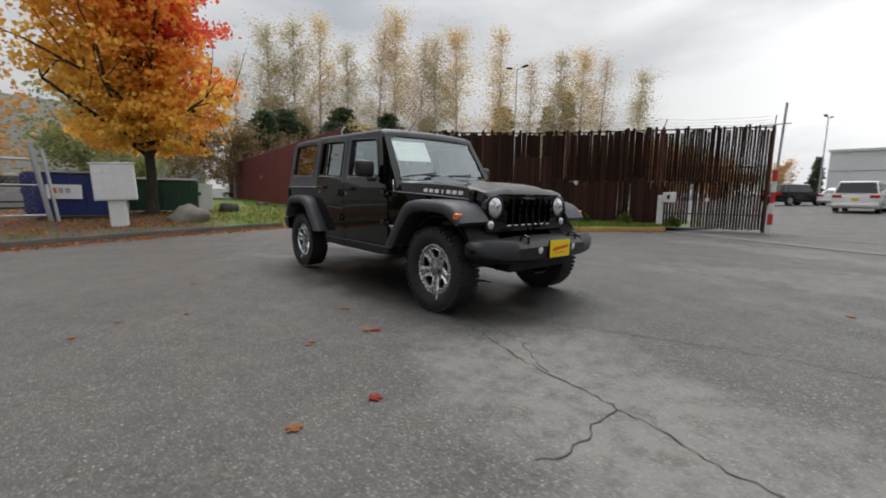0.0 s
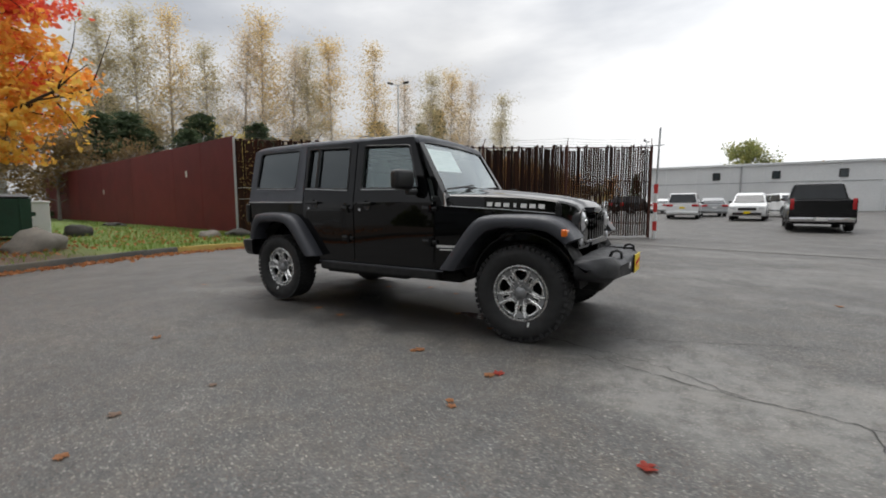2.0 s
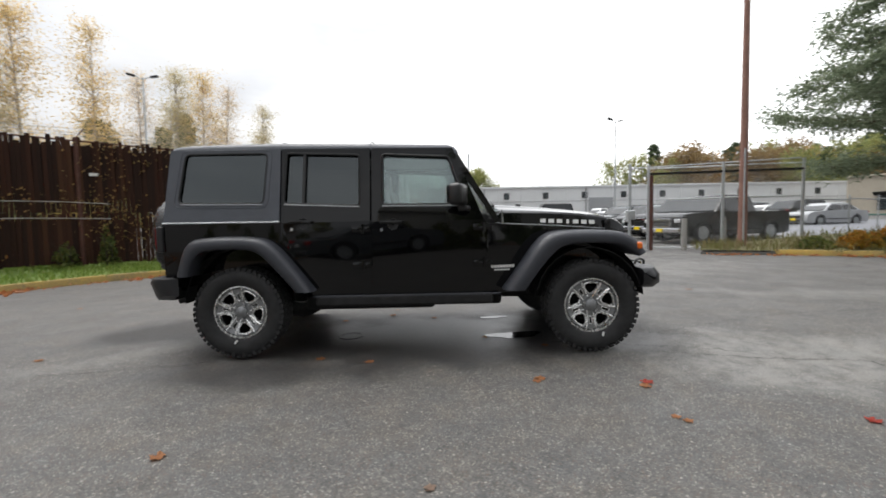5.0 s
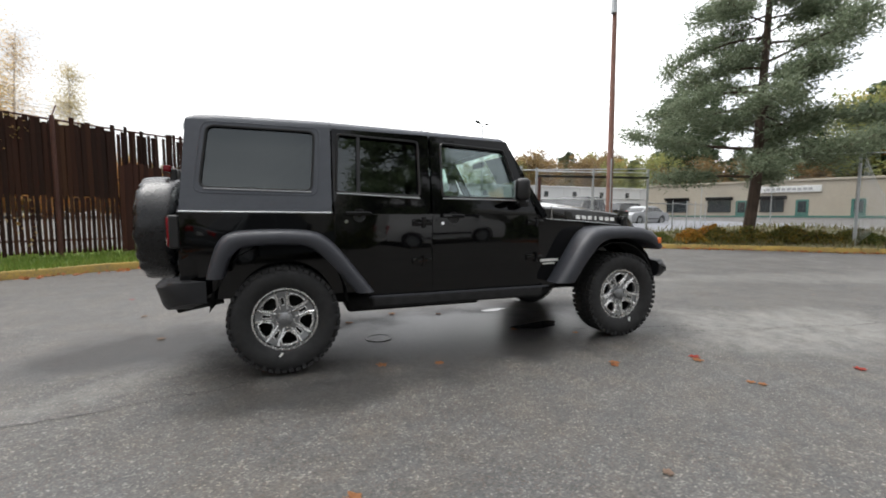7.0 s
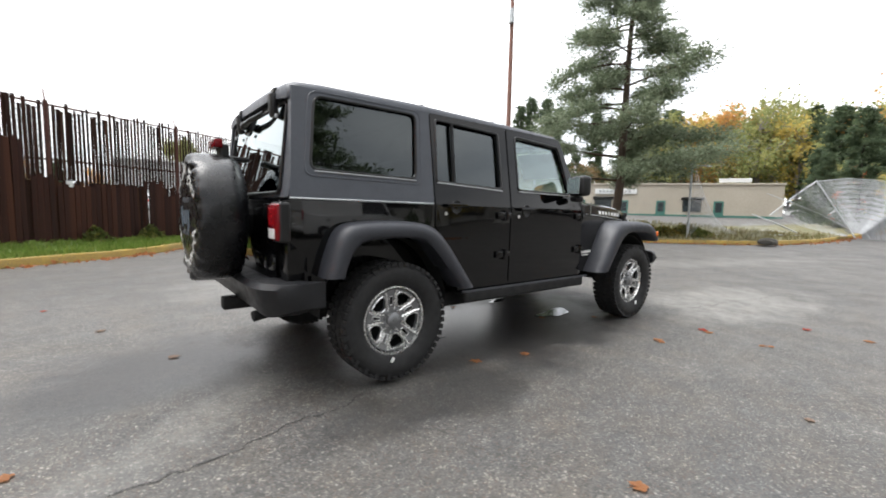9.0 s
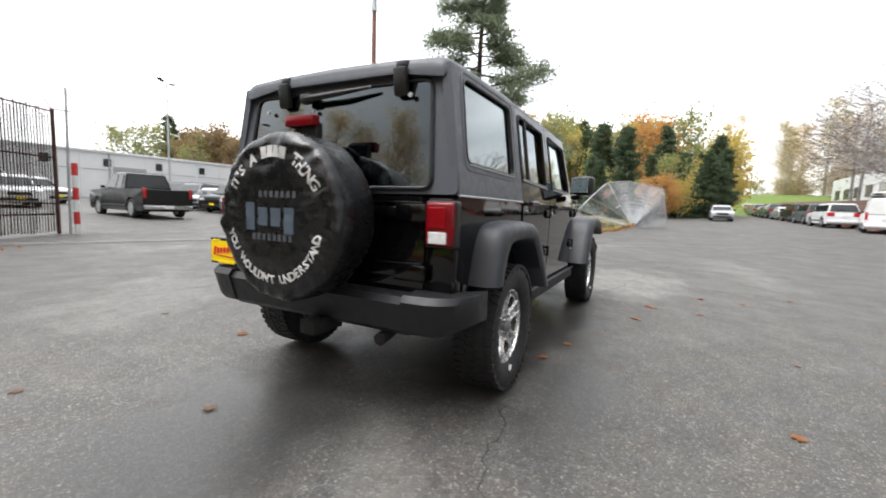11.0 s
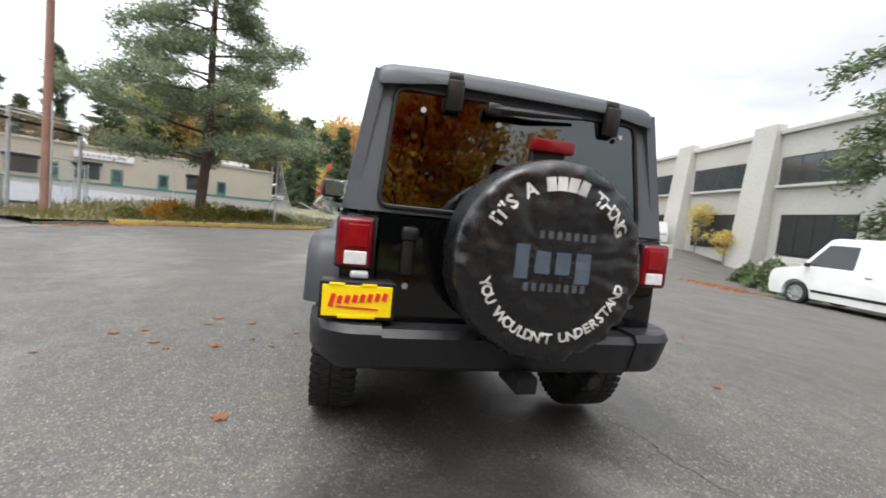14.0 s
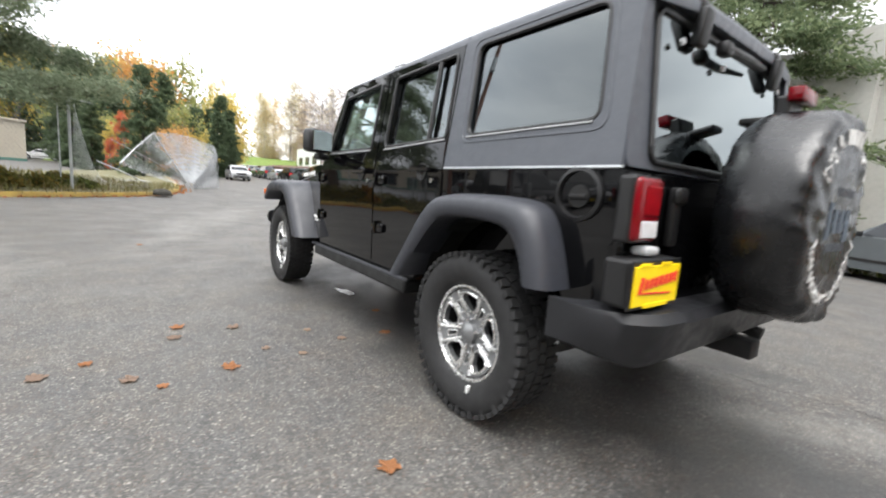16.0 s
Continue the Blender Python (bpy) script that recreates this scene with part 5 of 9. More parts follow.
    tone = p[:, 2] + 1.0 * p[:, 1] + rng.normal(size=len(p)) * 0.7 + 1.2 * np.sin(p[:, 0] * 1.3 + p[:, 1])
    for nm, sel in (("maple_low", tone < 4.6), ("maple_mid", (tone >= 4.6) & (tone < 7.0)), ("maple_red", tone >= 7.0)):
        mesh_part("crown", cloud_mesh("crown", p[sel], 0.135, rng, M[nm], aspect=1.2), t)


def poplar_meshes(seed, leaf, dens, H=20.0):
    rng = np.random.default_rng(seed)
    bm = bmesh.new()
    wob = rng.normal(size=2) * 0.22
    tr = [(wob[0] * (k / 8) ** 2, wob[1] * (k / 8) ** 2, H * k / 8) for k in range(9)]
    tube(bm, tr, [0.105 * (1 - k / 8) + 0.012 for k in range(9)], 8)
    tips = []
    for i in range(92):
        h = 0.13 + 0.855 * rng.uniform() ** 1.1
        base = np.array([wob[0] * h * h, wob[1] * h * h, H * h])
        a = rng.uniform(0, 6.28)
        L = (0.22 + 2.7 * min(1.0, (1.0 - h) / 0.70) ** 0.9) * rng.uniform(0.45, 1.15)
        d = np.array([math.cos(a) * 0.60, math.sin(a) * 0.60, 0.72])
        ps = limb(bm, base, base + d * L, 0.028, 0.007, rng, 0.1, 5, 4)
        tips += [ps[2], ps[3], ps[4]]
        for k in range(1 + int(1.8 * L)):
            q = ps[rng.integers(1, 5)]
            e = d + rng.normal(size=3) * 0.55
            qs = limb(bm, q, q + e * rng.uniform(0.4, 1.0), 0.012, 0.005, rng, 0.1, 3, 3)
            tips += [qs[1], qs[2]]
    me_t = bpy.data.meshes.new("trunk")
    bm.to_mesh(me_t)
    bm.free()
    me_t.materials.append(M["bark_pale"])
    tips = np.array(tips)
    p = tips[rng.integers(0, len(tips), dens)] + rng.normal(size=(dens, 3)) * np.array([0.33, 0.33, 0.42])
    return me_t, cloud_mesh("crown", p, 0.100, rng, M[leaf], aspect=1.2)


def tufted_meshes(seed, mat, H, R, limbs, shape, lift, clump, needles, size, bark_m, bare=0.18, spread=(0.35, 1.18), lean=(0.0, 0.0), plump=0.62):
    """An open conifer: curved limbs that carry branchlets with loose tufts."""
    rng = np.random.default_rng(seed)
    bm = bmesh.new()
    tr = [(0.10 * math.sin(2.2 * k) + lean[0] * H * k / 6, 0.08 * math.cos(1.7 * k) + lean[1] * H * k / 6, H * k / 6 - (0.2 if k == 0 else 0)) for k in range(7)]
    tube(bm, tr, [0.0145 * H * (1 - k / 6.2) ** 0.8 + 0.02 for k in range(7)], 9)
    pts, dirs = [], []
    for i in range(limbs):
        h = bare + (0.99 - bare) * (i + rng.uniform(0, 1)) / limbs
        a = 2.4 * i + rng.uniform(-0.6, 0.6)
        L = R * shape(h) * rng.uniform(*spread) + 0.2
        d = np.array([math.cos(a), math.sin(a), 0])
        o = np.array([lean[0] * H * h, lean[1] * H * h, H * h])
        li = lift + rng.uniform(-0.2, 0.2) * (1.0 if plump < 0.9 else 1.9)
        arc = [o + d * L * t + np.array([0, 0, L * (0.12 * t + li * t * t)]) for t in np.linspace(0, 1, 6)]
        tube(bm, [Vector(q) for q in arc], [0.014 * L + 0.012 - (0.012 * L + 0.004) * k / 5 for k in range(6)], 5)
        side = np.array([-d[1], d[0], 0])
        nb = int(3 + 3.2 * L)
        for k in range(nb):
            t = 0.25 + 0.75 * (k + rng.uniform(0, 1)) / nb
            q = o + d * L * t + np.array([0, 0, L * (0.12 * t + li * t * t)])
            sg = 1 if k % 2 else -1
            e = d * 0.75 + side * sg * rng.uniform(0.3, 1.0) + np.array([0, 0, rng.uniform(-0.15, 0.2) + 0.4 * li])
            e /= np.linalg.norm(e)
            l2 = min(0.30 * L, 0.9) * (1.15 - 0.5 * t) + 0.12
            tip = q + e * l2
            if needles > 30:
                tube(bm, [Vector(q), Vector(tip)], [0.012, 0.005], 3)
            for c, w in ((q + e * l2 * 0.5, 0.7), (tip, 1.0)):
                m = int(needles * w * rng.uniform(0.6, 1.2))
                pts.append(c + rng.normal(size=(m, 3)) * clump * w * np.array([1, 1, plump]))
                dirs.append(np.tile(e, (m, 1)))
    me_t = bpy.data.meshes.new("trunk")
    bm.to_mesh(me_t)
    bm.free()
    me_t.materials.append(M[bark_m])
    return me_t, cloud_mesh("crown", np.concatenate(pts), size, rng, M[mat], np.concatenate(dirs), 3.2, 0.6)


def broad_meshes(seed, leaf, H, R, dens=3300, size=0.27, bark_m="bark_grey", thick=1.0, twigs=3):
    rng = np.random.default_rng(seed)
    bm = bmesh.new()
    tube(bm, [(0, 0, -0.2), (0.1, 0, H * 0.35), (0.2, 0.1, H * 0.8)], [0.02 * H * thick, 0.014 * H * thick, 0.03 * thick], 7)
    tips = []
    for i in range(34):
        h = rng.uniform(0.22, 0.85)
        a = rng.uniform(0, 6.28)
        o = np.array([0.15 * h, 0.08 * h, H * h])
        L = R * (0.55 + 0.6 * math.sin(math.pi * min(1, h * 1.1))) * rng.uniform(0.6, 1.0)
        d = np.array([math.cos(a), math.sin(a), rng.uniform(0.2, 0.9)])
        d /= np.linalg.norm(d)
        ps = limb(bm, o, o + d * L, 0.008 * H * thick, 0.012 * thick, rng, 0.2, 5, 3)
        tips += [ps[2], ps[3], ps[4], ps[4]]
        for k in range(twigs):
            q = ps[rng.integers(1, 5)]
            e = d + rng.normal(size=3) * 0.8
            qs = limb(bm, q, q + e * L * 0.3, 0.003 * H * thick, 0.01 * thick, rng, 0.2, 3, 3)
            tips += [qs[1], qs[2], qs[2]]
    me_t = bpy.data.meshes.new("trunk")
    bm.to_mesh(me_t)
    bm.free()
    me_t.materials.append(M[bark_m])
    if not dens:
        return me_t, None
    tips = np.array(tips)
    p = tips[rng.integers(0, len(tips), dens)] + rng.normal(size=(dens, 3)) * R * 0.13
    return me_t, cloud_mesh("crown", p, size, rng, M[leaf], aspect=1.2)


def plant(meshes, name, label, x, y, z, s=1.0, sz=None, turn=0.0, group="", category="tree"):
    t = thing(name, label, category, group, m=Matrix.Translation((x, y, z)) @ pose(0, 0, 0, 0, 0, turn) @ Matrix.Diagonal((s, s, sz or s, 1)))
    mesh_part("trunk", meshes[0], t)
    if meshes[1]:
        mesh_part("crown", meshes[1], t)
    return t


maple()
kinds = [(poplar_meshes(1, "poplar_gold", 12500), "gold"), (poplar_meshes(2, "poplar_olive", 11500), "olive"), (poplar_meshes(3, "poplar_bare", 8500), "nearly bare"), (poplar_meshes(4, "poplar_gold", 10500), "gold")]
rr = random.Random(8)
for i, (x, y, top) in enumerate(((-46.7, 10.3, 15), (-46.0, 14.1, 19.0), (-45.5, 16.7, 19.8), (-44.9, 19.5, 20.4), (-44.2, 22.9, 18.4), (-43.5, 26.6, 20.9), (-43.0, 28.9, 23.3), (-42.3, 32.4, 20.6),
                                 (-41.8, 34.9, 21.4), (-41.1, 38.4, 23.2), (-39.7, 45.6, 23.8), (-38.5, 51.6, 21.2), (-37.3, 57.3, 23.2), (-36.3, 62.3, 24.4), (-35.4, 67.1, 23.8), (-33.3, 77.5, 23.5))):
    k = (2, 1, 1, 3, 1, 2, 0, 2, 1, 0, 3, 2, 1, 0, 2, 1)[i]
    me, word = kinds[k]
    s = top / 20.5
    plant(me, "poplar_tree", f"tall slender poplar with {word} autumn leaves beyond the fence", x, y, -0.3, s * 1.75, s * 1.07, rr.uniform(0, 360), "poplar row")
cons = [tufted_meshes(11, "needles_dark", 12, 2.9, 64, lambda h: (1.03 - h) ** 0.75, -0.16, 0.25, 17, 0.15, "bark_dark", 0.04), tufted_meshes(12, "needles_dark", 12, 2.3, 58, lambda h: (1.03 - h) ** 0.7, -0.10, 0.24, 17, 0.145, "bark_dark", 0.08)]
for i, (x, y, top) in enumerate(((-49.7, 15.4, 12.6), (-49, 18.9, 10.5), (-48.1, 23.4, 11.5), (-42.8, 50.2, 15.3), (-40.8, 59.8, 16.4), (-40, 63.9, 19.3), (-45.5, 36.5, 12.5), (-47, 27, 10), (-48.5, 31, 11))):
    plant(cons[i % 2], "conifer_tree", "dark green conifer behind the poplars", x, y, -0.3, top / 12 * (1.25 if i < 4 else 0.8), top / 12, rr.uniform(0, 360), "dark conifers")
for i in range(17):
    y = 11.5 + 2.3 * i + rr.uniform(-0.8, 0.8)
    h = rr.uniform(8.2, 11.5) * (1.0 if i < 9 else 0.8)
    plant(cons[i % 2], "conifer_tree", "dark green conifer in the belt behind the red fence", -41.5 + 0.14 * i + rr.uniform(-2.5, 1.5), y, -0.3, h / 12 * 1.35, h / 12, rr.uniform(0, 360), "dark conifers")
bro = {k: broad_meshes(30 + i, k, 10, 3.4) for i, k in enumerate(("wood_yellow", "wood_green", "wood_orange", "wood_brown"))}
bro["wood_red"] = broad_meshes(37, "wood_red", 10, 1.2, 3000, 0.2)
low = {k: broad_meshes(80 + i, k, 10, 3.4, 1500, 0.45) for i, k in enumerate(("wood_yellow", "wood_green", "wood_brown"))}
# low wood behind the fences
for i in range(26):
    x, y = -38 + rr.uniform(-6, 8) + 0.12 * i, 8 + 2.7 * i + rr.uniform(-2, 2)
    k = rr.choice(("wood_brown", "wood_yellow", "wood_green", "wood_brown"))
    plant(bro[k], "broadleaf_tree", "low autumn tree in the thicket behind the fence", x, y, -0.3, 0.62 * rr.uniform(0.8, 1.2), 0.62 * rr.uniform(0.8, 1.15), rr.uniform(0, 360), "thicket")
for x, y, s, k in ((-22, -7.5, 0.75, "wood_orange"), (-33, -2.5, 0.8, "wood_green"), (-30, -9, 0.85, "wood_green"), (-36, 2.5, 0.6, "wood_brown"), (-27, -1.0, 0.45, "wood_green"), (-40, 4.5, 0.7, "wood_brown")):
    plant(bro[k], "broadleaf_tree", "autumn tree behind the neighbouring yard", x, y, 0, s, s, rr.uniform(0, 360), "west trees")

for x, y, h in ((-34, 66, 9.5), (-30, 64, 9.5), (-26, 62, 9.0), (-22.5, 60, 8.5), (-19, 58, 7.5), (-16, 57, 6.5), (-13, 56, 5.5), (-10, 55, 4.5), (-28, 68, 9.5), (-24, 66, 9.0), (-20, 63, 8.0), (-37, 70, 9.5), (-33, 58, 8.0), (-27, 56, 7.5)):
    plant(bro[rr.choice(("wood_brown", "wood_orange", "wood_brown", "wood_green"))], "broadleaf_tree", "dense autumn tree in the thicket behind the fence", x, y, -0.5, h / 9.0, h / 9.5, rr.uniform(0, 360), "thicket")

# the pine on the planted verge
pine_kind = tufted_meshes(41, "needles", 11.5, 3.2, 56, lambda h: 1.0 - 0.66 * max(0.0, h - 0.26) / 0.74, -0.10, 0.18, 120, 0.046, "bark_pine", 0.17, (0.25, 1.12), (0.03, -0.012), 0.95)
plant(pine_kind, "pine_tree", "tall open-crowned pine on the planted verge", 13.2, 5.95, verge_east(13.2, 5.95) - 0.05, 1.0, 1.0, 0)
plant(cons[0], "conifer_tree", "dark conifer standing behind the pine", 79.6, 33.1, lie(79.6, 33.1) - 0.3, 1.6, 1.6, 30, "dark conifers")
plant(cons[1], "conifer_tree", "dark conifer standing behind the pine", 72.0, 37.5, lie(72, 37.5) - 0.3, 1.5, 1.3, 80, "dark conifers")
plant(cons[0], "conifer_tree", "dark conifer behind the collapsed fence", 33.0, 1.4, lie(33, 1.4) - 0.3, 0.52, 0.64, 10, "dark conifers")
# the broad cedar beside the office block
cedar = tufted_meshes(43, "cedar", 15.0, 6.0, 108, lambda h: (1.04 - h) ** 0.80 * min(1.0, 0.47 + 1.7 * h), -0.34, 0.195, 31, 0.078, "bark_dark", 0.03, (0.35, 1.15), (0.0, 0.0), 0.8)
plant(cedar, "cedar_tree", "broad dark green cedar with drooping boughs behind the van", 4.4, -18.3, lie(4.4, -18.3), 1.08, 1.12, 0)

# woods beyond the road and round the horizon
def wood(name, spots, label):
    for i, (x, y, k, s) in enumerate(spots):
        if k == "c":
            plant(cons[i % 2], "conifer_tree", "dark conifer in the far wood", x, y, lie(x, y) - 0.5, s * 1.2, s * 1.35, rr.uniform(0, 360), name)
        elif k == "p":
            plant(kinds[i % 4][0], "poplar_tree", "tall poplar at the end of the road", x, y, lie(x, y) - 0.5, s * 1.35, s * 0.85, rr.uniform(0, 360), name)
        else:
            plant((low if name == "south wood" else bro)[k], "broadleaf_tree", label, x, y, lie(x, y) - 0.5, s * 1.25, s * 1.45, rr.uniform(0, 360), name)


def at_angle(az, r, el):
    """A spot seen from the car at a bearing, and the height that rises to an angle."""
    x, y = -3 + r * math.cos(radians(az)), r * math.sin(radians(az))
    return x, y, (r * math.tan(radians(el)) + 1.0 - lie(x, y)) / 14.5


spots = []
for i in range(40):
    az = -5.5 + 28.5 * i / 39
    x, y, s = at_angle(az, rr.uniform(56, 84) if az < 7 else rr.uniform(88, 104), (11.3 if az > -2 else 8.0) + rr.uniform(-1.6, 0.8))
    k = "c" if 6 < az < 9.5 and i % 2 else rr.choice(("wood_yellow", "wood_green", "c", "c", "wood_orange", "wood_green") if az < 10 else ("wood_yellow", "wood_yellow", "wood_green", "wood_orange", "wood_green"))
    spots.append((x, y, k, s * (1.0 if k != "c" else 0.85)))
for i in range(12):
    az = -6 + 13 * i / 11
    x, y, s = at_angle(az, rr.uniform(47, 54), rr.uniform(4.5, 7.5))
    spots.append((x, y, "c" if 5 < az < 9 or az < -4 else rr.choice(("wood_green", "wood_green", "c", "wood_yellow")), s))
for az, r, el in ((-6.6, 62, 8.5), (-7.4, 60, 7.2), (-7.9, 66, 5.5), (-6.9, 70, 9.5), (-7.2, 56, 6.0)):
    x, y, s = at_angle(az, r, el)
    spots.append((x, y, "c" if r < 63 else "wood_yellow", s))
for az, r, el, k in ((3.36, 44.8, 7.2, "wood_red"), (4.5, 44, 4.2, "wood_red"), (0.2, 44, 5.0, "wood_orange"), (-1.8, 46, 5.4, "wood_orange"), (-3.4, 48, 5.0, "wood_yellow"), (2.3, 45, 3.0, "wood_red")):
    x, y, s = at_angle(az, r, el)
    spots.append((x, y, k, s))
for i in range(34):
    az = 23 + 36 * i / 33
    x, y, s = at_angle(az, rr.uniform(82, 98), 5.9 + 2.4 * i / 33 + rr.uniform(-0.9, 0.9))
    spots.append((x, y, rr.choice(("wood_brown", "wood_green", "wood_brown", "wood_orange", "wood_green", "wood_brown", "c")), s))
wood("east wood", spots, "autumn tree in the wood beyond the road")
spots = [(104 + rr.uniform(-6, 10), -14 + 3.0 * i - 22 + rr.uniform(-1, 1), "p" if i % 3 else "wood_green", rr.uniform(0.95, 1.3) if i % 3 else 0.45) for i in range(15)]
wood("road end trees", spots, "bare tree at the end of the road")
for x, y, top, k in ((101.8, -21.8, 19.0, 1), (101.2, -24.4, 18.0, 0), (100.3, -28.0, 22.5, 1), (98.8, -33.2, 21.0, 2), (97.9, -36.2, 22.0, 1), (99.5, -30.5, 17.0, 2)):
    plant(kinds[k][0], "poplar_tree", "tall olive poplar at the far end of the road", x, y, lie(x, y) - 0.3, top / 20.5 * 1.9, top / 20.5, rr.uniform(0, 360), "road end trees")
spots = []
for i in range(44):
    x = -30 + 3.6 * i + rr.uniform(-2, 2)
    spots.append((x, 92 + 0.10 * x + rr.uniform(-6, 14), rr.choice(("wood_brown", "wood_green", "wood_orange", "wood_brown", "wood_green", "c")), rr.uniform(0.75, 1.2) * (0.42 if x < 45 else 1.0)))
wood("hill wood", spots, "autumn tree on the hill behind the sheds")
for x, y, s in ((71.3, 63.0, 1.75), (71.7, 60, 1.85), (72.3, 56.5, 1.8), (72.8, 53.7, 1.6), (74.2, 45.3, 1.5)):
    plant(cons[1], "conifer_tree", "dark conifer standing above the shed roof", x, y, lie(x, y), s * 0.72, s * 1.1, rr.uniform(0, 360), "dark conifers")
spots = []
for i in range(26):
    a = radians(150 + 6.2 * i)
    spots.append((5 + 95 * math.cos(a) + rr.uniform(-8, 8), 95 * math.sin(a) + rr.uniform(-8, 8), rr.choice(("wood_green", "wood_brown", "wood_yellow")), rr.uniform(0.3, 0.5)))
wood("south wood", spots, "autumn tree in the far wood")
plant(broad_meshes(61, "wood_green", 10, 3.4, 6000), "broadleaf_tree", "round olive tree rising behind the white shed", 10.8, 115, 0.8, 1.35, 1.55, 0)

# bare trees on the bark bank
bare = broad_meshes(51, "wood_brown", 6.5, 2.7, 260, 0.09, "bark_grey", 0.6, 11)
for x, y, s in ((30.8, -16.2, 1.2), (32.5, -18.6, 1.32), (36, -15.4, 1.45), (40, -17.5, 1.5), (44, -16, 1.6), (49, -17, 1.7), (34, -15.6, 1.15)):
    plant(bare, "bare_tree", "bare grey young tree on the bark bank", x, y, bank(x, y) - 0.05, s, s * 0.95, rr.uniform(0, 360), "bare trees")
plant(cons[1], "conifer_tree", "young conifer on the bark bank", 40, -20.5, bank(40, -20.5), 0.45, 0.42, 0, "dark conifers")


young = broad_meshes(57, "wood_yellow", 4.5, 1.3, 1500, 0.13)
for x, y, s, w in ((25.4, -21.6, 0.62, 0.6), (18.4, -21.0, 0.75, 0.6), (15.8, -20.6, 0.45, 0.7)):
    plant(young, "young_tree", "thin young tree with yellow leaves before the office block", x, y, lie(x, y) - 0.05, w, s, rr.uniform(0, 360), "young trees")


def shrub(x, y, z, r, h, mat, label, seed, n=900, size=0.07, name="shrub"):
    rng = np.random.default_rng(seed)
    a, q = rng.uniform(0, 6.28, n), rng.uniform(0, 1, n) ** 0.5
    lump = 0.75 + 0.35 * np.sin(3 * a + seed) * np.cos(2 * a)
    zz = rng.uniform(0.05, 1.0, n)
    p = np.stack([r * q * lump * np.cos(a) * (1.1 - 0.5 * zz), r * q * lump * np.sin(a) * (1.1 - 0.5 * zz), h * zz * (1.05 - 0.55 * q)], 1)
    t = thing(name, label, "shrub", "shrubs", m=pose(x, y, z))
    bm = bmesh.new()
    for k in range(9):
        limb(bm, (0, 0, 0), (r * 0.6 * math.cos(k * 0.7), r * 0.6 * math.sin(k * 0.7), h * rng.uniform(0.4, 0.85)), 0.012, 0.004, rng, 0.2, 4, 4)
    tagged(part("stem_tangle", bm, M["bark_dark"], t), kind="stuff")
    mesh_part("foliage", cloud_mesh("foliage", p, size, rng, M[mat], aspect=1.5), t)


seed = 70
for x, y, r, h, mt in ((11.2, 6.6, 0.7, 0.5, "shrub_orange"), (11.9, 6.1, 0.8, 0.55, "shrub"), (12.6, 5.6, 0.9, 0.6, "shrub"), (12.3, 6.6, 0.9, 0.6, "shrub_orange"), (13.3, 4.9, 0.9, 0.55, "shrub"), (13.9, 4.3, 0.8, 0.4, "shrub"),
                       (14.6, 3.4, 0.7, 0.35, "hedge"), (14.0, 5.2, 0.9, 0.5, "shrub"), (10.6, 7.2, 0.6, 0.35, "hedge"), (15.2, 4.0, 0.8, 0.4, "shrub")):
    seed += 1
    shrub(x, y, verge_east(x, y), r, h, mt, "low autumn shrub on the planted verge", seed)
for i in range(9):
    seed += 1
    x = -8.5 + 1.25 * i
    y = -13.4 + rr.uniform(-0.5, 0.4)
    shrub(x, y, lie(x, y), 1.1, 1.35, "hedge", "unclipped yellow-green hedge shrub behind the parked cars", seed, 1500, 0.09)
for x, y, r, h in ((8.6, -15.2, 1.2, 1.4), (10.2, -15.9, 1.0, 1.0), (7.3, -14.3, 0.9, 0.7)):
    seed += 1
    shrub(x, y, lie(x, y), r, h, "cedar", "low spreading juniper by the office block", seed, 1300, 0.12)
# weeds against the slatted fence
for u, r, h in ((0.9, 0.35, 0.9), (2.6, 0.4, 0.75), (3.4, 0.3, 1.2), (9.3, 0.35, 0.4), (10.6, 0.4, 0.45), (12.0, 0.3, 0.35)):
    q = FENCE_C.lerp(FENCE_E, u / (FENCE_E - FENCE_C).length) + Vector((0.12, -0.22, 0))
    seed += 1
    shrub(q.x, q.y, verge_west(q.x, q.y), r, h, "hedge", "weed growing against the slatted fence", seed, 260, 0.07, "weed")


# ---- fallen leaves ----
M["leaf_litter"] = leafy("fallen_leaves", (0.40, 0.14, 0.045), (0.46, 0.20, 0.08), (0.28, 0.14, 0.07))
M["leaf_red"] = leafy("fallen_red", (0.36, 0.03, 0.03), (0.42, 0.06, 0.04), (0.30, 0.05, 0.03))
M["leaf_pale"] = leafy("fallen_pale", (0.26, 0.19, 0.15), (0.32, 0.24, 0.18), (0.22, 0.15, 0.11))


def leaf_mesh(seed, mat):
    """A five-lobed curled leaf with its stalk."""
    rng = random.Random(seed)
    bm = bmesh.new()
    c = bm.verts.new((0, 0, 0.006))
    ring = []
    for k in range(20):
        a = 2 * math.pi * k / 20
        lobes = abs(math.sin(2.5 * a + 0.3)) ** 0.7
        r = 0.035 + 0.038 * lobes * rng.uniform(0.8, 1.15)
        if k == 0:
            r = 0.02
        ring.append(bm.verts.new((r * math.cos(a), r * math.sin(a) * 0.9, 0.004 + 0.014 * (r / 0.07) ** 2 * rng.uniform(0.2, 1.2))))
    for k in range(20):
        bm.faces.new((c, ring[k], ring[(k + 1) % 20]))
    tube(bm, [(0.015, 0, 0.006), (0.05, 0.004, 0.012), (0.085, 0.012, 0.005)], [0.0016, 0.0014, 0.001], 4)
    me = bpy.data.meshes.new("fallen_leaf")
    bmesh.ops.recalc_face_normals(bm, faces=bm.faces)
    bm.to_mesh(me)
    bm.free()
    me.materials.append(M[mat])
    return me


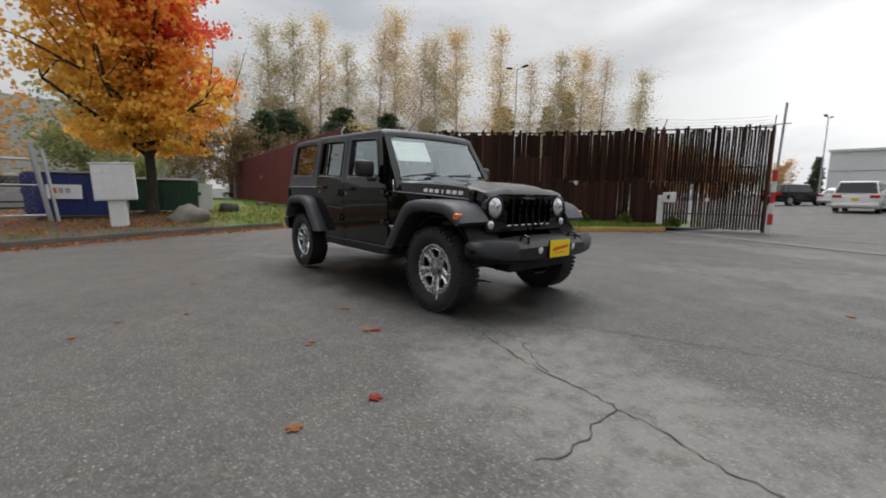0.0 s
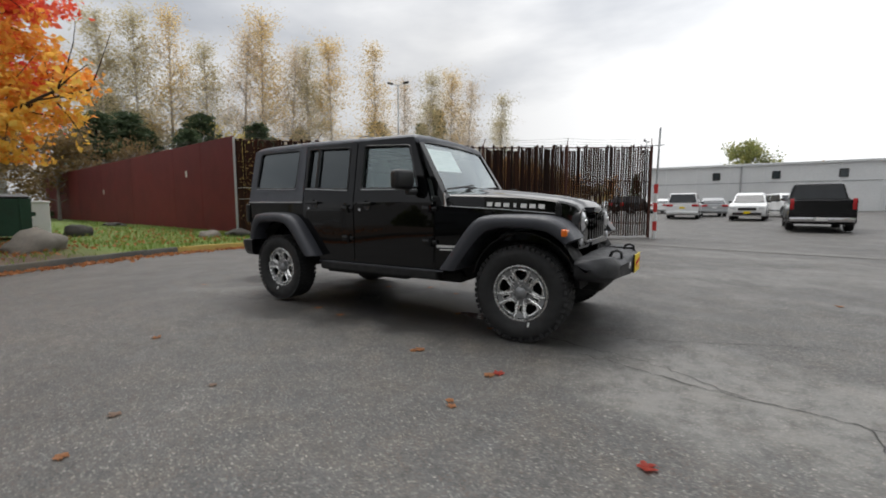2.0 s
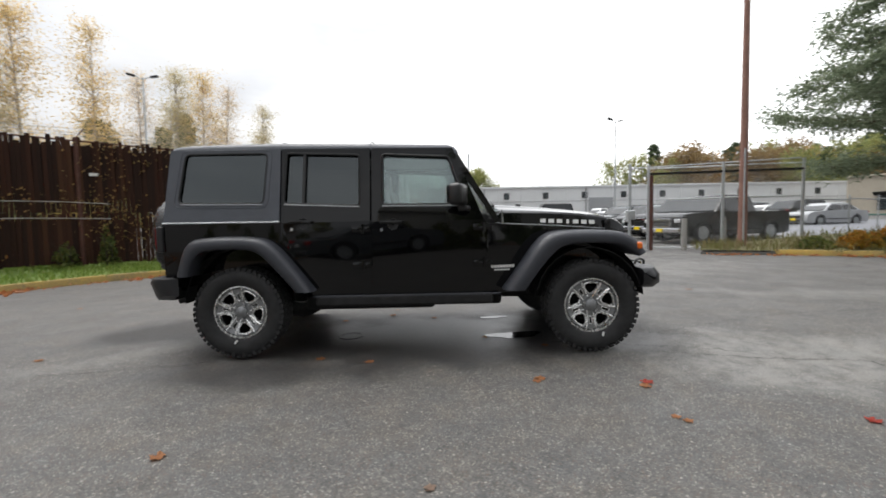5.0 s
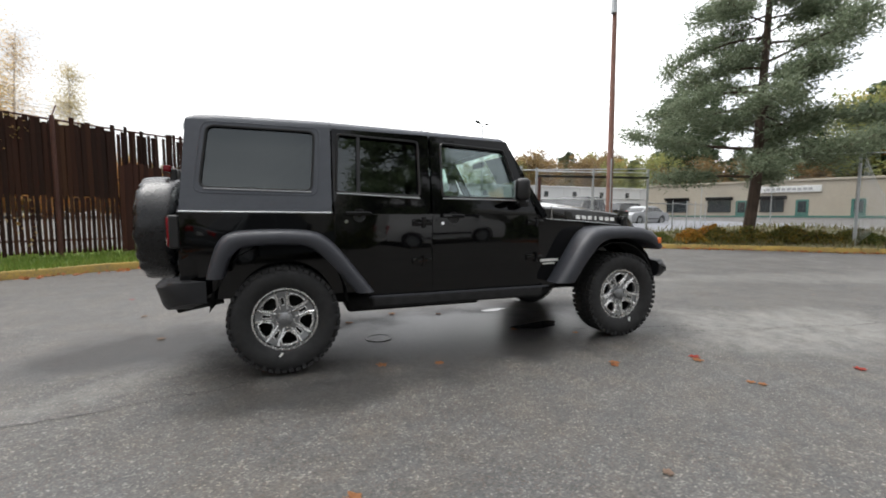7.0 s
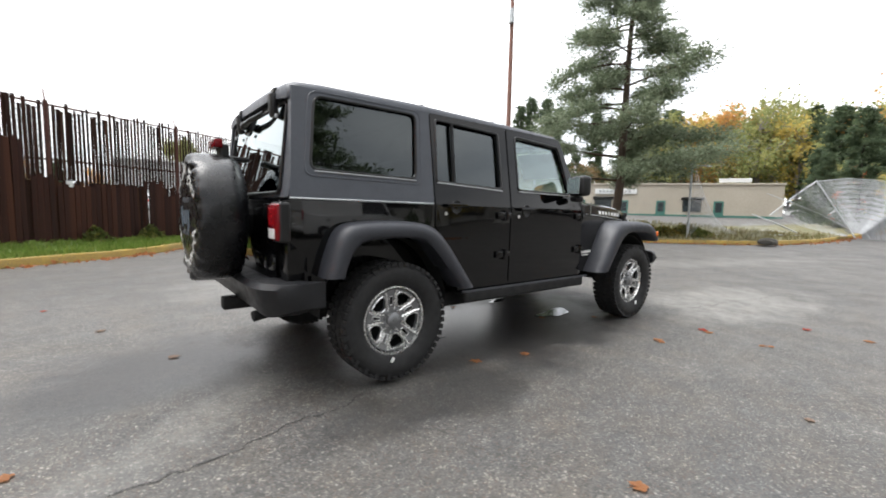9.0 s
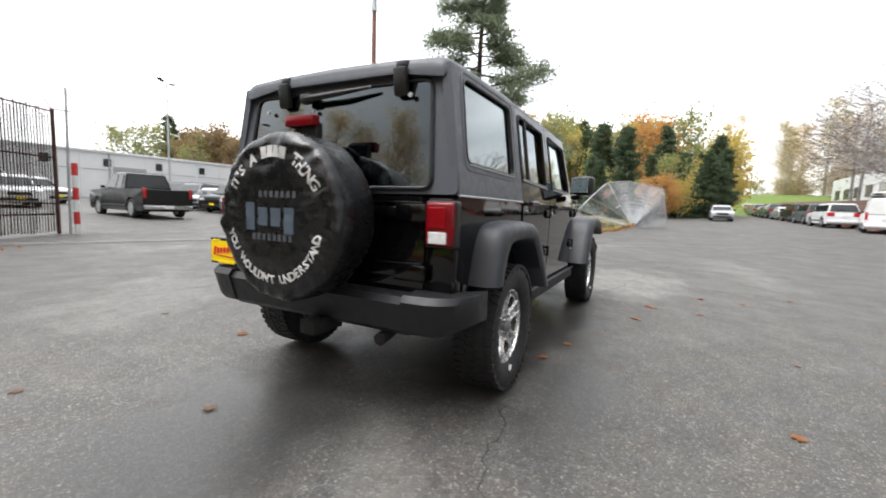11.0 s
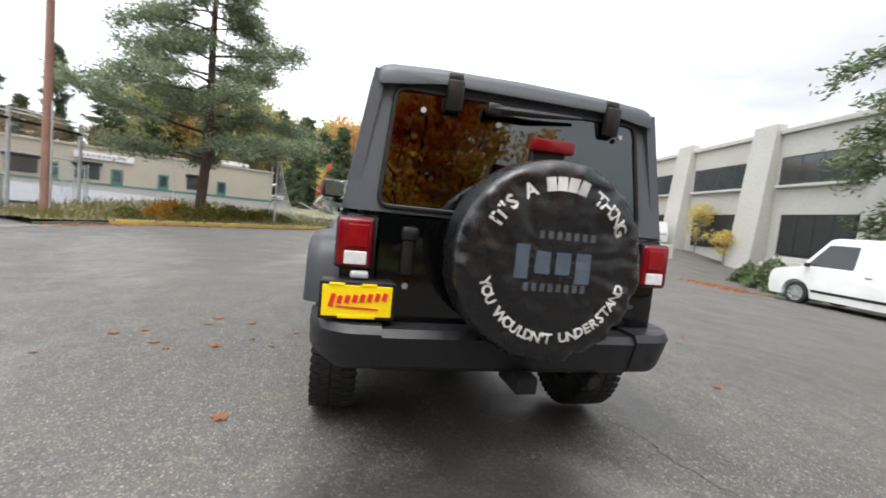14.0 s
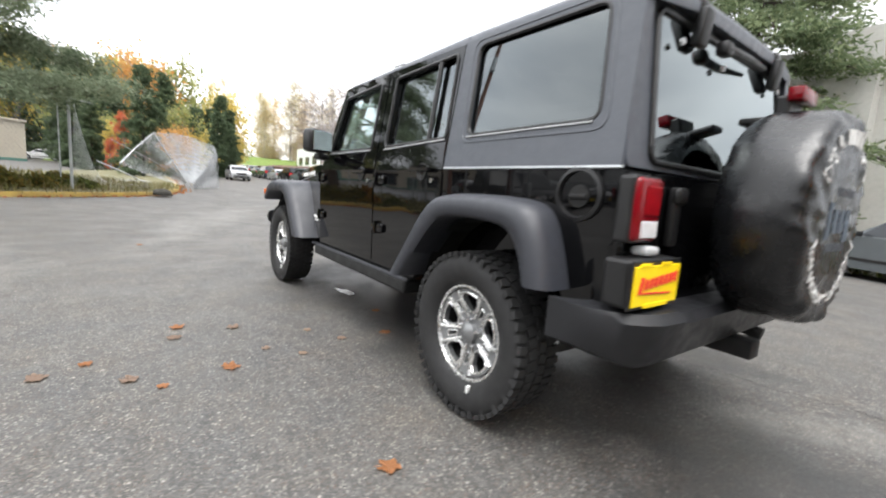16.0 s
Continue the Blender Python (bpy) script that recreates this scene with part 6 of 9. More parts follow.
LEAVES = [leaf_mesh(1, "leaf_litter"), leaf_mesh(2, "leaf_litter"), leaf_mesh(3, "leaf_red"), leaf_mesh(4, "leaf_pale")]
WORDS = ("curled orange-brown", "curled orange-brown", "bright red", "pale tan")
known = [(0.87, -1.47, 0), (1.56, -1.60, 1), (1.56, -2.08, 0), (2.54, -2.13, 2), (2.54, -2.57, 0), (0.30, -3.37, 0), (0.06, -3.08, 3), (-0.37, -1.0, 0), (0.90, -1.43, 1), (1.60, -1.54, 2), (1.52, -2.03, 1), (1.13, -0.66, 0),
         (0.63, -0.37, 1), (-3.40, 2.55, 2), (-2.95, 1.43, 3), (-2.53, 0.39, 3), (-3.22, -0.78, 0), (-1.19, -2.31, 1), (0.15, -2.60, 3), (-0.79, -0.90, 0), (-0.59, 1.96, 1), (-0.45, 2.09, 3), (-0.48, 1.66, 1), (-0.31, 1.43, 3),
         (-0.10, 1.11, 3), (-0.34, 0.96, 3), (0.28, 1.84, 0), (0.08, 1.87, 3), (0.13, 0.47, 0), (-0.36, 0.65, 0), (-0.87, 0.40, 1), (-0.48, 1.26, 3), (0.15, 1.53, 3), (-0.72, 2.68, 3), (-0.51, 1.65, 1), (-1.63, 2.42, 3),
         (-1.64, 1.32, 0), (-0.26, 2.44, 3), (-0.16, 2.27, 1), (-0.22, 2.46, 3), (4.0, 2.0, 0), (3.2, -3.2, 1), (-4.8, 1.5, 0), (5.5, -0.2, 3)]
for x, y, k in known:
    o = new("fallen_leaf", LEAVES[k])
    s = rr.uniform(0.40, 0.68)
    o.matrix_basis = pose(x, y, lie(x, y) + 0.002, 0, 0, rr.uniform(0, 360)) @ Matrix.Diagonal((s, s, s, 1))
    tagged(o, f"{WORDS[k]} fallen leaf lying on asphalt", "leaf", "fallen leaves")
# drifts of leaves along the kerbs and on the verges
rng = np.random.default_rng(17)
pts, nrm = [], []
for line, h, n, side in ((KA, lie, 1500, -0.18), (KB[:40], lie, 700, -0.15)):
    for i in range(n):
        k = int(rng.uniform(0, len(line) - 1) if side > -0.16 or i % 3 == 0 else rng.uniform(0.10, 0.62) * (len(line) - 1))
        a, c = Vector(line[k]), Vector(line[k + 1])
        q = a.lerp(c, rng.uniform(0, 1))
        d = (c - a).normalized()
        w = side * abs(rng.normal()) * 1.1
        q = q + Vector((-d.y, d.x)) * w
        pts.append((q.x, q.y, h(q.x, q.y) + 0.015 + 0.02 * rng.uniform()))
for i in range(2600):
    t = rng.uniform(0.12, 0.62) if i % 3 else rng.uniform(0.22, 0.46)
    i0 = int(t * (len(front) - 1))
    a, c = front[i0], back[i0]
    s = 0.03 + 0.3 * rng.uniform() ** 1.5
    x, y = a[0] + (c[0] - a[0]) * s + rng.normal(0, 0.2), a[1] + (c[1] - a[1]) * s + rng.normal(0, 0.2)
    pts.append((x, y, verge_west(x, y) + 0.02 + 0.03 * rng.uniform()))
for i in range(420):
    x, y = 7.6 + rng.normal(0, 0.6), -11.7 + rng.normal(0, 0.35)
    pts.append((x, y, lie(x, y) + 0.012 + 0.01 * rng.uniform()))
me = cloud_mesh("leaf_litter", pts, 0.075, rng, M["leaf_litter"], np.tile([1.0, 0.0, 0.0], (len(pts), 1)) + rng.normal(size=(len(pts), 3)) * np.array([1, 1, 0.15]), 1.2, 0.1)
tagged(new("leaf_litter", me), "drifts of brown and orange leaves along the kerb", "leaves", kind="stuff")


# ---- parked vehicles ----
M["car_glass"] = simple("car_window", (0.016, 0.019, 0.022), 0.07, scale=3, var=0.2, coat=0.15, spec=0.4)
M["tail_red"] = simple("tail_lamp_red", (0.45, 0.012, 0.015), 0.2, scale=12, coat=0.5)
PAINT = {"white": car_paint("white_car_paint", (0.74, 0.75, 0.75)), "black": car_paint("black_car_paint", (0.008, 0.008, 0.009)), "grey": car_paint("grey_car_paint", (0.09, 0.10, 0.105)),
         "silver": car_paint("silver_car_paint", (0.38, 0.39, 0.40)), "sage": car_paint("sage_car_paint", (0.13, 0.155, 0.15)), "red": car_paint("red_car_paint", (0.25, 0.02, 0.02)), "navy": car_paint("navy_car_paint", (0.02, 0.03, 0.06))}


def road_wheel():
    w = bmesh.new()
    lathe(w, [(0.0, -0.105), (0.05, -0.104), (0.06, -0.085), (0.065, -0.04), (0.195, -0.035), (0.205, -0.09), (0.22, -0.095), (0.222, -0.06), (0.222, 0.09), (0.0, 0.09)], (0, 0, 0), (0, 1, 0), 24)
    turn = lambda u, v, a: (u * math.cos(a) - v * math.sin(a), u * math.sin(a) + v * math.cos(a))
    gaps = [[turn(*q, 2 * math.pi * k / 7) for q in ((0.085, -0.012), (0.185, -0.050), (0.195, 0.0), (0.185, 0.050), (0.085, 0.012))] for k in range(7)]
    plate(w, [turn(0.207, 0, 2 * math.pi * k / 28) for k in range(28)], gaps, lambda u, v, d: (u, -0.098 + d, v), 0.02)
    rim = part("wheel", w, M["steel"], None, smooth=35)
    w = bmesh.new()
    lathe(w, [(0.215, 0.10), (0.215, -0.09), (0.235, -0.108), (0.285, -0.112), (0.318, -0.095), (0.327, -0.06), (0.328, 0.06), (0.315, 0.10), (0.28, 0.112), (0.215, 0.10)], (0, 0, 0), (0, 1, 0), 30)
    tyre = part("tyre", w, M["rubber"], rim, smooth=50)
    return rim, tyre


RIM, TYRE = road_wheel()

# length, width, height, bonnet height, belt height, windscreen foot, roof front, roof rear, rear foot, wheelbase, wheel scale (x from the middle, forward +)
SHAPES = {
    "sedan": (4.6, 1.80, 1.45, 0.92, 0.95, 1.05, 0.35, -1.05, -1.75, 2.7, 1.0),
    "suv": (4.7, 1.88, 1.72, 1.05, 1.08, 1.05, 0.45, -2.0, -2.28, 2.8, 1.12),
    "small_suv": (4.2, 1.80, 1.68, 1.05, 1.06, 0.95, 0.45, -1.85, -2.05, 2.57, 1.08),
    "minivan": (5.1, 2.0, 1.76, 0.98, 1.05, 1.45, 0.55, -2.2, -2.48, 3.08, 1.05),
    "van": (4.6, 1.80, 1.98, 1.05, 1.10, 1.45, 0.85, -2.22, -2.28, 2.9, 1.0),
    "pickup": (5.8, 2.03, 1.94, 1.22, 1.22, 1.15, 0.55, -0.85, -1.05, 3.6, 1.2),
    "small_pickup": (5.2, 1.78, 1.70, 1.0, 1.02, 0.95, 0.45, -0.75, -0.95, 3.2, 1.05),
}


def vehicle(kind, paint, x, y, turn, label, category="car", dealer=None, cap=False, chrome=False, z=None, roof_rack=False, group="parked vehicles"):
    """A parked vehicle, its nose towards turn degrees from +x."""
    L, W, H, zh, zb, ws, rf, rb, rg, wb, wk = SHAPES[kind]
    P = PAINT[paint]
    truck = "pickup" in kind
    m = pose(x, y, lie(x, y) if z is None else z, 0, 0, turn)
    v = thing({"van": "van", "pickup": "pickup_truck", "small_pickup": "pickup_truck", "minivan": "minivan"}.get(kind, "car"), label, category, group, m=m)
    h = W / 2
    r = 0.328 * wk
    g = r * 0.72
    n = L / 2
    # lower body with wheel arches cut into its sides
    def arch(cx):
        return [(cx + 1.22 * r * math.cos(a), r + 1.22 * r * math.sin(a)) for a in [math.pi * k / 8 for k in range(9)]]
    lower = [(n - 0.06, g), (n, g + 0.12), (n, zh * 0.62), (n - 0.06, zh * 0.84), (n - 0.22, zh * 0.93), (ws + 0.02, zb)]
    if truck:
        lower += [(rg, zb), (-n + 0.03, zb), (-n, zb - 0.05), (-n, g + 0.10), (-n + 0.05, g + 0.05)]
    else:
        lower += [(rg - 0.02, zb), (-n + 0.05, zb - 0.02) if kind != "sedan" else (-n + 0.10, zb - 0.03), (-n, zb * 0.75), (-n, g + 0.12), (-n + 0.06, g)]
    bottom = [(-wb / 2 - 1.22 * r, g)] + arch(-wb / 2)[::-1] + [(-wb / 2 + 1.22 * r, g), (wb / 2 - 1.22 * r, g)] + arch(wb / 2)[::-1] + [(wb / 2 + 1.22 * r, g)]
    bm = bmesh.new()
    prof = lower + bottom
    side = lambda s: lambda u, w, d: (u, s * (h - 0.05 * ((w - 0.75) / 0.6) ** 2 - 0.10 * max(0, abs(u) / n - 0.72) ** 1.5 * 4 * 0.5 - d), w)
    for s in (-1, 1):
        plate_loop = rounded(prof, 0.03, 2)
        plate(bm, plate_loop, [], side(s), 0.18)
    body = part("body", bm, P, v, smooth=40)
    bm = bmesh.new()
    top = [(n - 0.02, g + 0.1), (n - 0.005, zh * 0.6), (n - 0.07, zh * 0.84), (n - 0.24, zh * 0.935), (ws, zb + 0.01)]
    k = h - 0.13
    cuts = top + ([(rg, zb + 0.005), (rg - 0.01, zb - 0.45), (-n + 0.07, zb - 0.45), (-n + 0.06, zb - 0.02), (-n + 0.01, zb - 0.03), (-n + 0.01, g + 0.1)] if truck and not cap else
                  [(rg, zb), (-n + 0.06, zb - 0.03), (-n + 0.005, zb * 0.75), (-n + 0.005, g + 0.1)])
    rings(bm, [[(a, -k + 0.03, c) for a, c in cuts + [(-n + 0.1, g), (n - 0.1, g)]], [(a, k - 0.03, c) for a, c in cuts + [(-n + 0.1, g), (n - 0.1, g)]]])
    part("bonnet_and_floor", bm, P, v, smooth=40)
    # cabin
    tin = 0.12 * H / 1.7 + 0.03
    st = [(ws, zb, h - 0.07, zb), (rf, H - 0.03, h - 0.07, H), (rb, H - 0.03, h - 0.07, H), (rg, zb, h - 0.07, zb)]
    bm = bmesh.new()
    loops = []
    for xx, zt, hw in ((ws, zb + 0.01, h - 0.07), (rf, H - 0.05, h - 0.07 - tin), (rf - 0.12, H - 0.01, h - 0.09 - tin), ((rf + rb) / 2, H, h - 0.09 - tin), (rb + 0.1, H - 0.015, h - 0.09 - tin), (rb, H - 0.06, h - 0.07 - tin), (rg, zb + 0.01, h - 0.08)):
        loops.append([(xx, -(h - 0.07), zb - 0.02), (xx, -hw, zt - 0.03), (xx, -hw + 0.08, zt), (xx, hw - 0.08, zt), (xx, hw, zt - 0.03), (xx, h - 0.07, zb - 0.02)])
    rings(bm, loops)
    cab = part("cabin", bm, P, v, smooth=35)
    zt = H - 0.13
    f = (zt - zb) / (H - zb)
    def slope(w):
        return h - 0.07 - tin * (w - zb + 0.02) / (H - 0.06 - zb + 0.02)
    wins = []
    xa, xb = ws + (rf - ws) * f - 0.05, rb + (rg - rb) * (1 - f)
    if kind == "van":
        wins = [[(ws - 0.16, zb + 0.05), (0.10, zb + 0.05), (0.10, zt - 0.08), (rf - 0.02, zt - 0.08)]]
    else:
        mid = (ws + rg) / 2 if not truck else -0.15
        wins = [[(ws - 0.22, zb + 0.04), (mid + 0.04, zb + 0.04), (mid + 0.04, zt), (xa - 0.06, zt)]]
        if kind in ("suv", "minivan", "small_suv"):
            q = rg + (mid - rg) * 0.42
            wins += [[(mid - 0.04, zb + 0.04), (q + 0.03, zb + 0.04), (q + 0.03, zt), (mid - 0.04, zt)], [(q - 0.05, zb + 0.05), (rg + 0.22, zb + 0.05), (xb + 0.10, zt), (q - 0.05, zt)]]
        else:
            wins += [[(mid - 0.04, zb + 0.04), (rg + 0.28, zb + 0.04), (xb + 0.16, zt), (mid - 0.04, zt)]]
    for s in (-1, 1):
        for w in wins:
            bm = bmesh.new()
            plate(bm, rounded(w, 0.04, 2), [], lambda u, q, d: (u, s * (slope(q) + 0.012 - d), q), 0.02)
            part("side_window", bm, M["car_glass"], cab)
    for a, c, nm in (((ws, zb + 0.05), (rf, H - 0.08), "windscreen"), ((rg, zb + 0.05), (rb, H - 0.10), "rear_window")):
        sx = 1 if nm == "windscreen" else -1
        if kind == "van" and sx < 0:
            continue
        bm = bmesh.new()
        hb, ht = h - 0.17, h - 0.14 - tin
        d = 0.02 * sx
        vs = [bm.verts.new(q) for q in ((a[0] + d, -hb, a[1]), (a[0] + d, hb, a[1]), (c[0] + d, ht, c[1]), (c[0] + d, -ht, c[1]))]
        bm.faces.new(vs)
        ex = bmesh.ops.extrude_face_region(bm, geom=list(bm.faces))
        for e in ex["geom"]:
            if isinstance(e, bmesh.types.BMVert):
                e.co.x -= 0.04 * sx
        part(nm, bm, M["car_glass"], cab)
    # wheels
    for sx in (-1, 1):
        for s in (-1, 1):
            mm = pose(sx * wb / 2, s * (h - 0.13), r, 0, 0, 0 if s < 0 else 180) @ Matrix.Diagonal((wk, wk, wk, 1))
            w = share("wheel", RIM, v, mm)
            share("tyre", TYRE, w, Matrix())
    # face and tail
    bm = bmesh.new()
    gh = 0.34 if truck else 0.16
    box(bm, (n + 0.002, 0, zh * 0.66), (0.05, W * (0.5 if truck else 0.48), gh), 0.015)
    gr = part("grille", bm, M["chrome"] if chrome else M["trim"], v)
    if chrome:
        for q in (-0.10, 0.02):
            bm = bmesh.new()
            box(bm, (n + 0.022, 0, zh * 0.66 + q), (0.02, W * 0.42, 0.085), 0.008)
            part("grille_opening", bm, M["under"], gr)
        bm = bmesh.new()
        box(bm, (n + 0.03, 0, g + 0.22), (0.14, W * 0.96, 0.2), 0.05)
        part("front_bumper", bm, M["chrome"], v)
    else:
        bm = bmesh.new()
        box(bm, (n - 0.005, 0, g + 0.14), (0.06, W * 0.75, 0.14), 0.02)
        part("lower_intake", bm, M["trim"], v)
    for s in (-1, 1):
        bm = bmesh.new()
        box(bm, (n - 0.045, s * (h - 0.24), zh * 0.72), (0.10, 0.30, 0.15), 0.03)
        part("headlight", bm, M["white_lens"], v, smooth=40)
        bm = bmesh.new()
        tall = 0.42 if kind in ("van", "pickup", "small_pickup") else (0.16 if kind in ("minivan", "sedan") else 0.28)
        box(bm, (-n + 0.03, s * (h - (0.13 if tall > 0.3 else 0.24)), zb * 0.86), (0.09, 0.12 if tall > 0.3 else 0.40, tall), 0.02)
        part("tail_lamp", bm, M["tail_red"], v, smooth=40)
        bm = bmesh.new()
        box(bm, (ws - 0.30, s * (h + 0.07), zb + 0.07), (0.09, 0.17, 0.12), 0.03)
        part("side_mirror", bm, M["trim"] if paint != "black" else P, v, smooth=40)
        for u in ((ws + rg) / 2 + 0.12, (ws + rg) / 2 - 0.95):
            if u < rg + 0.2 and truck:
                continue
            bm = bmesh.new()
            box(bm, (u, s * (h - 0.02), zb - 0.10), (0.16, 0.03, 0.03), 0.01)
            part("door_handle", bm, M["trim"], v)
        bm = bmesh.new()
        box(bm, (0.0, s * (h - 0.012), g + 0.22), (wb - 2.6 * r, 0.03, 0.07), 0.01)
        part("side_moulding", bm, M["trim"], v)
    bm = bmesh.new()
    box(bm, (-n - 0.01, 0, g + 0.18), (0.12, W * 0.93, 0.18), 0.04)
    part("rear_bumper", bm, M["chrome"] if truck else P, v, smooth=40)
    bm = bmesh.new()
    box(bm, (-n - 0.012, 0, zb * 0.72 if not truck else g + 0.2), (0.02, 0.32, 0.12), 0.005)
    if truck:
        bmesh.ops.translate(bm, verts=bm.verts, vec=(-0.065, 0, 0))
    part("rear_plate", bm, M["yellow_plate"] if dealer else M["paper"], v)
    if dealer:
        bm = bmesh.new()
        box(bm, (n + (0.11 if chrome else 0.03), 0, g + 0.22), (0.02, 0.32, 0.14), 0.005)
        part("front_plate", bm, M["yellow_plate"], v, "yellow dealer plate")
    if truck:
        bm = bmesh.new()
        if cap:
            zc = H - 0.04
            rings(bm, [[(a, -w, c) for a, c, w in ((rg - 0.02, zb, h - 0.06), (rg - 0.02, zc, h - 0.16), (-n + 0.12, zc, h - 0.16), (-n + 0.02, zb, h - 0.06))],
                       [(a, w, c) for a, c, w in ((rg - 0.02, zb, h - 0.06), (rg - 0.02, zc, h - 0.16), (-n + 0.12, zc, h - 0.16), (-n + 0.02, zb, h - 0.06))]])
            part("canopy", bm, P, v)
        else:
            box(bm, (-n + 0.03, 0, zb - 0.28), (0.07, W - 0.30, 0.52), 0.02)
            part("tailgate", bm, P, v)
        if cap:
            for s in (-1, 1):
                bm = bmesh.new()
                box(bm, (0, s * (h - 0.005), zb - 0.22), (L * 0.92, 0.02, 0.05), 0.005)
                part("stripe", bm, simple("green_stripe", (0.02, 0.06, 0.04), 0.4), v)
    if roof_rack:
        for s in (-1, 1):
            bm = bmesh.new()
            tube(bm, [(rf - 0.2, s * (h - 0.22 - tin + 0.06), H), (rf - 0.3, s * (h - 0.22 - tin + 0.06), H + 0.05), (rb + 0.3, s * (h - 0.22 - tin + 0.06), H + 0.05), (rb + 0.2, s * (h - 0.22 - tin + 0.06), H)], 0.018, 6)
            part("roof_rail", bm, M["trim"], v)
    return v


# beside the cedar
vehicle("van", "white", 4.0, -12.9, -3, "white compact panel van parked by the cedar", "van")
vehicle("sedan", "grey", -2.0, -11.3, -35, "dark grey car parked behind the white van")
# in the yard beyond the gate
vehicle("minivan", "white", 1.7, 31.5, 88, "white minivan seen from behind in the yard", "minivan", True)
vehicle("suv", "white", 5.4, 29.5, -98, "white dealer car facing the gate in the yard", "car", True)
vehicle("suv", "black", -3.2, 42.0, 60, "black car at the back of the yard")
vehicle("sedan", "white", -0.3, 44.0, 75, "white car at the back of the yard")
vehicle("sedan", "silver", 3.4, 36.5, 95, "silver car in the yard")
vehicle("suv", "white", 8.0, 35.0, -70, "white car in the back row", "car", True)
vehicle("sedan", "grey", 6.6, 41.5, 90, "grey car at the back of the yard")
vehicle("pickup", "black", 6.9, 19.9, 84, "black pickup truck seen from behind in the yard", "pickup truck")
vehicle("pickup", "black", 12.1, 13.6, 196, "black pickup truck with a chrome grille behind the gate", "pickup truck", True, chrome=True)
vehicle("pickup", "black", 12.6, 16.6, 196, "black pickup truck with a chrome grille in the dealer row", "pickup truck", True, chrome=True)
for i, (k, c, w) in enumerate((("small_suv", "sage", "sage green"), ("small_suv", "black", "black"), ("sedan", "silver", "silver"), ("suv", "grey", "grey"), ("suv", "black", "black"), ("sedan", "white", "white"), ("sedan", "silver", "silver"), ("suv", "white", "white"), ("sedan", "grey", "grey"))):
    vehicle(k, c, 12.9 + 0.55 * i, 19.4 + 2.75 * i, 198 + (i % 3), f"{w} car in the dealer row, nose to the lane", "car", True, roof_rack=k != "sedan")
for i in range(6):
    c = ("silver", "black", "white", "grey", "navy", "white")[i]
    vehicle("suv" if i % 2 else "sedan", c, 24.5 + 0.4 * i, 22 + 3.0 * i, 190, f"{c} car in the second dealer row", "car", True)
# along the road
vehicle("van", "white", 30.4, -13.1, -15, "white panel van parked at the kerb, tail to the camera", "van")
vehicle("suv", "white", 37.0, -12.6, 0, "white car parked at the kerb behind a van")
vehicle("suv", "sage", 43.0, -12.9, 0, "pale green car parked at the kerb")
for i, c in enumerate(("black", "silver", "navy", "grey", "silver", "red", "white")):
    vehicle("sedan" if i % 2 else "suv", c, 49 + 6.3 * i, -13.2 - 0.2 * i, 0, f"{c} car parked at the kerb along the road")
vehicle("sedan", "silver", 43.0, -6.3, 178, "silver car standing on the road")
vehicle("sedan", "white", 62, -7.6, 178, "white car parked at the far kerb")
vehicle("small_pickup", "white", 21.8, -18.4, 82, "white pickup truck with a canopy and green stripe", "pickup truck", cap=True)
vehicle("van", "white", 39.2, -23.4, 64, "white panel van in the upper car park", "van", z=bank(39.2, -23.4) - 0.02)
for i, c in enumerate(("white", "silver", "white")):
    vehicle("sedan", c, 44.5 + 3.2 * i, -22.0 + 0.3 * i, 110, f"{c} car in the upper car park", z=bank(44.5 + 3.2 * i, -22) - 0.02)
vehicle("suv", "silver", -22.5, -5.3, 95, "silver car in the neighbouring yard")
vehicle("suv", "grey", -26.0, -6.5, 95, "grey car in the neighbouring yard")
vehicle("sedan", "black", -37, 1.5, 10, "black car beyond the grass")
vehicle("sedan", "white", 75.0, 11.8, 95, "white car parked by the beige building")
for o in (TYRE, RIM):
    bpy.data.objects.remove(o)


# ---- buildings ----
M["bld_glass"] = simple("building_window", (0.035, 0.045, 0.05), 0.08, scale=0.6, var=0.4, coat=0.5)
M["bld_dark"] = simple("dark_opening", (0.012, 0.014, 0.014), 0.5, scale=1.0, var=0.4)
M["awning"] = simple("green_awning", (0.05, 0.16, 0.13), 0.6, scale=2.0)


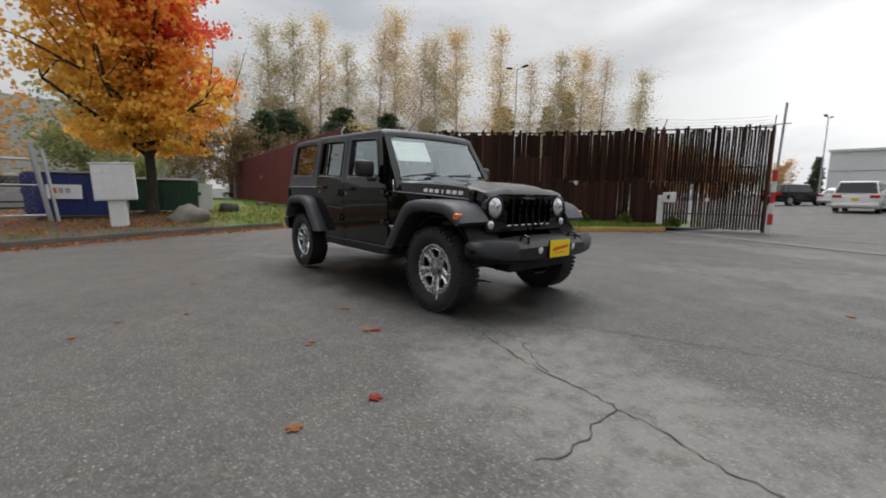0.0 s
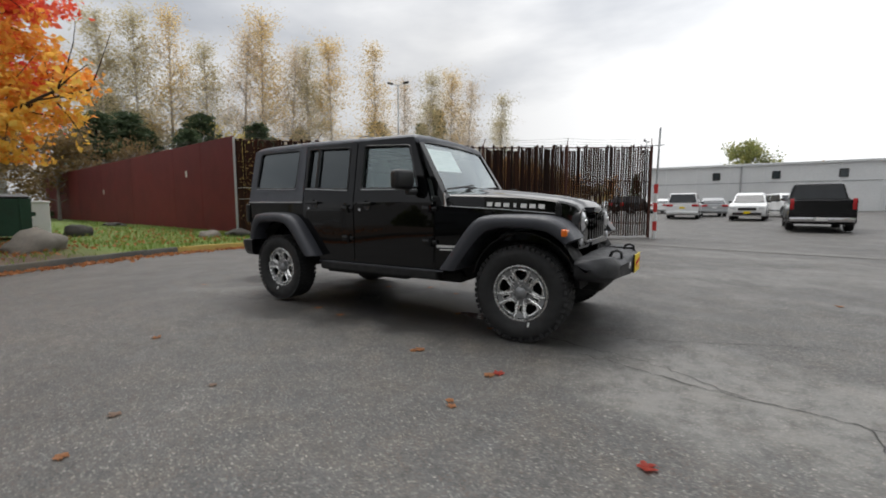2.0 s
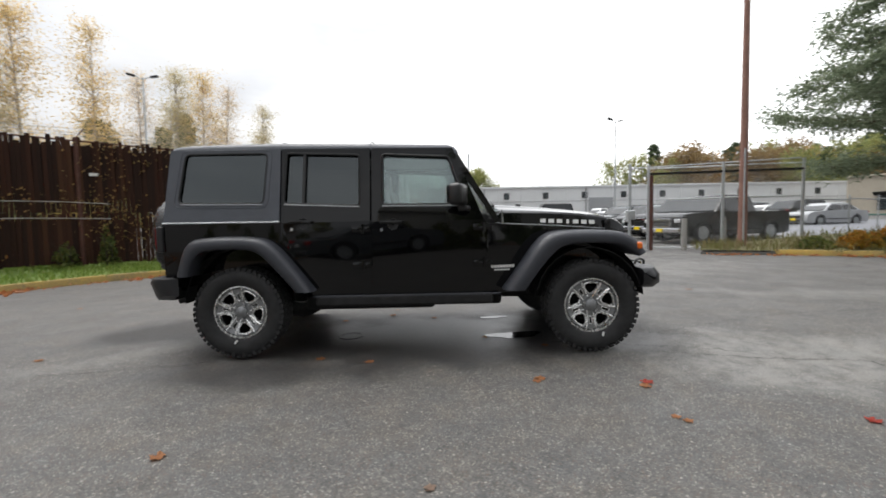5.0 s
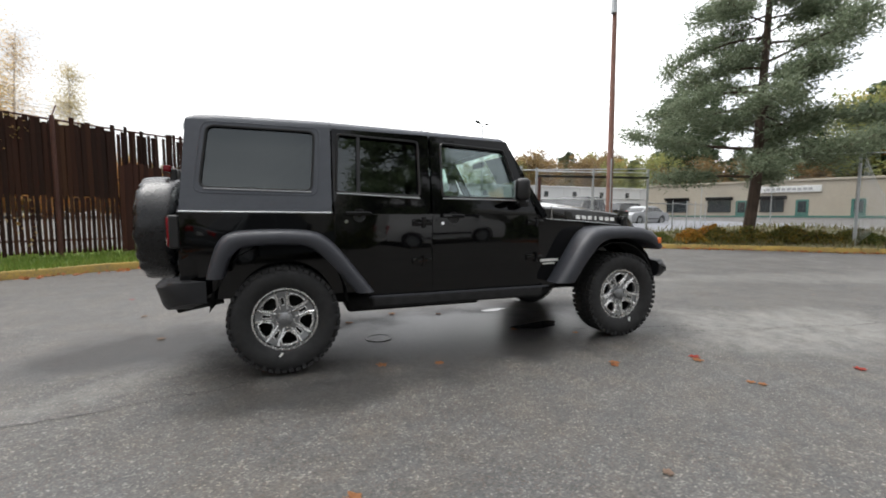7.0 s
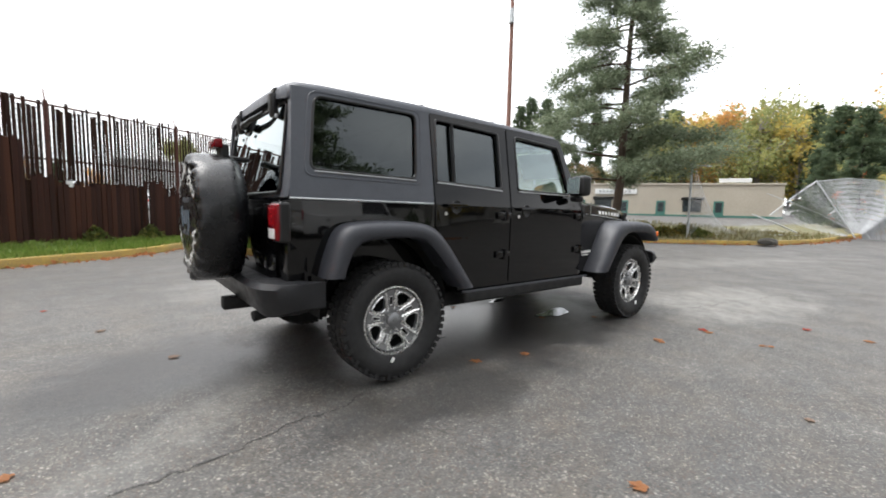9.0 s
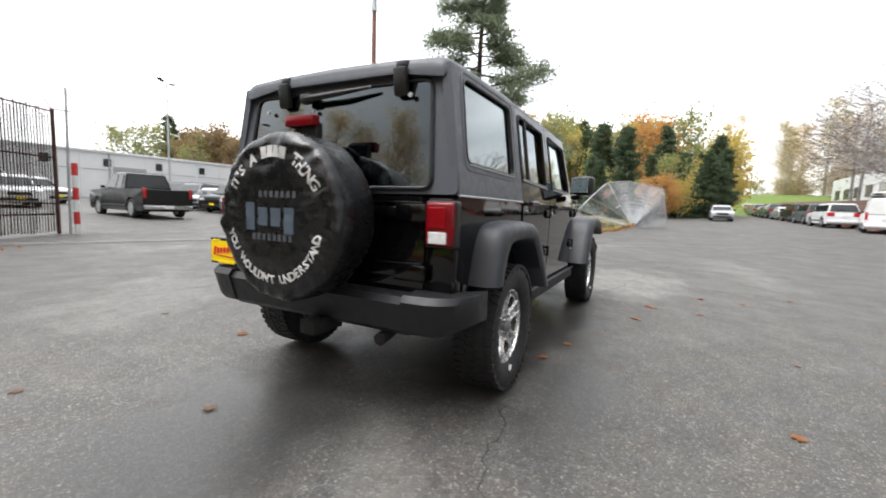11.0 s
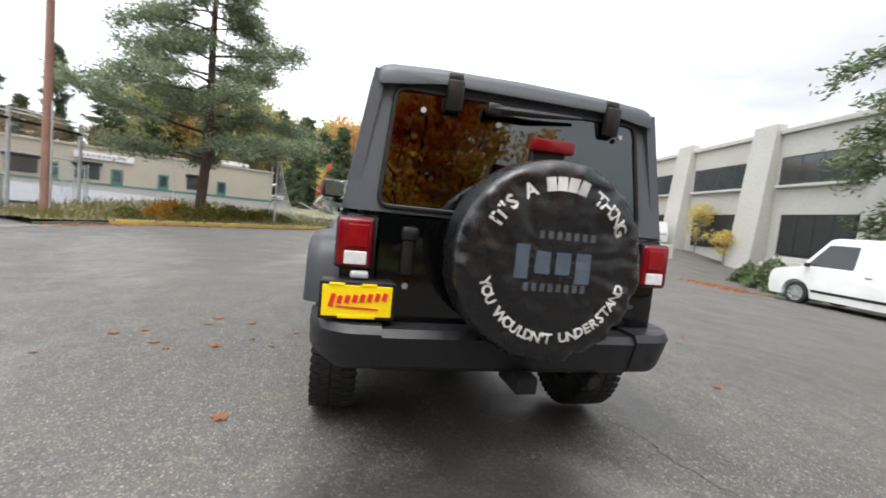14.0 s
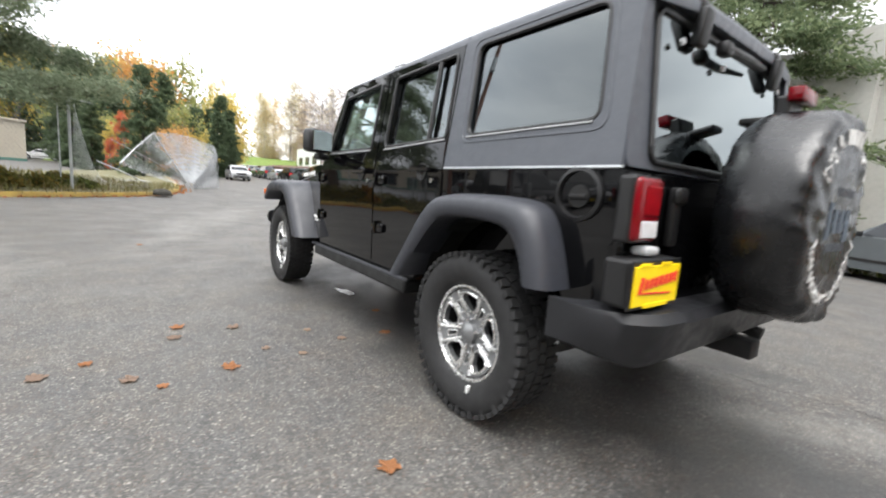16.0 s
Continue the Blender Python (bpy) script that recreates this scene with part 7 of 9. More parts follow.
def facade(name, label, a, c, H, depth, mat, z0=0.0):
    """A long building whose front runs from a to c; returns the thing and a mapper (u along, w out of the front, z)."""
    A, C = Vector((*a, 0)), Vector((*c, 0))
    d = (C - A).normalized()
    nrm = Vector((d.y, -d.x, 0))
    e = thing(name, label, "building", kind="structure")
    turn = math.degrees(math.atan2(d.y, d.x))
    at = lambda u, w, z: (*(A + d * u + nrm * w).xy, z0 + z)
    L = (C - A).length
    bm = bmesh.new()
    q = at(L / 2, -depth / 2, H / 2 - 1.0)
    box(bm, q, (L, depth, H + 2.0), 0.03, 1, m=pose(0, 0, 0, 0, 0, turn))
    part("wall", bm, mat, e)
    def block(nm, u, w, z, s, mt, parent=None, rx=0, ry=0, bevel=0.02):
        b2 = bmesh.new()
        box(b2, at(u, w, z), s, bevel, 1, m=pose(0, 0, 0, 0, 0, turn) @ pose(0, 0, 0, rx, ry))
        return part(nm, b2, mt, parent or e)
    def window(u, z, ww, hh, panes=2, mt="bld_glass"):
        fr = block("window", u, 0.03, z, (ww + 0.16, 0.10, hh + 0.16), M["trim"])
        for k in range(panes):
            block("pane", u - ww / 2 + ww * (k + 0.5) / panes, 0.07, z, (ww / panes - 0.06, 0.04, hh), M[mt], fr, bevel=0.004)
        return fr
    return e, block, window, L


# white shed across the back of the yard
e, block, window, L = facade("long_shed", "long white metal shed across the back of the yard", (-2.4, 51.0), (64, 51.0), 5.0, 16, M["white_wall"], 0.6)
block("roof", L / 2, -8, 5.03, (L + 0.3, 16.3, 0.10), M["white_wall"])
block("gutter", L / 2, 0.10, 4.9, (L + 0.2, 0.12, 0.12), M["white_wall"])
for i in range(12):
    window(6.4 + 5.15 * i, 3.85, 0.55, 0.65, 1, "bld_glass")
for i in range(22):
    block("wall_rib", 1.5 + 3.0 * i, 0.03, 2.4, (0.12, 0.08, 4.8), M["white_wall"])
block("wall_band", L / 2, 0.02, 3.1, (L, 0.05, 0.06), M["grey_mark"])
block("roller_door", 24.0, 0.04, 1.8, (3.2, 0.1, 3.4), M["grey_mark"])
block("downpipe", 8.6, 0.1, 2.4, (0.14, 0.14, 4.8), M["grey_mark"])
block("downpipe", 22.0, 0.1, 2.4, (0.14, 0.14, 4.8), M["grey_mark"])

# beige workshop beyond the far road
e, block, window, L = facade("workshop", "low beige block workshop with green awnings", (43.0, 39.5), (59.6, 11.0), 4.3, 22, M["beige_wall"], 0.75)
block("parapet", L / 2, 0.0, 4.3, (L + 0.2, 0.3, 0.22), M["beige_wall"])
block("wall_base", L / 2, 0.03, 0.2, (L, 0.08, 0.5), M["awning"])
for u, w in ((3.5, 2.2), (8.0, 2.2), (13.0, 2.0), (23.5, 1.9)):
    fr = window(u, 1.55, w, 1.3, 3)
    block("awning", u, 0.35, 2.45, (w + 0.6, 0.75, 0.08), M["under"], fr, rx=-25)
for u in (10.2, 15.6, 20.0, 26.4):
    dr = block("door", u, 0.03, 1.1, (1.1, 0.1, 2.2), M["awning"])
    block("door_pane", u, 0.09, 1.4, (0.7, 0.03, 1.2), M["bld_glass"], dr, bevel=0.004)
block("signboard", 14.5, 0.12, 3.35, (5.2, 0.12, 0.7), M["white_paint"])
for k in range(9):
    block("sign_marks", 12.6 + 0.45 * k, 0.19, 3.35, (0.32, 0.02, 0.26), M["grey_mark"], bevel=0.002)
block("signboard", 28.0, -0.3, 4.75, (3.4, 0.12, 0.5), M["white_paint"])

# concrete office block
e, block, window, L = facade("office_block", "two-storey cast-concrete office block with sloped piers", (30.0, -23.6), (-3.0, -18.4), 7.3, 16, M["concrete_wall"], 0.0)
block("parapet", L / 2, 0.0, 7.32, (L + 0.3, 0.35, 0.25), M["concrete_wall"])
n = 4
for i in range(n + 1):
    u = 2.2 + 6.7 * i
    A, C = Vector((30.0, -23.6, 0)), Vector((-3.0, -18.4, 0))
    d = (C - A).normalized()
    nr = Vector((d.y, -d.x, 0))
    # piers lean out towards their feet
    bm = bmesh.new()
    ring = lambda w0, w1, z, k: [tuple((A + d * (u + s * k) + nr * w).xy) + (z,) for s, w in ((-1, w0), (1, w0), (1, w1), (-1, w1))]
    rings(bm, [ring(-0.2, 0.95, -0.5, 0.85), ring(-0.2, 0.35, 7.75, 0.75)])
    part("pier", bm, M["concrete_wall"], e)
    if i < n:
        uc = u + 3.35
        w = 4.5
        window(uc, 5.2, w, 1.4, 4)
        block("sill_band", uc, 0.10, 4.45, (w + 0.3, 0.3, 0.14), M["concrete_wall"])
        window(uc, 2.0, w * 0.8, 1.9, 4, "bld_dark")
st = block("stairs", L * 0.58, 1.9, 0.12, (2.4, 2.2, 0.25), M["concrete_wall"])
for k in range(4):
    block("step", L * 0.58, 1.7 - 0.28 * k, 0.3 + 0.17 * k, (2.4, 0.9, 0.17), M["concrete_wall"], st)
wall = block("planter_wall", L * 0.30, 4.2, 0.35, (9.5, 0.3, 1.1), M["concrete_wall"])
e2, block, window, L = facade("office_wing", "lower concrete wing of the office block", (52, -29.0), (30.2, -24.6), 6.2, 14, M["concrete_wall"], 0.8)
for k in range(4):
    window(3 + 5.2 * k, 3.6, 3.0, 1.2, 3)
    block("panel_joint", 5.6 + 5.2 * k, 0.02, 3.0, (0.05, 0.04, 6.0), M["grey_mark"])
# far halls along the road
e3, block, window, L = facade("far_hall", "pale blue-grey hall beyond the upper car park", (92, -27), (56, -24), 5.2, 16, M["white_wall"], 2.4)
for k in range(6):
    window(4 + 5.5 * k, 2.6, 2.6, 1.4, 2)
e4, block, window, L = facade("ramp_hall", "grey concrete parking deck beyond the west yard", (-62, 4), (-52, -34), 8.4, 14, M["concrete_wall"], 0.0)
for k in range(3):
    block("deck_rail", L / 2, 0.15, 3.4 + 2.3 * k, (L, 0.3, 0.8), M["concrete"])
    block("deck_opening", L / 2, 0.04, 2.3 + 2.3 * k, (L - 1, 0.1, 1.1), M["bld_dark"])

# lawn bank at the end of the road
bm = bmesh.new()
xs, ys = [72 + 3 * i for i in range(14)], [-40 + 4 * i for i in range(14)]
sheet(bm, xs, ys, lambda x, y: lie(x, y) - 0.05 + 3.4 * min(1, max(0, (x - 76 - 0.12 * abs(y)) / 18)))
tagged(part("lawn_bank", bm, M["lawn"], smooth=60), "green lawn bank at the end of the road", "lawn", kind="structure")


# ---- the black off-road car ----
def half(z):
    """Half width of the body side at height z."""
    if z <= 0.95:
        return 0.772 + 0.018 * (z - 0.45) / 0.5
    if z <= 1.13:
        return 0.790 - 0.004 * (z - 0.95) / 0.18
    return 0.786 - 0.155 * (z - 1.13)


WB = 1.4735
rig = thing("off_road_car", "black four-door off-road car with a hardtop and covered spare wheel", "car", m=pose(0, 0, 0))


def side_map(s, proud=0.0):
    return lambda u, v, w: (u, s * (half(v) + proud - w), v)


def rig_body():
    b = bmesh.new()
    # core of the tub and engine bay
    rings(b, [[(x, -h, z0), (x, h, z0), (x, h, z1), (x, -h, z1)] for x, h, z0, z1 in
              ((-2.07, 0.64, 0.56, 1.125), (-1.9, 0.64, 0.52, 1.12), (0.58, 0.64, 0.50, 1.12))])
    part("tub", b, M["black_paint"], rig)
    b = bmesh.new()
    rings(b, [[(x, -h, z0), (x, h, z0), (x, h, z1), (x, -h, z1)] for x, h, z0, z1 in
              ((0.58, 0.735, 0.72, 1.09), (1.10, 0.665, 0.80, 1.065), (1.82, 0.575, 0.74, 1.02))])
    part("engine_bay", b, M["black_paint"], rig)
    arch = [(-0.86, 0.50), (-0.95, 0.62), (-1.08, 0.83), (-1.25, 0.93), (-1.70, 0.93), (-1.82, 0.83), (-1.90, 0.60)]
    for s in (-1, 1):
        b = bmesh.new()
        out = [(-2.10, 1.128), (-1.0, 1.128), (0.60, 1.128), (0.62, 0.95), (0.62, 0.50)] + arch + [(-2.10, 0.60)]
        plate(b, out, [], side_map(s), 0.15)
        part("body_side", b, M["black_paint"], rig, smooth=30)
        b = bmesh.new()
        def fen(u, v, w, s=s):
            return (u, s * (half(v) - 0.004 - 0.16 * (u - 0.62) - w), v)
        plate(b, [(0.62, 0.50), (0.80, 0.50), (1.02, 0.80), (1.15, 0.95), (1.15, 1.045), (0.62, 1.098)], [], fen, 0.10)
        part("front_fender", b, M["black_paint"], rig)
        # bright strip drawn for the glint of the gap along the belt
        b = bmesh.new()
        tube(b, [(-2.09, s * 0.793, 1.137), (-1.125, s * 0.793, 1.132)], 0.006, 6)
        part("belt_strip", b, M["steel"], rig, "thin bright strip drawn for the glint in the gap under the hardtop")
        # pale grey tube painted in for the reflection along the hood gap
        b = bmesh.new()
        tube(b, [(0.62, s * 0.775, 1.092), (1.2, s * 0.682, 1.060), (1.70, s * 0.604, 1.022)], 0.0036, 6)
        part("hood_gap_strip", b, M["grey_mark"], rig)
        # sill
        b = bmesh.new()
        box(b, (-0.09, s * 0.745, 0.455), (1.50, 0.13, 0.09), 0.02)
        part("sill", b, M["under"], rig, "black plastic sill")
        b = bmesh.new()
        tube(b, [(-0.86, s * 0.80, 0.497), (0.72, s * 0.80, 0.497)], 0.009, 8)
        part("sill_edge", b, M["flare"], rig)
    # cowl under the windscreen
    b = bmesh.new()
    rings(b, [[(0.50, -0.735, 1.10), (0.50, 0.735, 1.10), (0.50, 0.735, 1.128), (0.50, -0.735, 1.128)],
              [(0.76, -0.715, 1.08), (0.76, 0.715, 1.08), (0.76, 0.715, 1.125), (0.76, -0.715, 1.125)]])
    part("cowl", b, M["trim"], rig)


def rig_hood():
    b = bmesh.new()
    loops = []
    for x, h, ze, zc in ((0.73, 0.715, 1.092, 1.256), (0.80, 0.71, 1.090, 1.256), (1.10, 0.675, 1.082, 1.234), (1.40, 0.64, 1.070, 1.200),
                         (1.62, 0.61, 1.055, 1.172), (1.75, 0.592, 1.042, 1.145), (1.82, 0.582, 1.025, 1.114), (1.855, 0.574, 1.005, 1.068)):
        top = []
        n = 24
        zs = ze + min(0.100, 0.74 * (zc - ze))
        for i in range(n + 1):
            q = -1 + 2 * i / n
            bulge = 0.014 * max(0.0, min(1.0, (0.62 - abs(q)) / 0.07))
            top.append((x, q * (h - 0.032), zs + (zc - zs - 0.006) * (1 - abs(q) ** 2.4) + bulge))
        loops.append(top + [(x, h - 0.013, zs - 0.016), (x, h, ze - 0.022), (x, -h, ze - 0.022), (x, -h + 0.013, zs - 0.016)])
    rings(b, loops)
    hood = part("hood", b, M["black_paint"], rig, smooth=32)
    for s in (-1, 1):
        # plain white blocks along the hood side
        for i in range(7):
            x = 1.115 + 0.074 * i
            w = 0.022 if i == 3 else 0.050
            b = bmesh.new()
            fast_box(b, (x, s * (0.675 - 0.117 * (x - 1.1) - 0.0055), 1.102 - 0.045 * (x - 1.1)), (w, 0.006, 0.034), pose(0, 0, 0, s * 8, 2.6, -s * 6.6).to_3x3())
            part("decal", b, M["white_mark"], hood, "white decal block")
        b = bmesh.new()
        box(b, (1.70, s * 0.615, 1.045), (0.05, 0.035, 0.09), 0.012)
        box(b, (1.70, s * 0.63, 1.085), (0.035, 0.03, 0.05), 0.01)
        part("hood_latch", b, M["trim"], hood, "black rubber hood latch")
    b = bmesh.new()
    for y in (-0.22, 0.22):
        box(b, (0.98, y, 1.256), (0.05, 0.03, 0.02), 0.006)
    part("washer_jet", b, M["trim"], hood)


def rig_grille():
    b = bmesh.new()
    out = rounded([(-0.60, 0.74), (0.60, 0.74), (0.615, 0.90), (0.575, 1.045), (0.42, 1.075), (-0.42, 1.075), (-0.575, 1.045), (-0.615, 0.90)], 0.05)
    holes = []
    for i in range(7):
        y = (i - 3) * 0.098
        holes.append(rounded([(y - 0.034, 0.785), (y + 0.034, 0.785), (y + 0.034, 1.035), (y - 0.034, 1.035)], 0.015, 2))
    circ = lambda cy, cz, r, n=20: [(cy + r * math.cos(2 * math.pi * k / n), cz + r * math.sin(2 * math.pi * k / n)) for k in range(n)]
    for s in (-1, 1):
        holes.append(circ(s * 0.475, 0.958, 0.098))
    f = lambda u, v, w: (1.862 - w + 0.012 * (1 - (u / 0.6) ** 2) - 0.05 * max(0, v - 1.0), u, v)
    plate(b, out, holes, f, 0.06)
    g = part("grille", b, M["black_paint"], rig, "black seven-slot grille", smooth=30)
    b = bmesh.new()
    box(b, (1.775, 0, 0.90), (0.02, 0.9, 0.34))
    part("radiator", b, M["under"], g)
    b = bmesh.new()
    for i in range(7):
        y = (i - 3) * 0.098
        box(b, (1.868, y, 0.790), (0.012, 0.052, 0.016), 0.004)
    part("slot_sill", b, M["chrome"], g)
    b = bmesh.new()
    for i in range(4):
        fast_box(b, (1.862, -0.045 + 0.03 * i, 1.058), (0.012, 0.022, 0.024))
    part("emblem", b, M["chrome"], g, "small bright emblem blocks")
    for s in (-1, 1):
        b = bmesh.new()
        lathe(b, [(0.105, 0.0), (0.105, 0.018), (0.094, 0.022), (0.092, 0.0)], (1.848, s * 0.475, 0.958), (1, 0, 0), 28)
        hl = part("headlight", b, M["trim"], rig, "round clear headlight", smooth=40)
        b = bmesh.new()
        lathe(b, [(0.092, 0.006), (0.075, 0.022), (0.04, 0.033), (0.0, 0.036)], (1.848, s * 0.475, 0.958), (1, 0, 0), 28)
        part("lens", b, M["lamp_lens"], hl, smooth=50)
        b = bmesh.new()
        lathe(b, [(0.022, 0.03), (0.02, 0.045), (0.0, 0.047)], (1.848, s * 0.475, 0.958), (1, 0, 0), 14)
        part("bulb_cover", b, M["chrome"], hl)
        b = bmesh.new()
        lathe(b, [(0.040, 0.0), (0.038, 0.02), (0.022, 0.03), (0.0, 0.032)], (1.848, s * 0.535, 0.805), (1, 0, 0), 20)
        part("turn_signal", b, M["lamp_lens"], rig, "small round clear turn signal", smooth=50)


def flare(outer, inner, s, y_in, lip=0.935, drop=0.0):
    """A wheel-arch flare: outer and inner arch curves (x, z), from the body out to the lip."""
    def dense(c):
        p = lerp_path([(x, 0, z) for x, z in c], 0.02)
        n = 40
        d = [0]
        for a, q in zip(p, p[1:]):
            d.append(d[-1] + (q - a).length)
        out = []
        for i in range(n + 1):
            t = d[-1] * i / n
            j = max(k for k in range(len(d)) if d[k] <= t + 1e-9)
            j = min(j, len(p) - 2)
            out.append(p[j].lerp(p[j + 1], (t - d[j]) / max(1e-9, d[j + 1] - d[j])))
        return out
    b = bmesh.new()
    loops = []
    for o, i in zip(dense(outer), dense(inner)):
        m = o.lerp(i, 0.35)
        loops.append([(o.x, s * y_in, o.z), (o.x, s * (lip - 0.07), o.z - 0.002), (o.lerp(i, 0.10).x, s * (lip - 0.025), o.lerp(i, 0.10).z),
                      (m.x, s * lip, m.z), (o.lerp(i, 0.85).x, s * (lip + 0.002), o.lerp(i, 0.85).z), (i.x, s * (lip - 0.012), i.z),
                      (i.x, s * y_in, i.z)])
    rings(b, loops)
    return b


def rig_flares():
    for s in (-1, 1):
        b = flare([(-1.935, 0.70), (-1.91, 0.80), (-1.855, 0.965), (-1.76, 1.018), (-1.27, 1.020), (-1.135, 0.945), (-0.98, 0.75), (-0.835, 0.555)],
                  [(-1.83, 0.70), (-1.81, 0.78), (-1.765, 0.87), (-1.69, 0.915), (-1.33, 0.917), (-1.235, 0.87), (-1.10, 0.72), (-0.965, 0.555)], s, 0.76)
        part("rear_flare", b, M["flare"], rig, "wide matte black wheel-arch flare", smooth=50)
        b = flare([(0.735, 0.535), (0.86, 0.70), (1.035, 0.945), (1.15, 1.015), (1.45, 1.022), (1.69, 1.012), (1.82, 0.955), (1.905, 0.84)],
                  [(0.905, 0.535), (1.00, 0.67), (1.14, 0.845), (1.24, 0.908), (1.45, 0.915), (1.66, 0.905), (1.76, 0.86), (1.835, 0.80)], s, 0.60)
        fl = part("front_flare", b, M["flare"], rig, "wide matte black front flare", smooth=50)
        b = bmesh.new()
        box(b, (1.835, s * 0.905, 0.885), (0.045, 0.075, 0.055), 0.012)
        part("side_marker", b, M["amber_lens"], fl, "amber side marker lamp")
        # dark liners inside the arches
        n = 14
        for xc in (-WB, WB):
            b = bmesh.new()
            lo = []
            for k in range(n + 1):
                a = math.pi * k / n
                lo.append((xc + 0.46 * math.cos(a), 0.46 + 0.46 * math.sin(a)))
            for (xa, za), (xb, zb) in zip(lo, lo[1:]):
                vs = [b.verts.new((x, s * y, z)) for x, y, z in ((xa, 0.55, za), (xb, 0.55, zb), (xb, 0.80, zb), (xa, 0.80, za))]
                b.faces.new(vs)
            part("arch_liner", b, M["under"], rig)


def handle(s, x, z, parent):
    b = bmesh.new()
    y = s * (half(z) + 0.006)
    lathe(b, [(0.048, 0.0), (0.046, 0.007), (0.034, 0.004), (0.0, -0.001)], (x + 0.01, y, z - 0.015), (0, s, 0), 20)
    h = part("door_handle", b, M["trim"], parent, "black recessed door handle", smooth=40)
    b = bmesh.new()
    box(b, (x, y + s * 0.028, z), (0.19, 0.022, 0.032), 0.01)
    part("grip", b, M["black_paint"], h)
    b = bmesh.new()
    cyl(b, (x - 0.085, y - s * 0.002, z - 0.06), (x - 0.085, y + s * 0.006, z - 0.06), 0.013, n=14)
    part("lock", b, M["chrome"], h, "bright lock cylinder")


def strap_hinge(s, x, z, parent):
    b = bmesh.new()
    y = s * (half(z) + 0.012)
    box(b, (x - 0.03, y, z), (0.10, 0.022, 0.055), 0.008)
    box(b, (x + 0.045, y - s * 0.002, z), (0.07, 0.018, 0.045), 0.008)
    cyl(b, (x + 0.012, y + s * 0.008, z - 0.04), (x + 0.012, y + s * 0.008, z + 0.04), 0.014, n=10)
    part("door_hinge", b, M["black_paint"], parent, smooth=35)


def pane(poly, s, mat, parent, depth=0.012, name="window_pane"):
    b = bmesh.new()
    plate(b, poly, [], side_map(s, -depth), 0.004)
    g = part(name, b, mat, parent)
    g.visible_shadow = False
    return g


def seal(poly, s, parent, mat, r=0.008):
    b = bmesh.new()
    pts = [(u, s * (half(v) + 0.006), v) for u, v in poly]
    tube(b, pts + [pts[0]], r, 6, False)
    part("window_seal", b, mat, parent)


def rig_doors():
    for s in (-1, 1):
        # front door
        b = bmesh.new()
        plate(b, rounded([(-0.352, 0.53), (0.585, 0.53), (0.612, 0.60), (0.612, 1.12), (-0.352, 1.12)], 0.03), [], side_map(s, 0.007), 0.012)
        d = part("front_door", b, M["black_paint"], rig, smooth=30)
        win = rounded([(-0.262, 1.262), (0.430, 1.255), (0.300, 1.660), (-0.262, 1.690)], 0.03)
        b = bmesh.new()
        plate(b, [(-0.352, 1.124), (0.590, 1.124), (0.335, 1.738), (-0.352, 1.745)], [win], side_map(s, 0.007), 0.04)
        part("door_frame", b, M["black_paint"], d)
        pane(win, s, M["glass_clear"], d, 0.02)
        seal(win, s, d, M["trim"], 0.010)
        b = bmesh.new()
        tube(b, [(-0.262, s * (half(1.25) + 0.014), 1.250), (0.425, s * (half(1.243) + 0.014), 1.243)], 0.005, 6)
        part("sill_strip", b, M["grey_mark"], d)
        handle(s, -0.185, 1.112, d)
        for z in (1.06, 0.757):
            strap_hinge(s, 0.575, z, d)
        # badge blocks low on the fender
        b = bmesh.new()
        for i in range(8):
            b = bmesh.new()
            fast_box(b, (0.655 + 0.026 * i, s * (half(0.722) + 0.003 - 0.16 * max(0.0, 0.035 + 0.026 * i)), 0.722), (0.019, 0.010, 0.022))
            part("badge_block", b, M["white_mark"], rig, "small silver badge block")
        for i in range(8):
            b = bmesh.new()
            fast_box(b, (0.68 + 0.017 * i, s * (half(0.69) + 0.003 - 0.16 * max(0.0, 0.06 + 0.017 * i)), 0.693), (0.012, 0.010, 0.011))
            part("badge_block", b, M["white_mark"], rig, "small silver badge block")
        # rear door
        b = bmesh.new()
        plate(b, rounded([(-0.366, 0.53), (-0.366, 1.12), (-1.108, 1.12), (-1.108, 0.985), (-0.98, 0.78), (-0.80, 0.53)], 0.02), [], side_map(s, 0.007), 0.012)
        d = part("rear_door", b, M["black_paint"], rig, smooth=30)
        win = rounded([(-0.452, 1.262), (-0.452, 1.690), (-1.066, 1.712), (-1.088, 1.284)], 0.03)
        b = bmesh.new()
        plate(b, [(-0.366, 1.124), (-0.366, 1.745), (-1.108, 1.75), (-1.108, 1.124)], [win], side_map(s, 0.007), 0.04)
        part("door_frame", b, M["black_paint"], d)
        pane(win, s, M["glass_dark"], d, 0.02)
        seal(win, s, d, M["trim"], 0.010)
        b = bmesh.new()
        tube(b, [(-0.452, s * (half(1.25) + 0.014), 1.248), (-1.085, s * (half(1.277) + 0.014), 1.276)], 0.005, 6)
        part("sill_strip", b, M["grey_mark"], d)
        b = bmesh.new()
        tube(b, [(-0.925, s * (half(1.285) + 0.0), 1.285), (-0.915, s * (half(1.685) + 0.0), 1.705)], 0.014, 6)
        part("divider_bar", b, M["trim"], d)
        handle(s, -0.935, 1.128, d)
        for z in (1.06, 0.757):
            strap_hinge(s, -0.44, z, d)


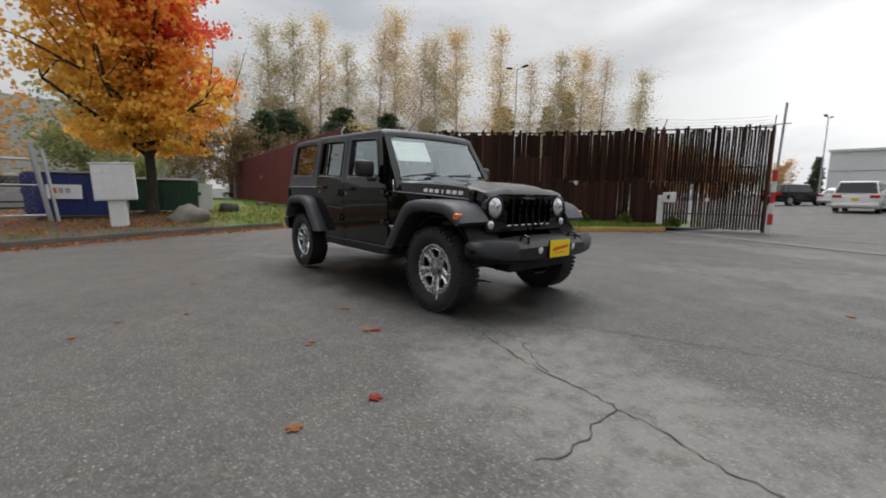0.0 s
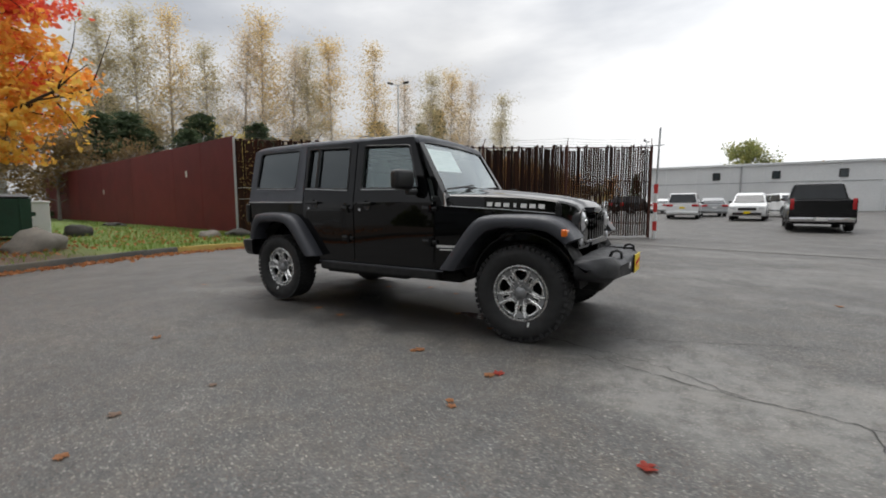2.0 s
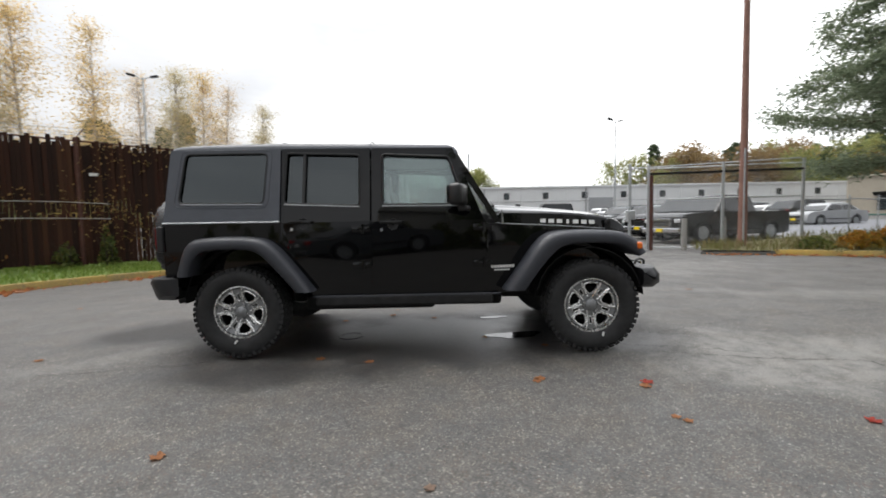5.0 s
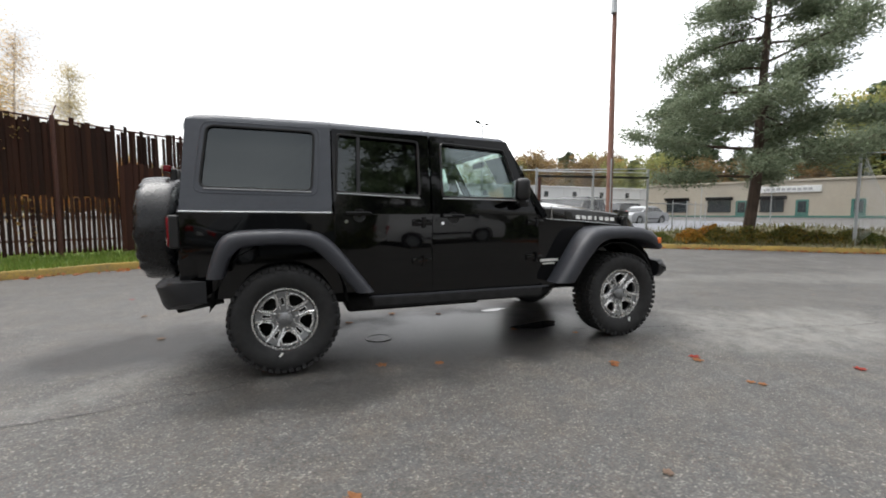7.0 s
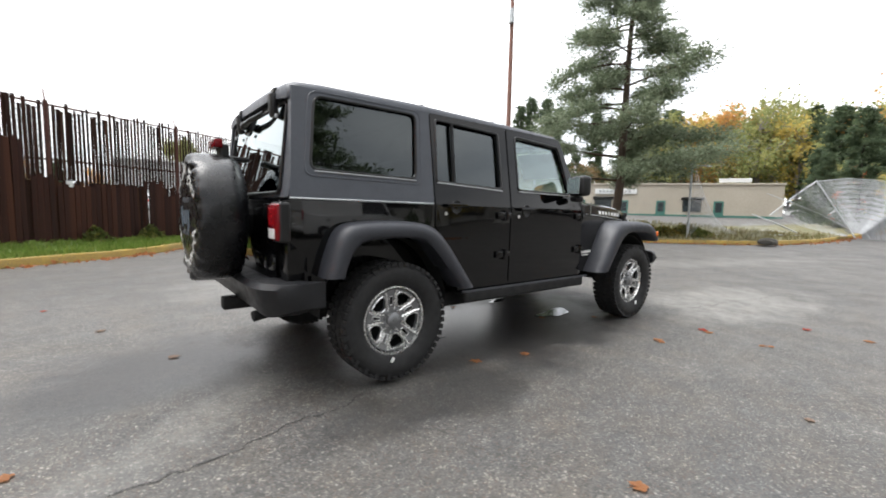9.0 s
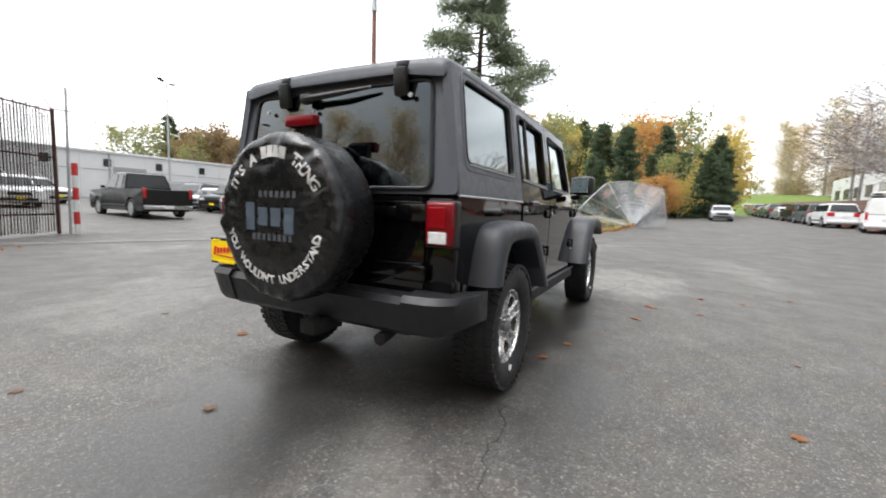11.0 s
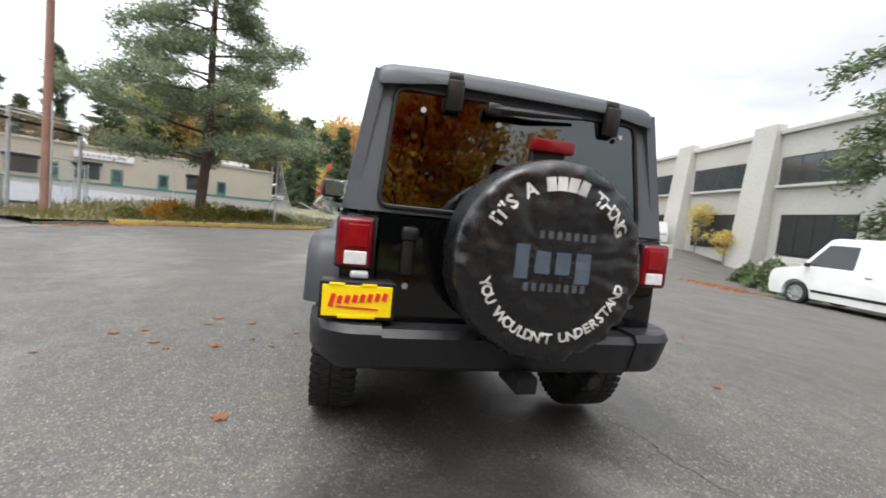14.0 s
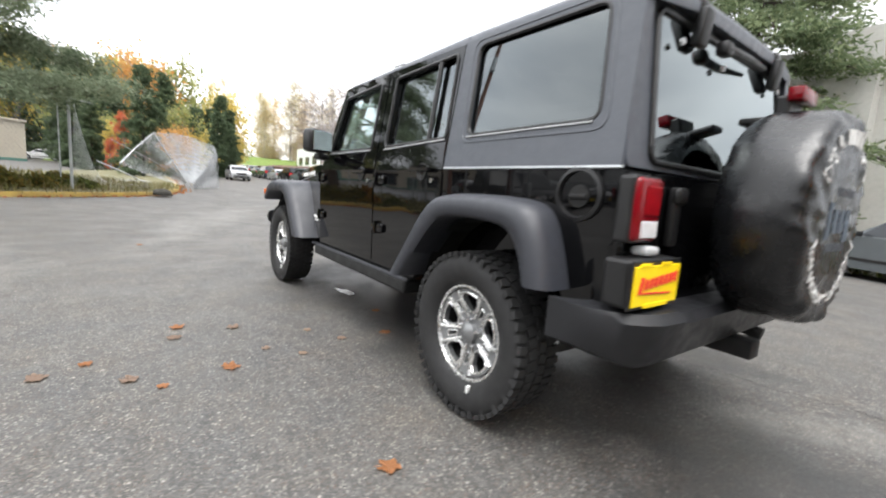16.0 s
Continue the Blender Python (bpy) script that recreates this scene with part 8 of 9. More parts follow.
def rig_hardtop():
    b = bmesh.new()
    loops = []
    for x, dz, inset in ((0.385, -0.072, 0.03), (0.355, -0.042, 0.01), (0.30, -0.024, 0.0), (-0.4, -0.004, 0.0), (-1.2, 0.012, 0.0), (-1.85, 0.006, 0.0), (-2.00, -0.004, 0.0), (-2.045, -0.02, 0.008), (-2.062, -0.05, 0.02)):
        h = 0.694 - inset
        top = [(-1.0, 1.735), (-0.995, 1.762), (-0.965, 1.785), (-0.90, 1.798), (-0.6, 1.812), (0.0, 1.82), (0.6, 1.812), (0.90, 1.798), (0.965, 1.785), (0.995, 1.762), (1.0, 1.735)]
        loops.append([(x, q * h, z + dz if 0 < i < 10 else z + min(dz, 0)) for i, (q, z) in enumerate(top)] + [(x, 0.6 * h, 1.725), (x, -0.6 * h, 1.725)])
    rings(b, loops)
    top = part("hardtop_roof", b, M["hardtop"], rig, "matte black hardtop roof", smooth=45)
    for x in (-0.36, -1.115):
        b = bmesh.new()
        tube(b, [(x, q * 0.694, z + 0.014) for q, z in ((-0.99, 1.764), (-0.9, 1.800), (-0.6, 1.814), (0, 1.822), (0.6, 1.814), (0.9, 1.800), (0.99, 1.764))], 0.004, 5)
        part("roof_seam", b, M["trim"], top)
    for s in (-1, 1):
        b = bmesh.new()
        win = rounded([(-1.968, 1.300), (-1.258, 1.288), (-1.228, 1.716), (-1.920, 1.716)], 0.05, 4)
        plate(b, [(-2.085, 1.142), (-1.122, 1.138), (-1.118, 1.752), (-2.045, 1.752)], [win], side_map(s, 0.010), 0.05)
        q = part("quarter_panel", b, M["hardtop"], rig, "matte black hardtop side panel")
        pane(win, s, M["glass_dark"], q, 0.008)
        seal(win, s, q, M["trim"], 0.009)
        seal(rounded([(-2.005, 1.264), (-1.222, 1.254), (-1.190, 1.742), (-1.950, 1.742)], 0.06, 4), s, q, M["hardtop"], 0.008)
        b = bmesh.new()
        tube(b, [(-1.945, s * (half(1.297) + 0.014), 1.292), (-1.262, s * (half(1.285) + 0.014), 1.280)], 0.004, 6)
        part("sill_strip", b, M["grey_mark"], q)
    # rear frame and glass
    slant = lambda u, v, w: (-2.094 + 0.075 * (v - 1.13) / 0.6 + w, u, v)
    b = bmesh.new()
    win = rounded([(-0.645, 1.168), (0.645, 1.168), (0.600, 1.690), (-0.600, 1.690)], 0.05, 4)
    plate(b, rounded([(-0.785, 1.142), (0.785, 1.142), (0.694, 1.765), (-0.694, 1.765)], 0.035), [win], slant, 0.05)
    fr = part("rear_frame", b, M["hardtop"], rig, "matte black rear window surround")
    b = bmesh.new()
    plate(b, win, [], lambda u, v, w: slant(u, v, w - 0.004), 0.004)
    g = part("rear_glass", b, M["glass_brown"], rig, "dark tinted rear window glass")
    g.visible_shadow = False
    b = bmesh.new()
    pts = [slant(u, v, -0.008) for u, v in win]
    tube(b, pts + [pts[0]], 0.010, 6, False)
    part("window_seal", b, M["trim"], fr)
    for y in (0.345, -0.445):
        b = bmesh.new()
        box(b, (-2.066, y, 1.682), (0.04, 0.075, 0.135), 0.012, m=pose(0, 0, 0, 0, -7))
        box(b, (-2.045, y, 1.762), (0.05, 0.07, 0.045), 0.012)
        part("glass_hinge", b, M["trim"], g, "black liftgate glass hinge", smooth=35)
    b = bmesh.new()
    box(b, (-2.078, 0.165, 1.648), (0.05, 0.07, 0.055), 0.015)
    tube(b, [(-2.085, 0.165, 1.648), (-2.09, -0.05, 1.655), (-2.075, -0.275, 1.672)], [0.020, 0.017, 0.008], 8)
    part("rear_wiper", b, M["trim"], g, "black rear wiper arm", smooth=40)
    for y, z in ((0.48, 1.60), (-0.5, 1.615), (0.13, 1.585), (-0.46, 1.30)):
        b = bmesh.new()
        cyl(b, (-2.06, y, z), (-2.052 - 0.02, y, z), 0.012, n=12)
        part("glass_stud", b, M["grey_mark"], g)


def rig_windscreen():
    base, top = Vector((0.735, 0, 1.118)), Vector((0.352, 0, 1.735))
    ax = top - base
    nrm = Vector((ax.z, 0, -ax.x)).normalized()
    def f(u, v, w):
        p = base + ax * v - nrm * w
        bow = 0.03 * (1 - (u / 0.7) ** 2)
        return (p.x + nrm.x * bow, u, p.z + nrm.z * bow)
    win = rounded([(-0.655, 0.10), (-0.33, 0.10), (0.0, 0.10), (0.33, 0.10), (0.655, 0.10), (0.60, 0.93), (0.3, 0.93), (0, 0.93), (-0.3, 0.93), (-0.60, 0.93)], 0.03)
    b = bmesh.new()
    plate(b, [(-0.745, 0.0), (-0.35, 0), (0, 0), (0.35, 0), (0.745, 0.0), (0.665, 1.0), (0.3, 1), (0, 1), (-0.3, 1), (-0.665, 1.0)], [win], f, 0.05)
    fr = part("windscreen_frame", b, M["black_paint"], rig)
    b = bmesh.new()
    grid = [[b.verts.new(f((0.66 - 0.055 * j / 6) * (-1 + 2 * i / 12), 0.09 + 0.845 * j / 6, 0.014)) for i in range(13)] for j in range(7)]
    for lo, hi in zip(grid, grid[1:]):
        for i in range(12):
            b.faces.new((lo[i], lo[i + 1], hi[i + 1], hi[i]))
    g = part("windscreen", b, M["glass_clear"], rig, smooth=60)
    g.visible_shadow = False
    # price sheet and small sticker behind the glass
    b = bmesh.new()
    plate(b, [(-0.585, 0.50), (-0.585, 0.86), (-0.14, 0.86), (-0.14, 0.50)], [], lambda u, v, w: f(u, v, w + 0.024), 0.002)
    sh = part("price_sheet", b, M["paper"], rig, "white printed price sheet")
    b = bmesh.new()
    for i in range(8):
        for u0, w in ((-0.55, 0.13), (-0.38, 0.10), (-0.25, 0.09)):
            if (i * 3 + int(w * 100)) % 4 == 0:
                continue
            plate(b, [(u0, 0.53 + 0.04 * i), (u0 + w, 0.53 + 0.04 * i), (u0 + w, 0.537 + 0.04 * i), (u0, 0.537 + 0.04 * i)], [], lambda u, v, w: f(u, v, w + 0.020), 0.002)
    part("print_bars", b, M["pale_print"], sh)
    b = bmesh.new()
    plate(b, [(0.52, 0.13), (0.62, 0.13), (0.615, 0.24), (0.52, 0.24)], [], lambda u, v, w: f(u, v, w + 0.024), 0.002)
    part("sticker", b, M["paper"], rig)
    for y, yy in ((-0.30, -0.60), (0.28, -0.06)):
        b = bmesh.new()
        p0, p1 = Vector(f(y + 0.34, 0.12, -0.02)), Vector(f(yy + 0.18, 0.20, -0.035))
        tube(b, [p0, p0.lerp(p1, 0.5) + Vector((0.02, 0, 0.02)), p1], [0.013, 0.011, 0.007], 6)
        p2 = Vector(f(yy - 0.06, 0.18, -0.02))
        tube(b, [p1 + (p1 - p2) * 0.9, p2], 0.008, 6)
        part("wiper", b, M["trim"], rig, "black windscreen wiper")


def rig_mirrors():
    for s in (-1, 1):
        b = bmesh.new()
        box(b, (0.405, s * 0.925, 1.325), (0.115, 0.20, 0.175), 0.035, 3)
        mm = part("side_mirror", b, M["trim"], rig, "black side mirror housing", smooth=45)
        b = bmesh.new()
        box(b, (0.338, s * 0.925, 1.325), (0.006, 0.18, 0.14), 0.002)
        part("mirror_glass", b, M["mirror"], mm)
        b = bmesh.new()
        box(b, (0.43, s * 0.85, 1.215), (0.09, 0.10, 0.05), 0.02)
        box(b, (0.42, s * 0.875, 1.25), (0.05, 0.05, 0.08), 0.015)
        part("mirror_arm", b, M["trim"], mm, smooth=40)
        # the housing is swept back at its outer end
        mm.matrix_basis = Matrix.Translation((0.405, s * 0.83, 0)) @ pose(0, 0, 0, 0, 0, s * 22) @ Matrix.Translation((-0.405, -s * 0.83, 0))
    b = bmesh.new()
    tube(b, [(0.745, -0.79, 1.08), (0.735, -0.80, 1.2)], [0.010, 0.006], 6)
    part("antenna_base", b, M["chrome"], rig)


def rig_rear():
    b = bmesh.new()
    plate(b, rounded([(-0.625, 0.62), (0.625, 0.62), (0.625, 1.13), (-0.625, 1.13)], 0.03), [], lambda u, v, w: (-2.112 + w, u, v), 0.03)
    tg = part("tailgate", b, M["black_paint"], rig)
    for y0 in (1,):
        for z in (1.055, 0.765):
            b = bmesh.new()
            box(b, (-2.125, -0.56, z), (0.03, 0.18, 0.085), 0.012)
            box(b, (-2.128, -0.40, z), (0.022, 0.22, 0.055), 0.010)
            box(b, (-2.125, -0.40, z + 0.045), (0.02, 0.45, 0.012), 0.004)
            part("tailgate_hinge", b, M["black_paint"], tg, smooth=35)
    b = bmesh.new()
    box(b, (-2.13, 0.50, 0.985), (0.03, 0.06, 0.21), 0.012)
    box(b, (-2.145, 0.50, 1.06), (0.03, 0.075, 0.06), 0.015)
    part("tailgate_handle", b, M["trim"], tg, smooth=40)
    b = bmesh.new()
    cyl(b, (-2.11, 0.50, 0.83), (-2.124, 0.50, 0.83), 0.014, n=12)
    part("lock", b, M["chrome"], tg)
    # body corners behind the lamps
    for s in (-1, 1):
        b = bmesh.new()
        box(b, (-2.04, s * 0.705, 0.865), (0.13, 0.155, 0.53), 0.02)
        part("rear_corner", b, M["black_paint"], rig, smooth=40)
        b = bmesh.new()
        box(b, (-2.125, s * 0.727, 1.005), (0.075, 0.146, 0.205), 0.018, 3)
        t = part("tail_lamp", b, M["red_lens"], rig, "red and white tail lamp", smooth=40)
        b = bmesh.new()
        box(b, (-2.163, s * 0.722, 0.943), (0.012, 0.092, 0.055), 0.004)
        part("reverse_lens", b, M["white_lens"], t, "clear reversing lens")
        b = bmesh.new()
        box(b, (-2.118, s * 0.727, 1.005), (0.06, 0.158, 0.217), 0.012)
        part("lamp_bezel", b, M["trim"], t)
        b = bmesh.new()
        box(b, (-2.1645, s * 0.718, 1.035), (0.008, 0.085, 0.095), 0.004)
        part("reflector_cell", b, M["red_cell"], t)
    # bumper in three pieces
    b = bmesh.new()
    rings(b, [[(x, -0.60, z) for x, z in ((-2.06, 0.47), (-2.185, 0.475), (-2.212, 0.50), (-2.252, 0.635), (-2.225, 0.665), (-2.06, 0.668))],
              [(x, 0.60, z) for x, z in ((-2.06, 0.47), (-2.185, 0.475), (-2.212, 0.50), (-2.252, 0.635), (-2.225, 0.665), (-2.06, 0.668))]])
    bu = part("rear_bumper", b, M["bumper"], rig, "matte black plastic rear bumper", smooth=25)
    for s in (-1, 1):
        b = bmesh.new()
        loops = []
        corner = [(0.595, -2.06, -2.266)] + [(0.67 + 0.218 * math.sin(a), -2.05 + 0.12 * math.sin(a) ** 3, -2.04 - 0.222 * math.cos(a)) for a in [radians(9 * q) for q in range(1, 11)]]
        for y, x0, x1 in corner:
            up = 0.45 * max(0, y - 0.76)
            loops.append([(x0, s * y, 0.484 + up), (x1 + 0.062, s * y, 0.488 + up), (x1 + 0.040, s * y, 0.515 + up), (x1, s * y, 0.65), (x1 + 0.025, s * y, 0.68), (x0, s * y, 0.685)])
        rings(b, loops)
        part("bumper_end", b, M["bumper"], bu, smooth=38)
    # number-plate bracket and yellow dealer plate
    b = bmesh.new()
    box(b, (-2.145, 0.70, 0.775), (0.09, 0.30, 0.155), 0.012)
    br = part("plate_bracket", b, M["trim"], rig)
    b = bmesh.new()
    box(b, (-2.195, 0.70, 0.772), (0.012, 0.305, 0.158), 0.005)
    pl = part("dealer_plate", b, M["trim"], br, "yellow dealer plate in a black frame")
    b = bmesh.new()
    box(b, (-2.203, 0.70, 0.770), (0.006, 0.280, 0.128), 0.002)
    part("plate_face", b, M["yellow_plate"], pl)
    b = bmesh.new()
    for i in range(8):
        b = bmesh.new()
        box(b, (-2.208, 0.80 - 0.030 * i, 0.772 + 0.003 * i), (0.004, 0.019, 0.034 if i else 0.055), 0.001, m=pose(0, 0, 0, 12))
        part("plate_mark", b, M["red_mark"], pl, "red script bar")
    b = bmesh.new()
    box(b, (-2.208, 0.70, 0.744), (0.004, 0.17, 0.006), 0.001, m=pose(0, 0, 0, 3))
    part("plate_mark", b, M["red_mark"], pl, "red script bar")
    b = bmesh.new()
    box(b, (-2.206, 0.70, 0.706), (0.006, 0.15, 0.014), 0.001)
    part("frame_mark", b, M["yellow_plate"], pl)
    for y in (0.785, 0.655):
        b = bmesh.new()
        box(b, (-2.206, y, 0.838), (0.006, 0.06, 0.010), 0.001)
        part("frame_mark", b, M["yellow_plate"], pl)
    b = bmesh.new()
    box(b, (-2.15, 0.70, 0.873), (0.06, 0.075, 0.03), 0.01)
    part("plate_lamp", b, M["grey_mark"], br)
    # high brake lamp on its stalk
    b = bmesh.new()
    box(b, (-2.30, -0.03, 1.475), (0.05, 0.185, 0.052), 0.008)
    bl = part("brake_lamp", b, M["red_lens"], rig, "red high-mounted brake lamp", smooth=40)
    b = bmesh.new()
    box(b, (-2.26, -0.03, 1.43), (0.05, 0.15, 0.09), 0.01)
    box(b, (-2.19, -0.03, 1.39), (0.16, 0.10, 0.03), 0.01)
    part("lamp_stalk", b, M["trim"], bl)
    # fuel filler on the driver's side
    b = bmesh.new()
    y = half(1.04)
    lathe(b, [(0.098, -0.004), (0.096, 0.010), (0.082, 0.013), (0.076, -0.012), (0.0, -0.014)], (-1.935, y, 1.042), (0, 1, 0), 28)
    fu = part("fuel_filler", b, M["trim"], rig, "black recessed fuel filler", smooth=40)
    b = bmesh.new()
    lathe(b, [(0.042, -0.012), (0.040, 0.004), (0.0, 0.006)], (-1.935, y, 1.035), (0, 1, 0), 18)
    box(b, (-1.935, y + 0.008, 1.035), (0.07, 0.014, 0.016), 0.004)
    part("fuel_cap", b, M["under"], fu, smooth=40)


def rig_spare():
    c, r = Vector((-2.46, -0.02, 1.012)), 0.40
    b = bmesh.new()
    n = 128
    prof = [(0.30, -0.27), (0.375, -0.262), (0.396, -0.22), (0.400, -0.18), (0.402, -0.14), (0.402, -0.10), (0.400, -0.06), (0.396, -0.035), (0.388, -0.016), (0.376, -0.005), (0.36, 0.002)] + [(0.345 - 0.0155 * i, 0.005 + 0.009 * min(1, i / 8)) for i in range(20)] + [(0.02, 0.014), (0.0, 0.014)]
    lathe(b, prof, c, (-1, 0, 0), n)
    def crease(d):
        """How far the vinyl stands out at an offset from the middle of the cover."""
        rad, ang = math.hypot(d.y, d.z), math.atan2(d.z, d.y)
        fold = (0.006 + 0.020 * min(1.0, max(0.0, (rad - 0.325) / 0.06))) * math.sin(19 * ang + 5 * noise.noise(d * 6)) * noise.noise(Vector((math.cos(ang) * 2.2, math.sin(ang) * 2.2, rad * 5)))
        big = 0.012 * abs(noise.noise(d * 8.0 + Vector((3, 1, 2)))) + 0.007 * noise.noise(d * 6.0) + 0.008 * noise.noise(Vector((d.x * 9, d.y * 9, d.z * 26)))
        return min(1.0, max(0.25, (rad - 0.10) / 0.2)) * (fold + big)

    for v in b.verts:
        d = v.co - c
        w = min(1.0, max(0.25, (math.hypot(d.y, d.z) - 0.10) / 0.2))
        v.co.x -= crease(d) * (1 if d.x < 0.05 else 0.3)
        k = 1 + 0.02 * noise.noise(d * 5) * w
        v.co.y, v.co.z = c.y + d.y * k, c.z + d.z * k
    cover = part("spare_cover", b, M["vinyl"], rig, "creased black vinyl spare-wheel cover with white lettering", smooth=60)

    def press(bm, depth):
        """Lays a flat print on the creased face of the cover."""
        for v in bm.verts:
            rad = math.hypot(v.co.y - c.y, v.co.z - c.z)
            d = Vector((-0.005 - 0.009 * min(1, max(0, (0.345 - rad) / 0.124)), v.co.y - c.y, v.co.z - c.z))
            front = v.co.x < depth
            v.co.x = c.x + d.x - crease(d) - (0.0025 if front else 0.0)

    # lettering round the rim
    def arc(text, rad, a0, a1, size, flip=False):
        ks = [i for i in range(len(text))]
        wid = {"I": 0.5, "'": 0.45, " ": 0.95, "W": 1.42, "U": 1.02, "T": 0.92, "L": 0.85}
        ws = [wid.get(ch, 1.0) for ch in text]
        tot = sum(ws)
        acc = 0
        for i, ch in enumerate(text):
            a = a0 + (a1 - a0) * (acc + ws[i] / 2) / tot
            acc += ws[i]
            if ch == " ":
                continue
            # seen from behind, the reader's right is -y
            y, z = -rad * math.sin(radians(a)), rad * math.cos(radians(a))
            m = Matrix.Translation((c.x - 0.024, c.y + y, c.z + z)) @ pose(0, 0, 0, 90, 0, -90) @ pose(0, 0, 0, 0, 0, -a + (180 if flip else 0)) @ Matrix.Translation((0, -size * 0.36, 0))
            bm = bmesh.new()
            if ch == "#":
                fast_box(bm, m @ Vector((0, size * 0.36, 0)), (0.004, size * 0.5, size * 0.7), pose(0, 0, 0, a if not flip else a + 180))
            else:
                text_mesh(bm, ch, size, m, 0.006)
            press(bm, sum(v.co.x for v in bm.verts) / len(bm.verts))
            part("letter", bm, M["cover_print"], cover, "white block letter")
    arc("IT'S A #### THING", 0.300, -64, 64, 0.076)
    arc("YOU WOULDN'T UNDERSTAND", 0.292, 256, 104, 0.057, True)
    for i, (w, h) in enumerate(((0.055, 0.13), (0.062, 0.085), (0.062, 0.085), (0.062, 0.12))):
        b = bmesh.new()
        box(b, (c.x - 0.028, c.y + 0.145 - 0.085 * i, c.z + (0.0 if i < 3 else -0.015)), (0.006, w, h), 0.003)
        bmesh.ops.subdivide_edges(b, edges=b.edges[:], cuts=3, use_grid_fill=True)
        press(b, c.x - 0.028)
        part("emblem_block", b, M["blue_mark"], cover, "faded blue emblem block")
    for i in range(7):
        b = bmesh.new()
        box(b, (c.x - 0.028, c.y + 0.075 - 0.036 * i, c.z + 0.105), (0.004, 0.020, 0.030), 0.001)
        press(b, c.x - 0.028)
        part("print_block", b, M["grey_print_dark"], cover)
    for i in range(8):
        b = bmesh.new()
        box(b, (c.x - 0.028, c.y + 0.12 - 0.034 * i, c.z - 0.095), (0.004, 0.019, 0.030), 0.001)
        press(b, c.x - 0.028)
        part("print_block", b, M["grey_print_dark"], cover)
    b = bmesh.new()
    cyl(b, (-2.10, c.y, c.z), (-2.24, c.y, c.z), 0.13, n=20)
    part("spare_carrier", b, M["under"], rig)


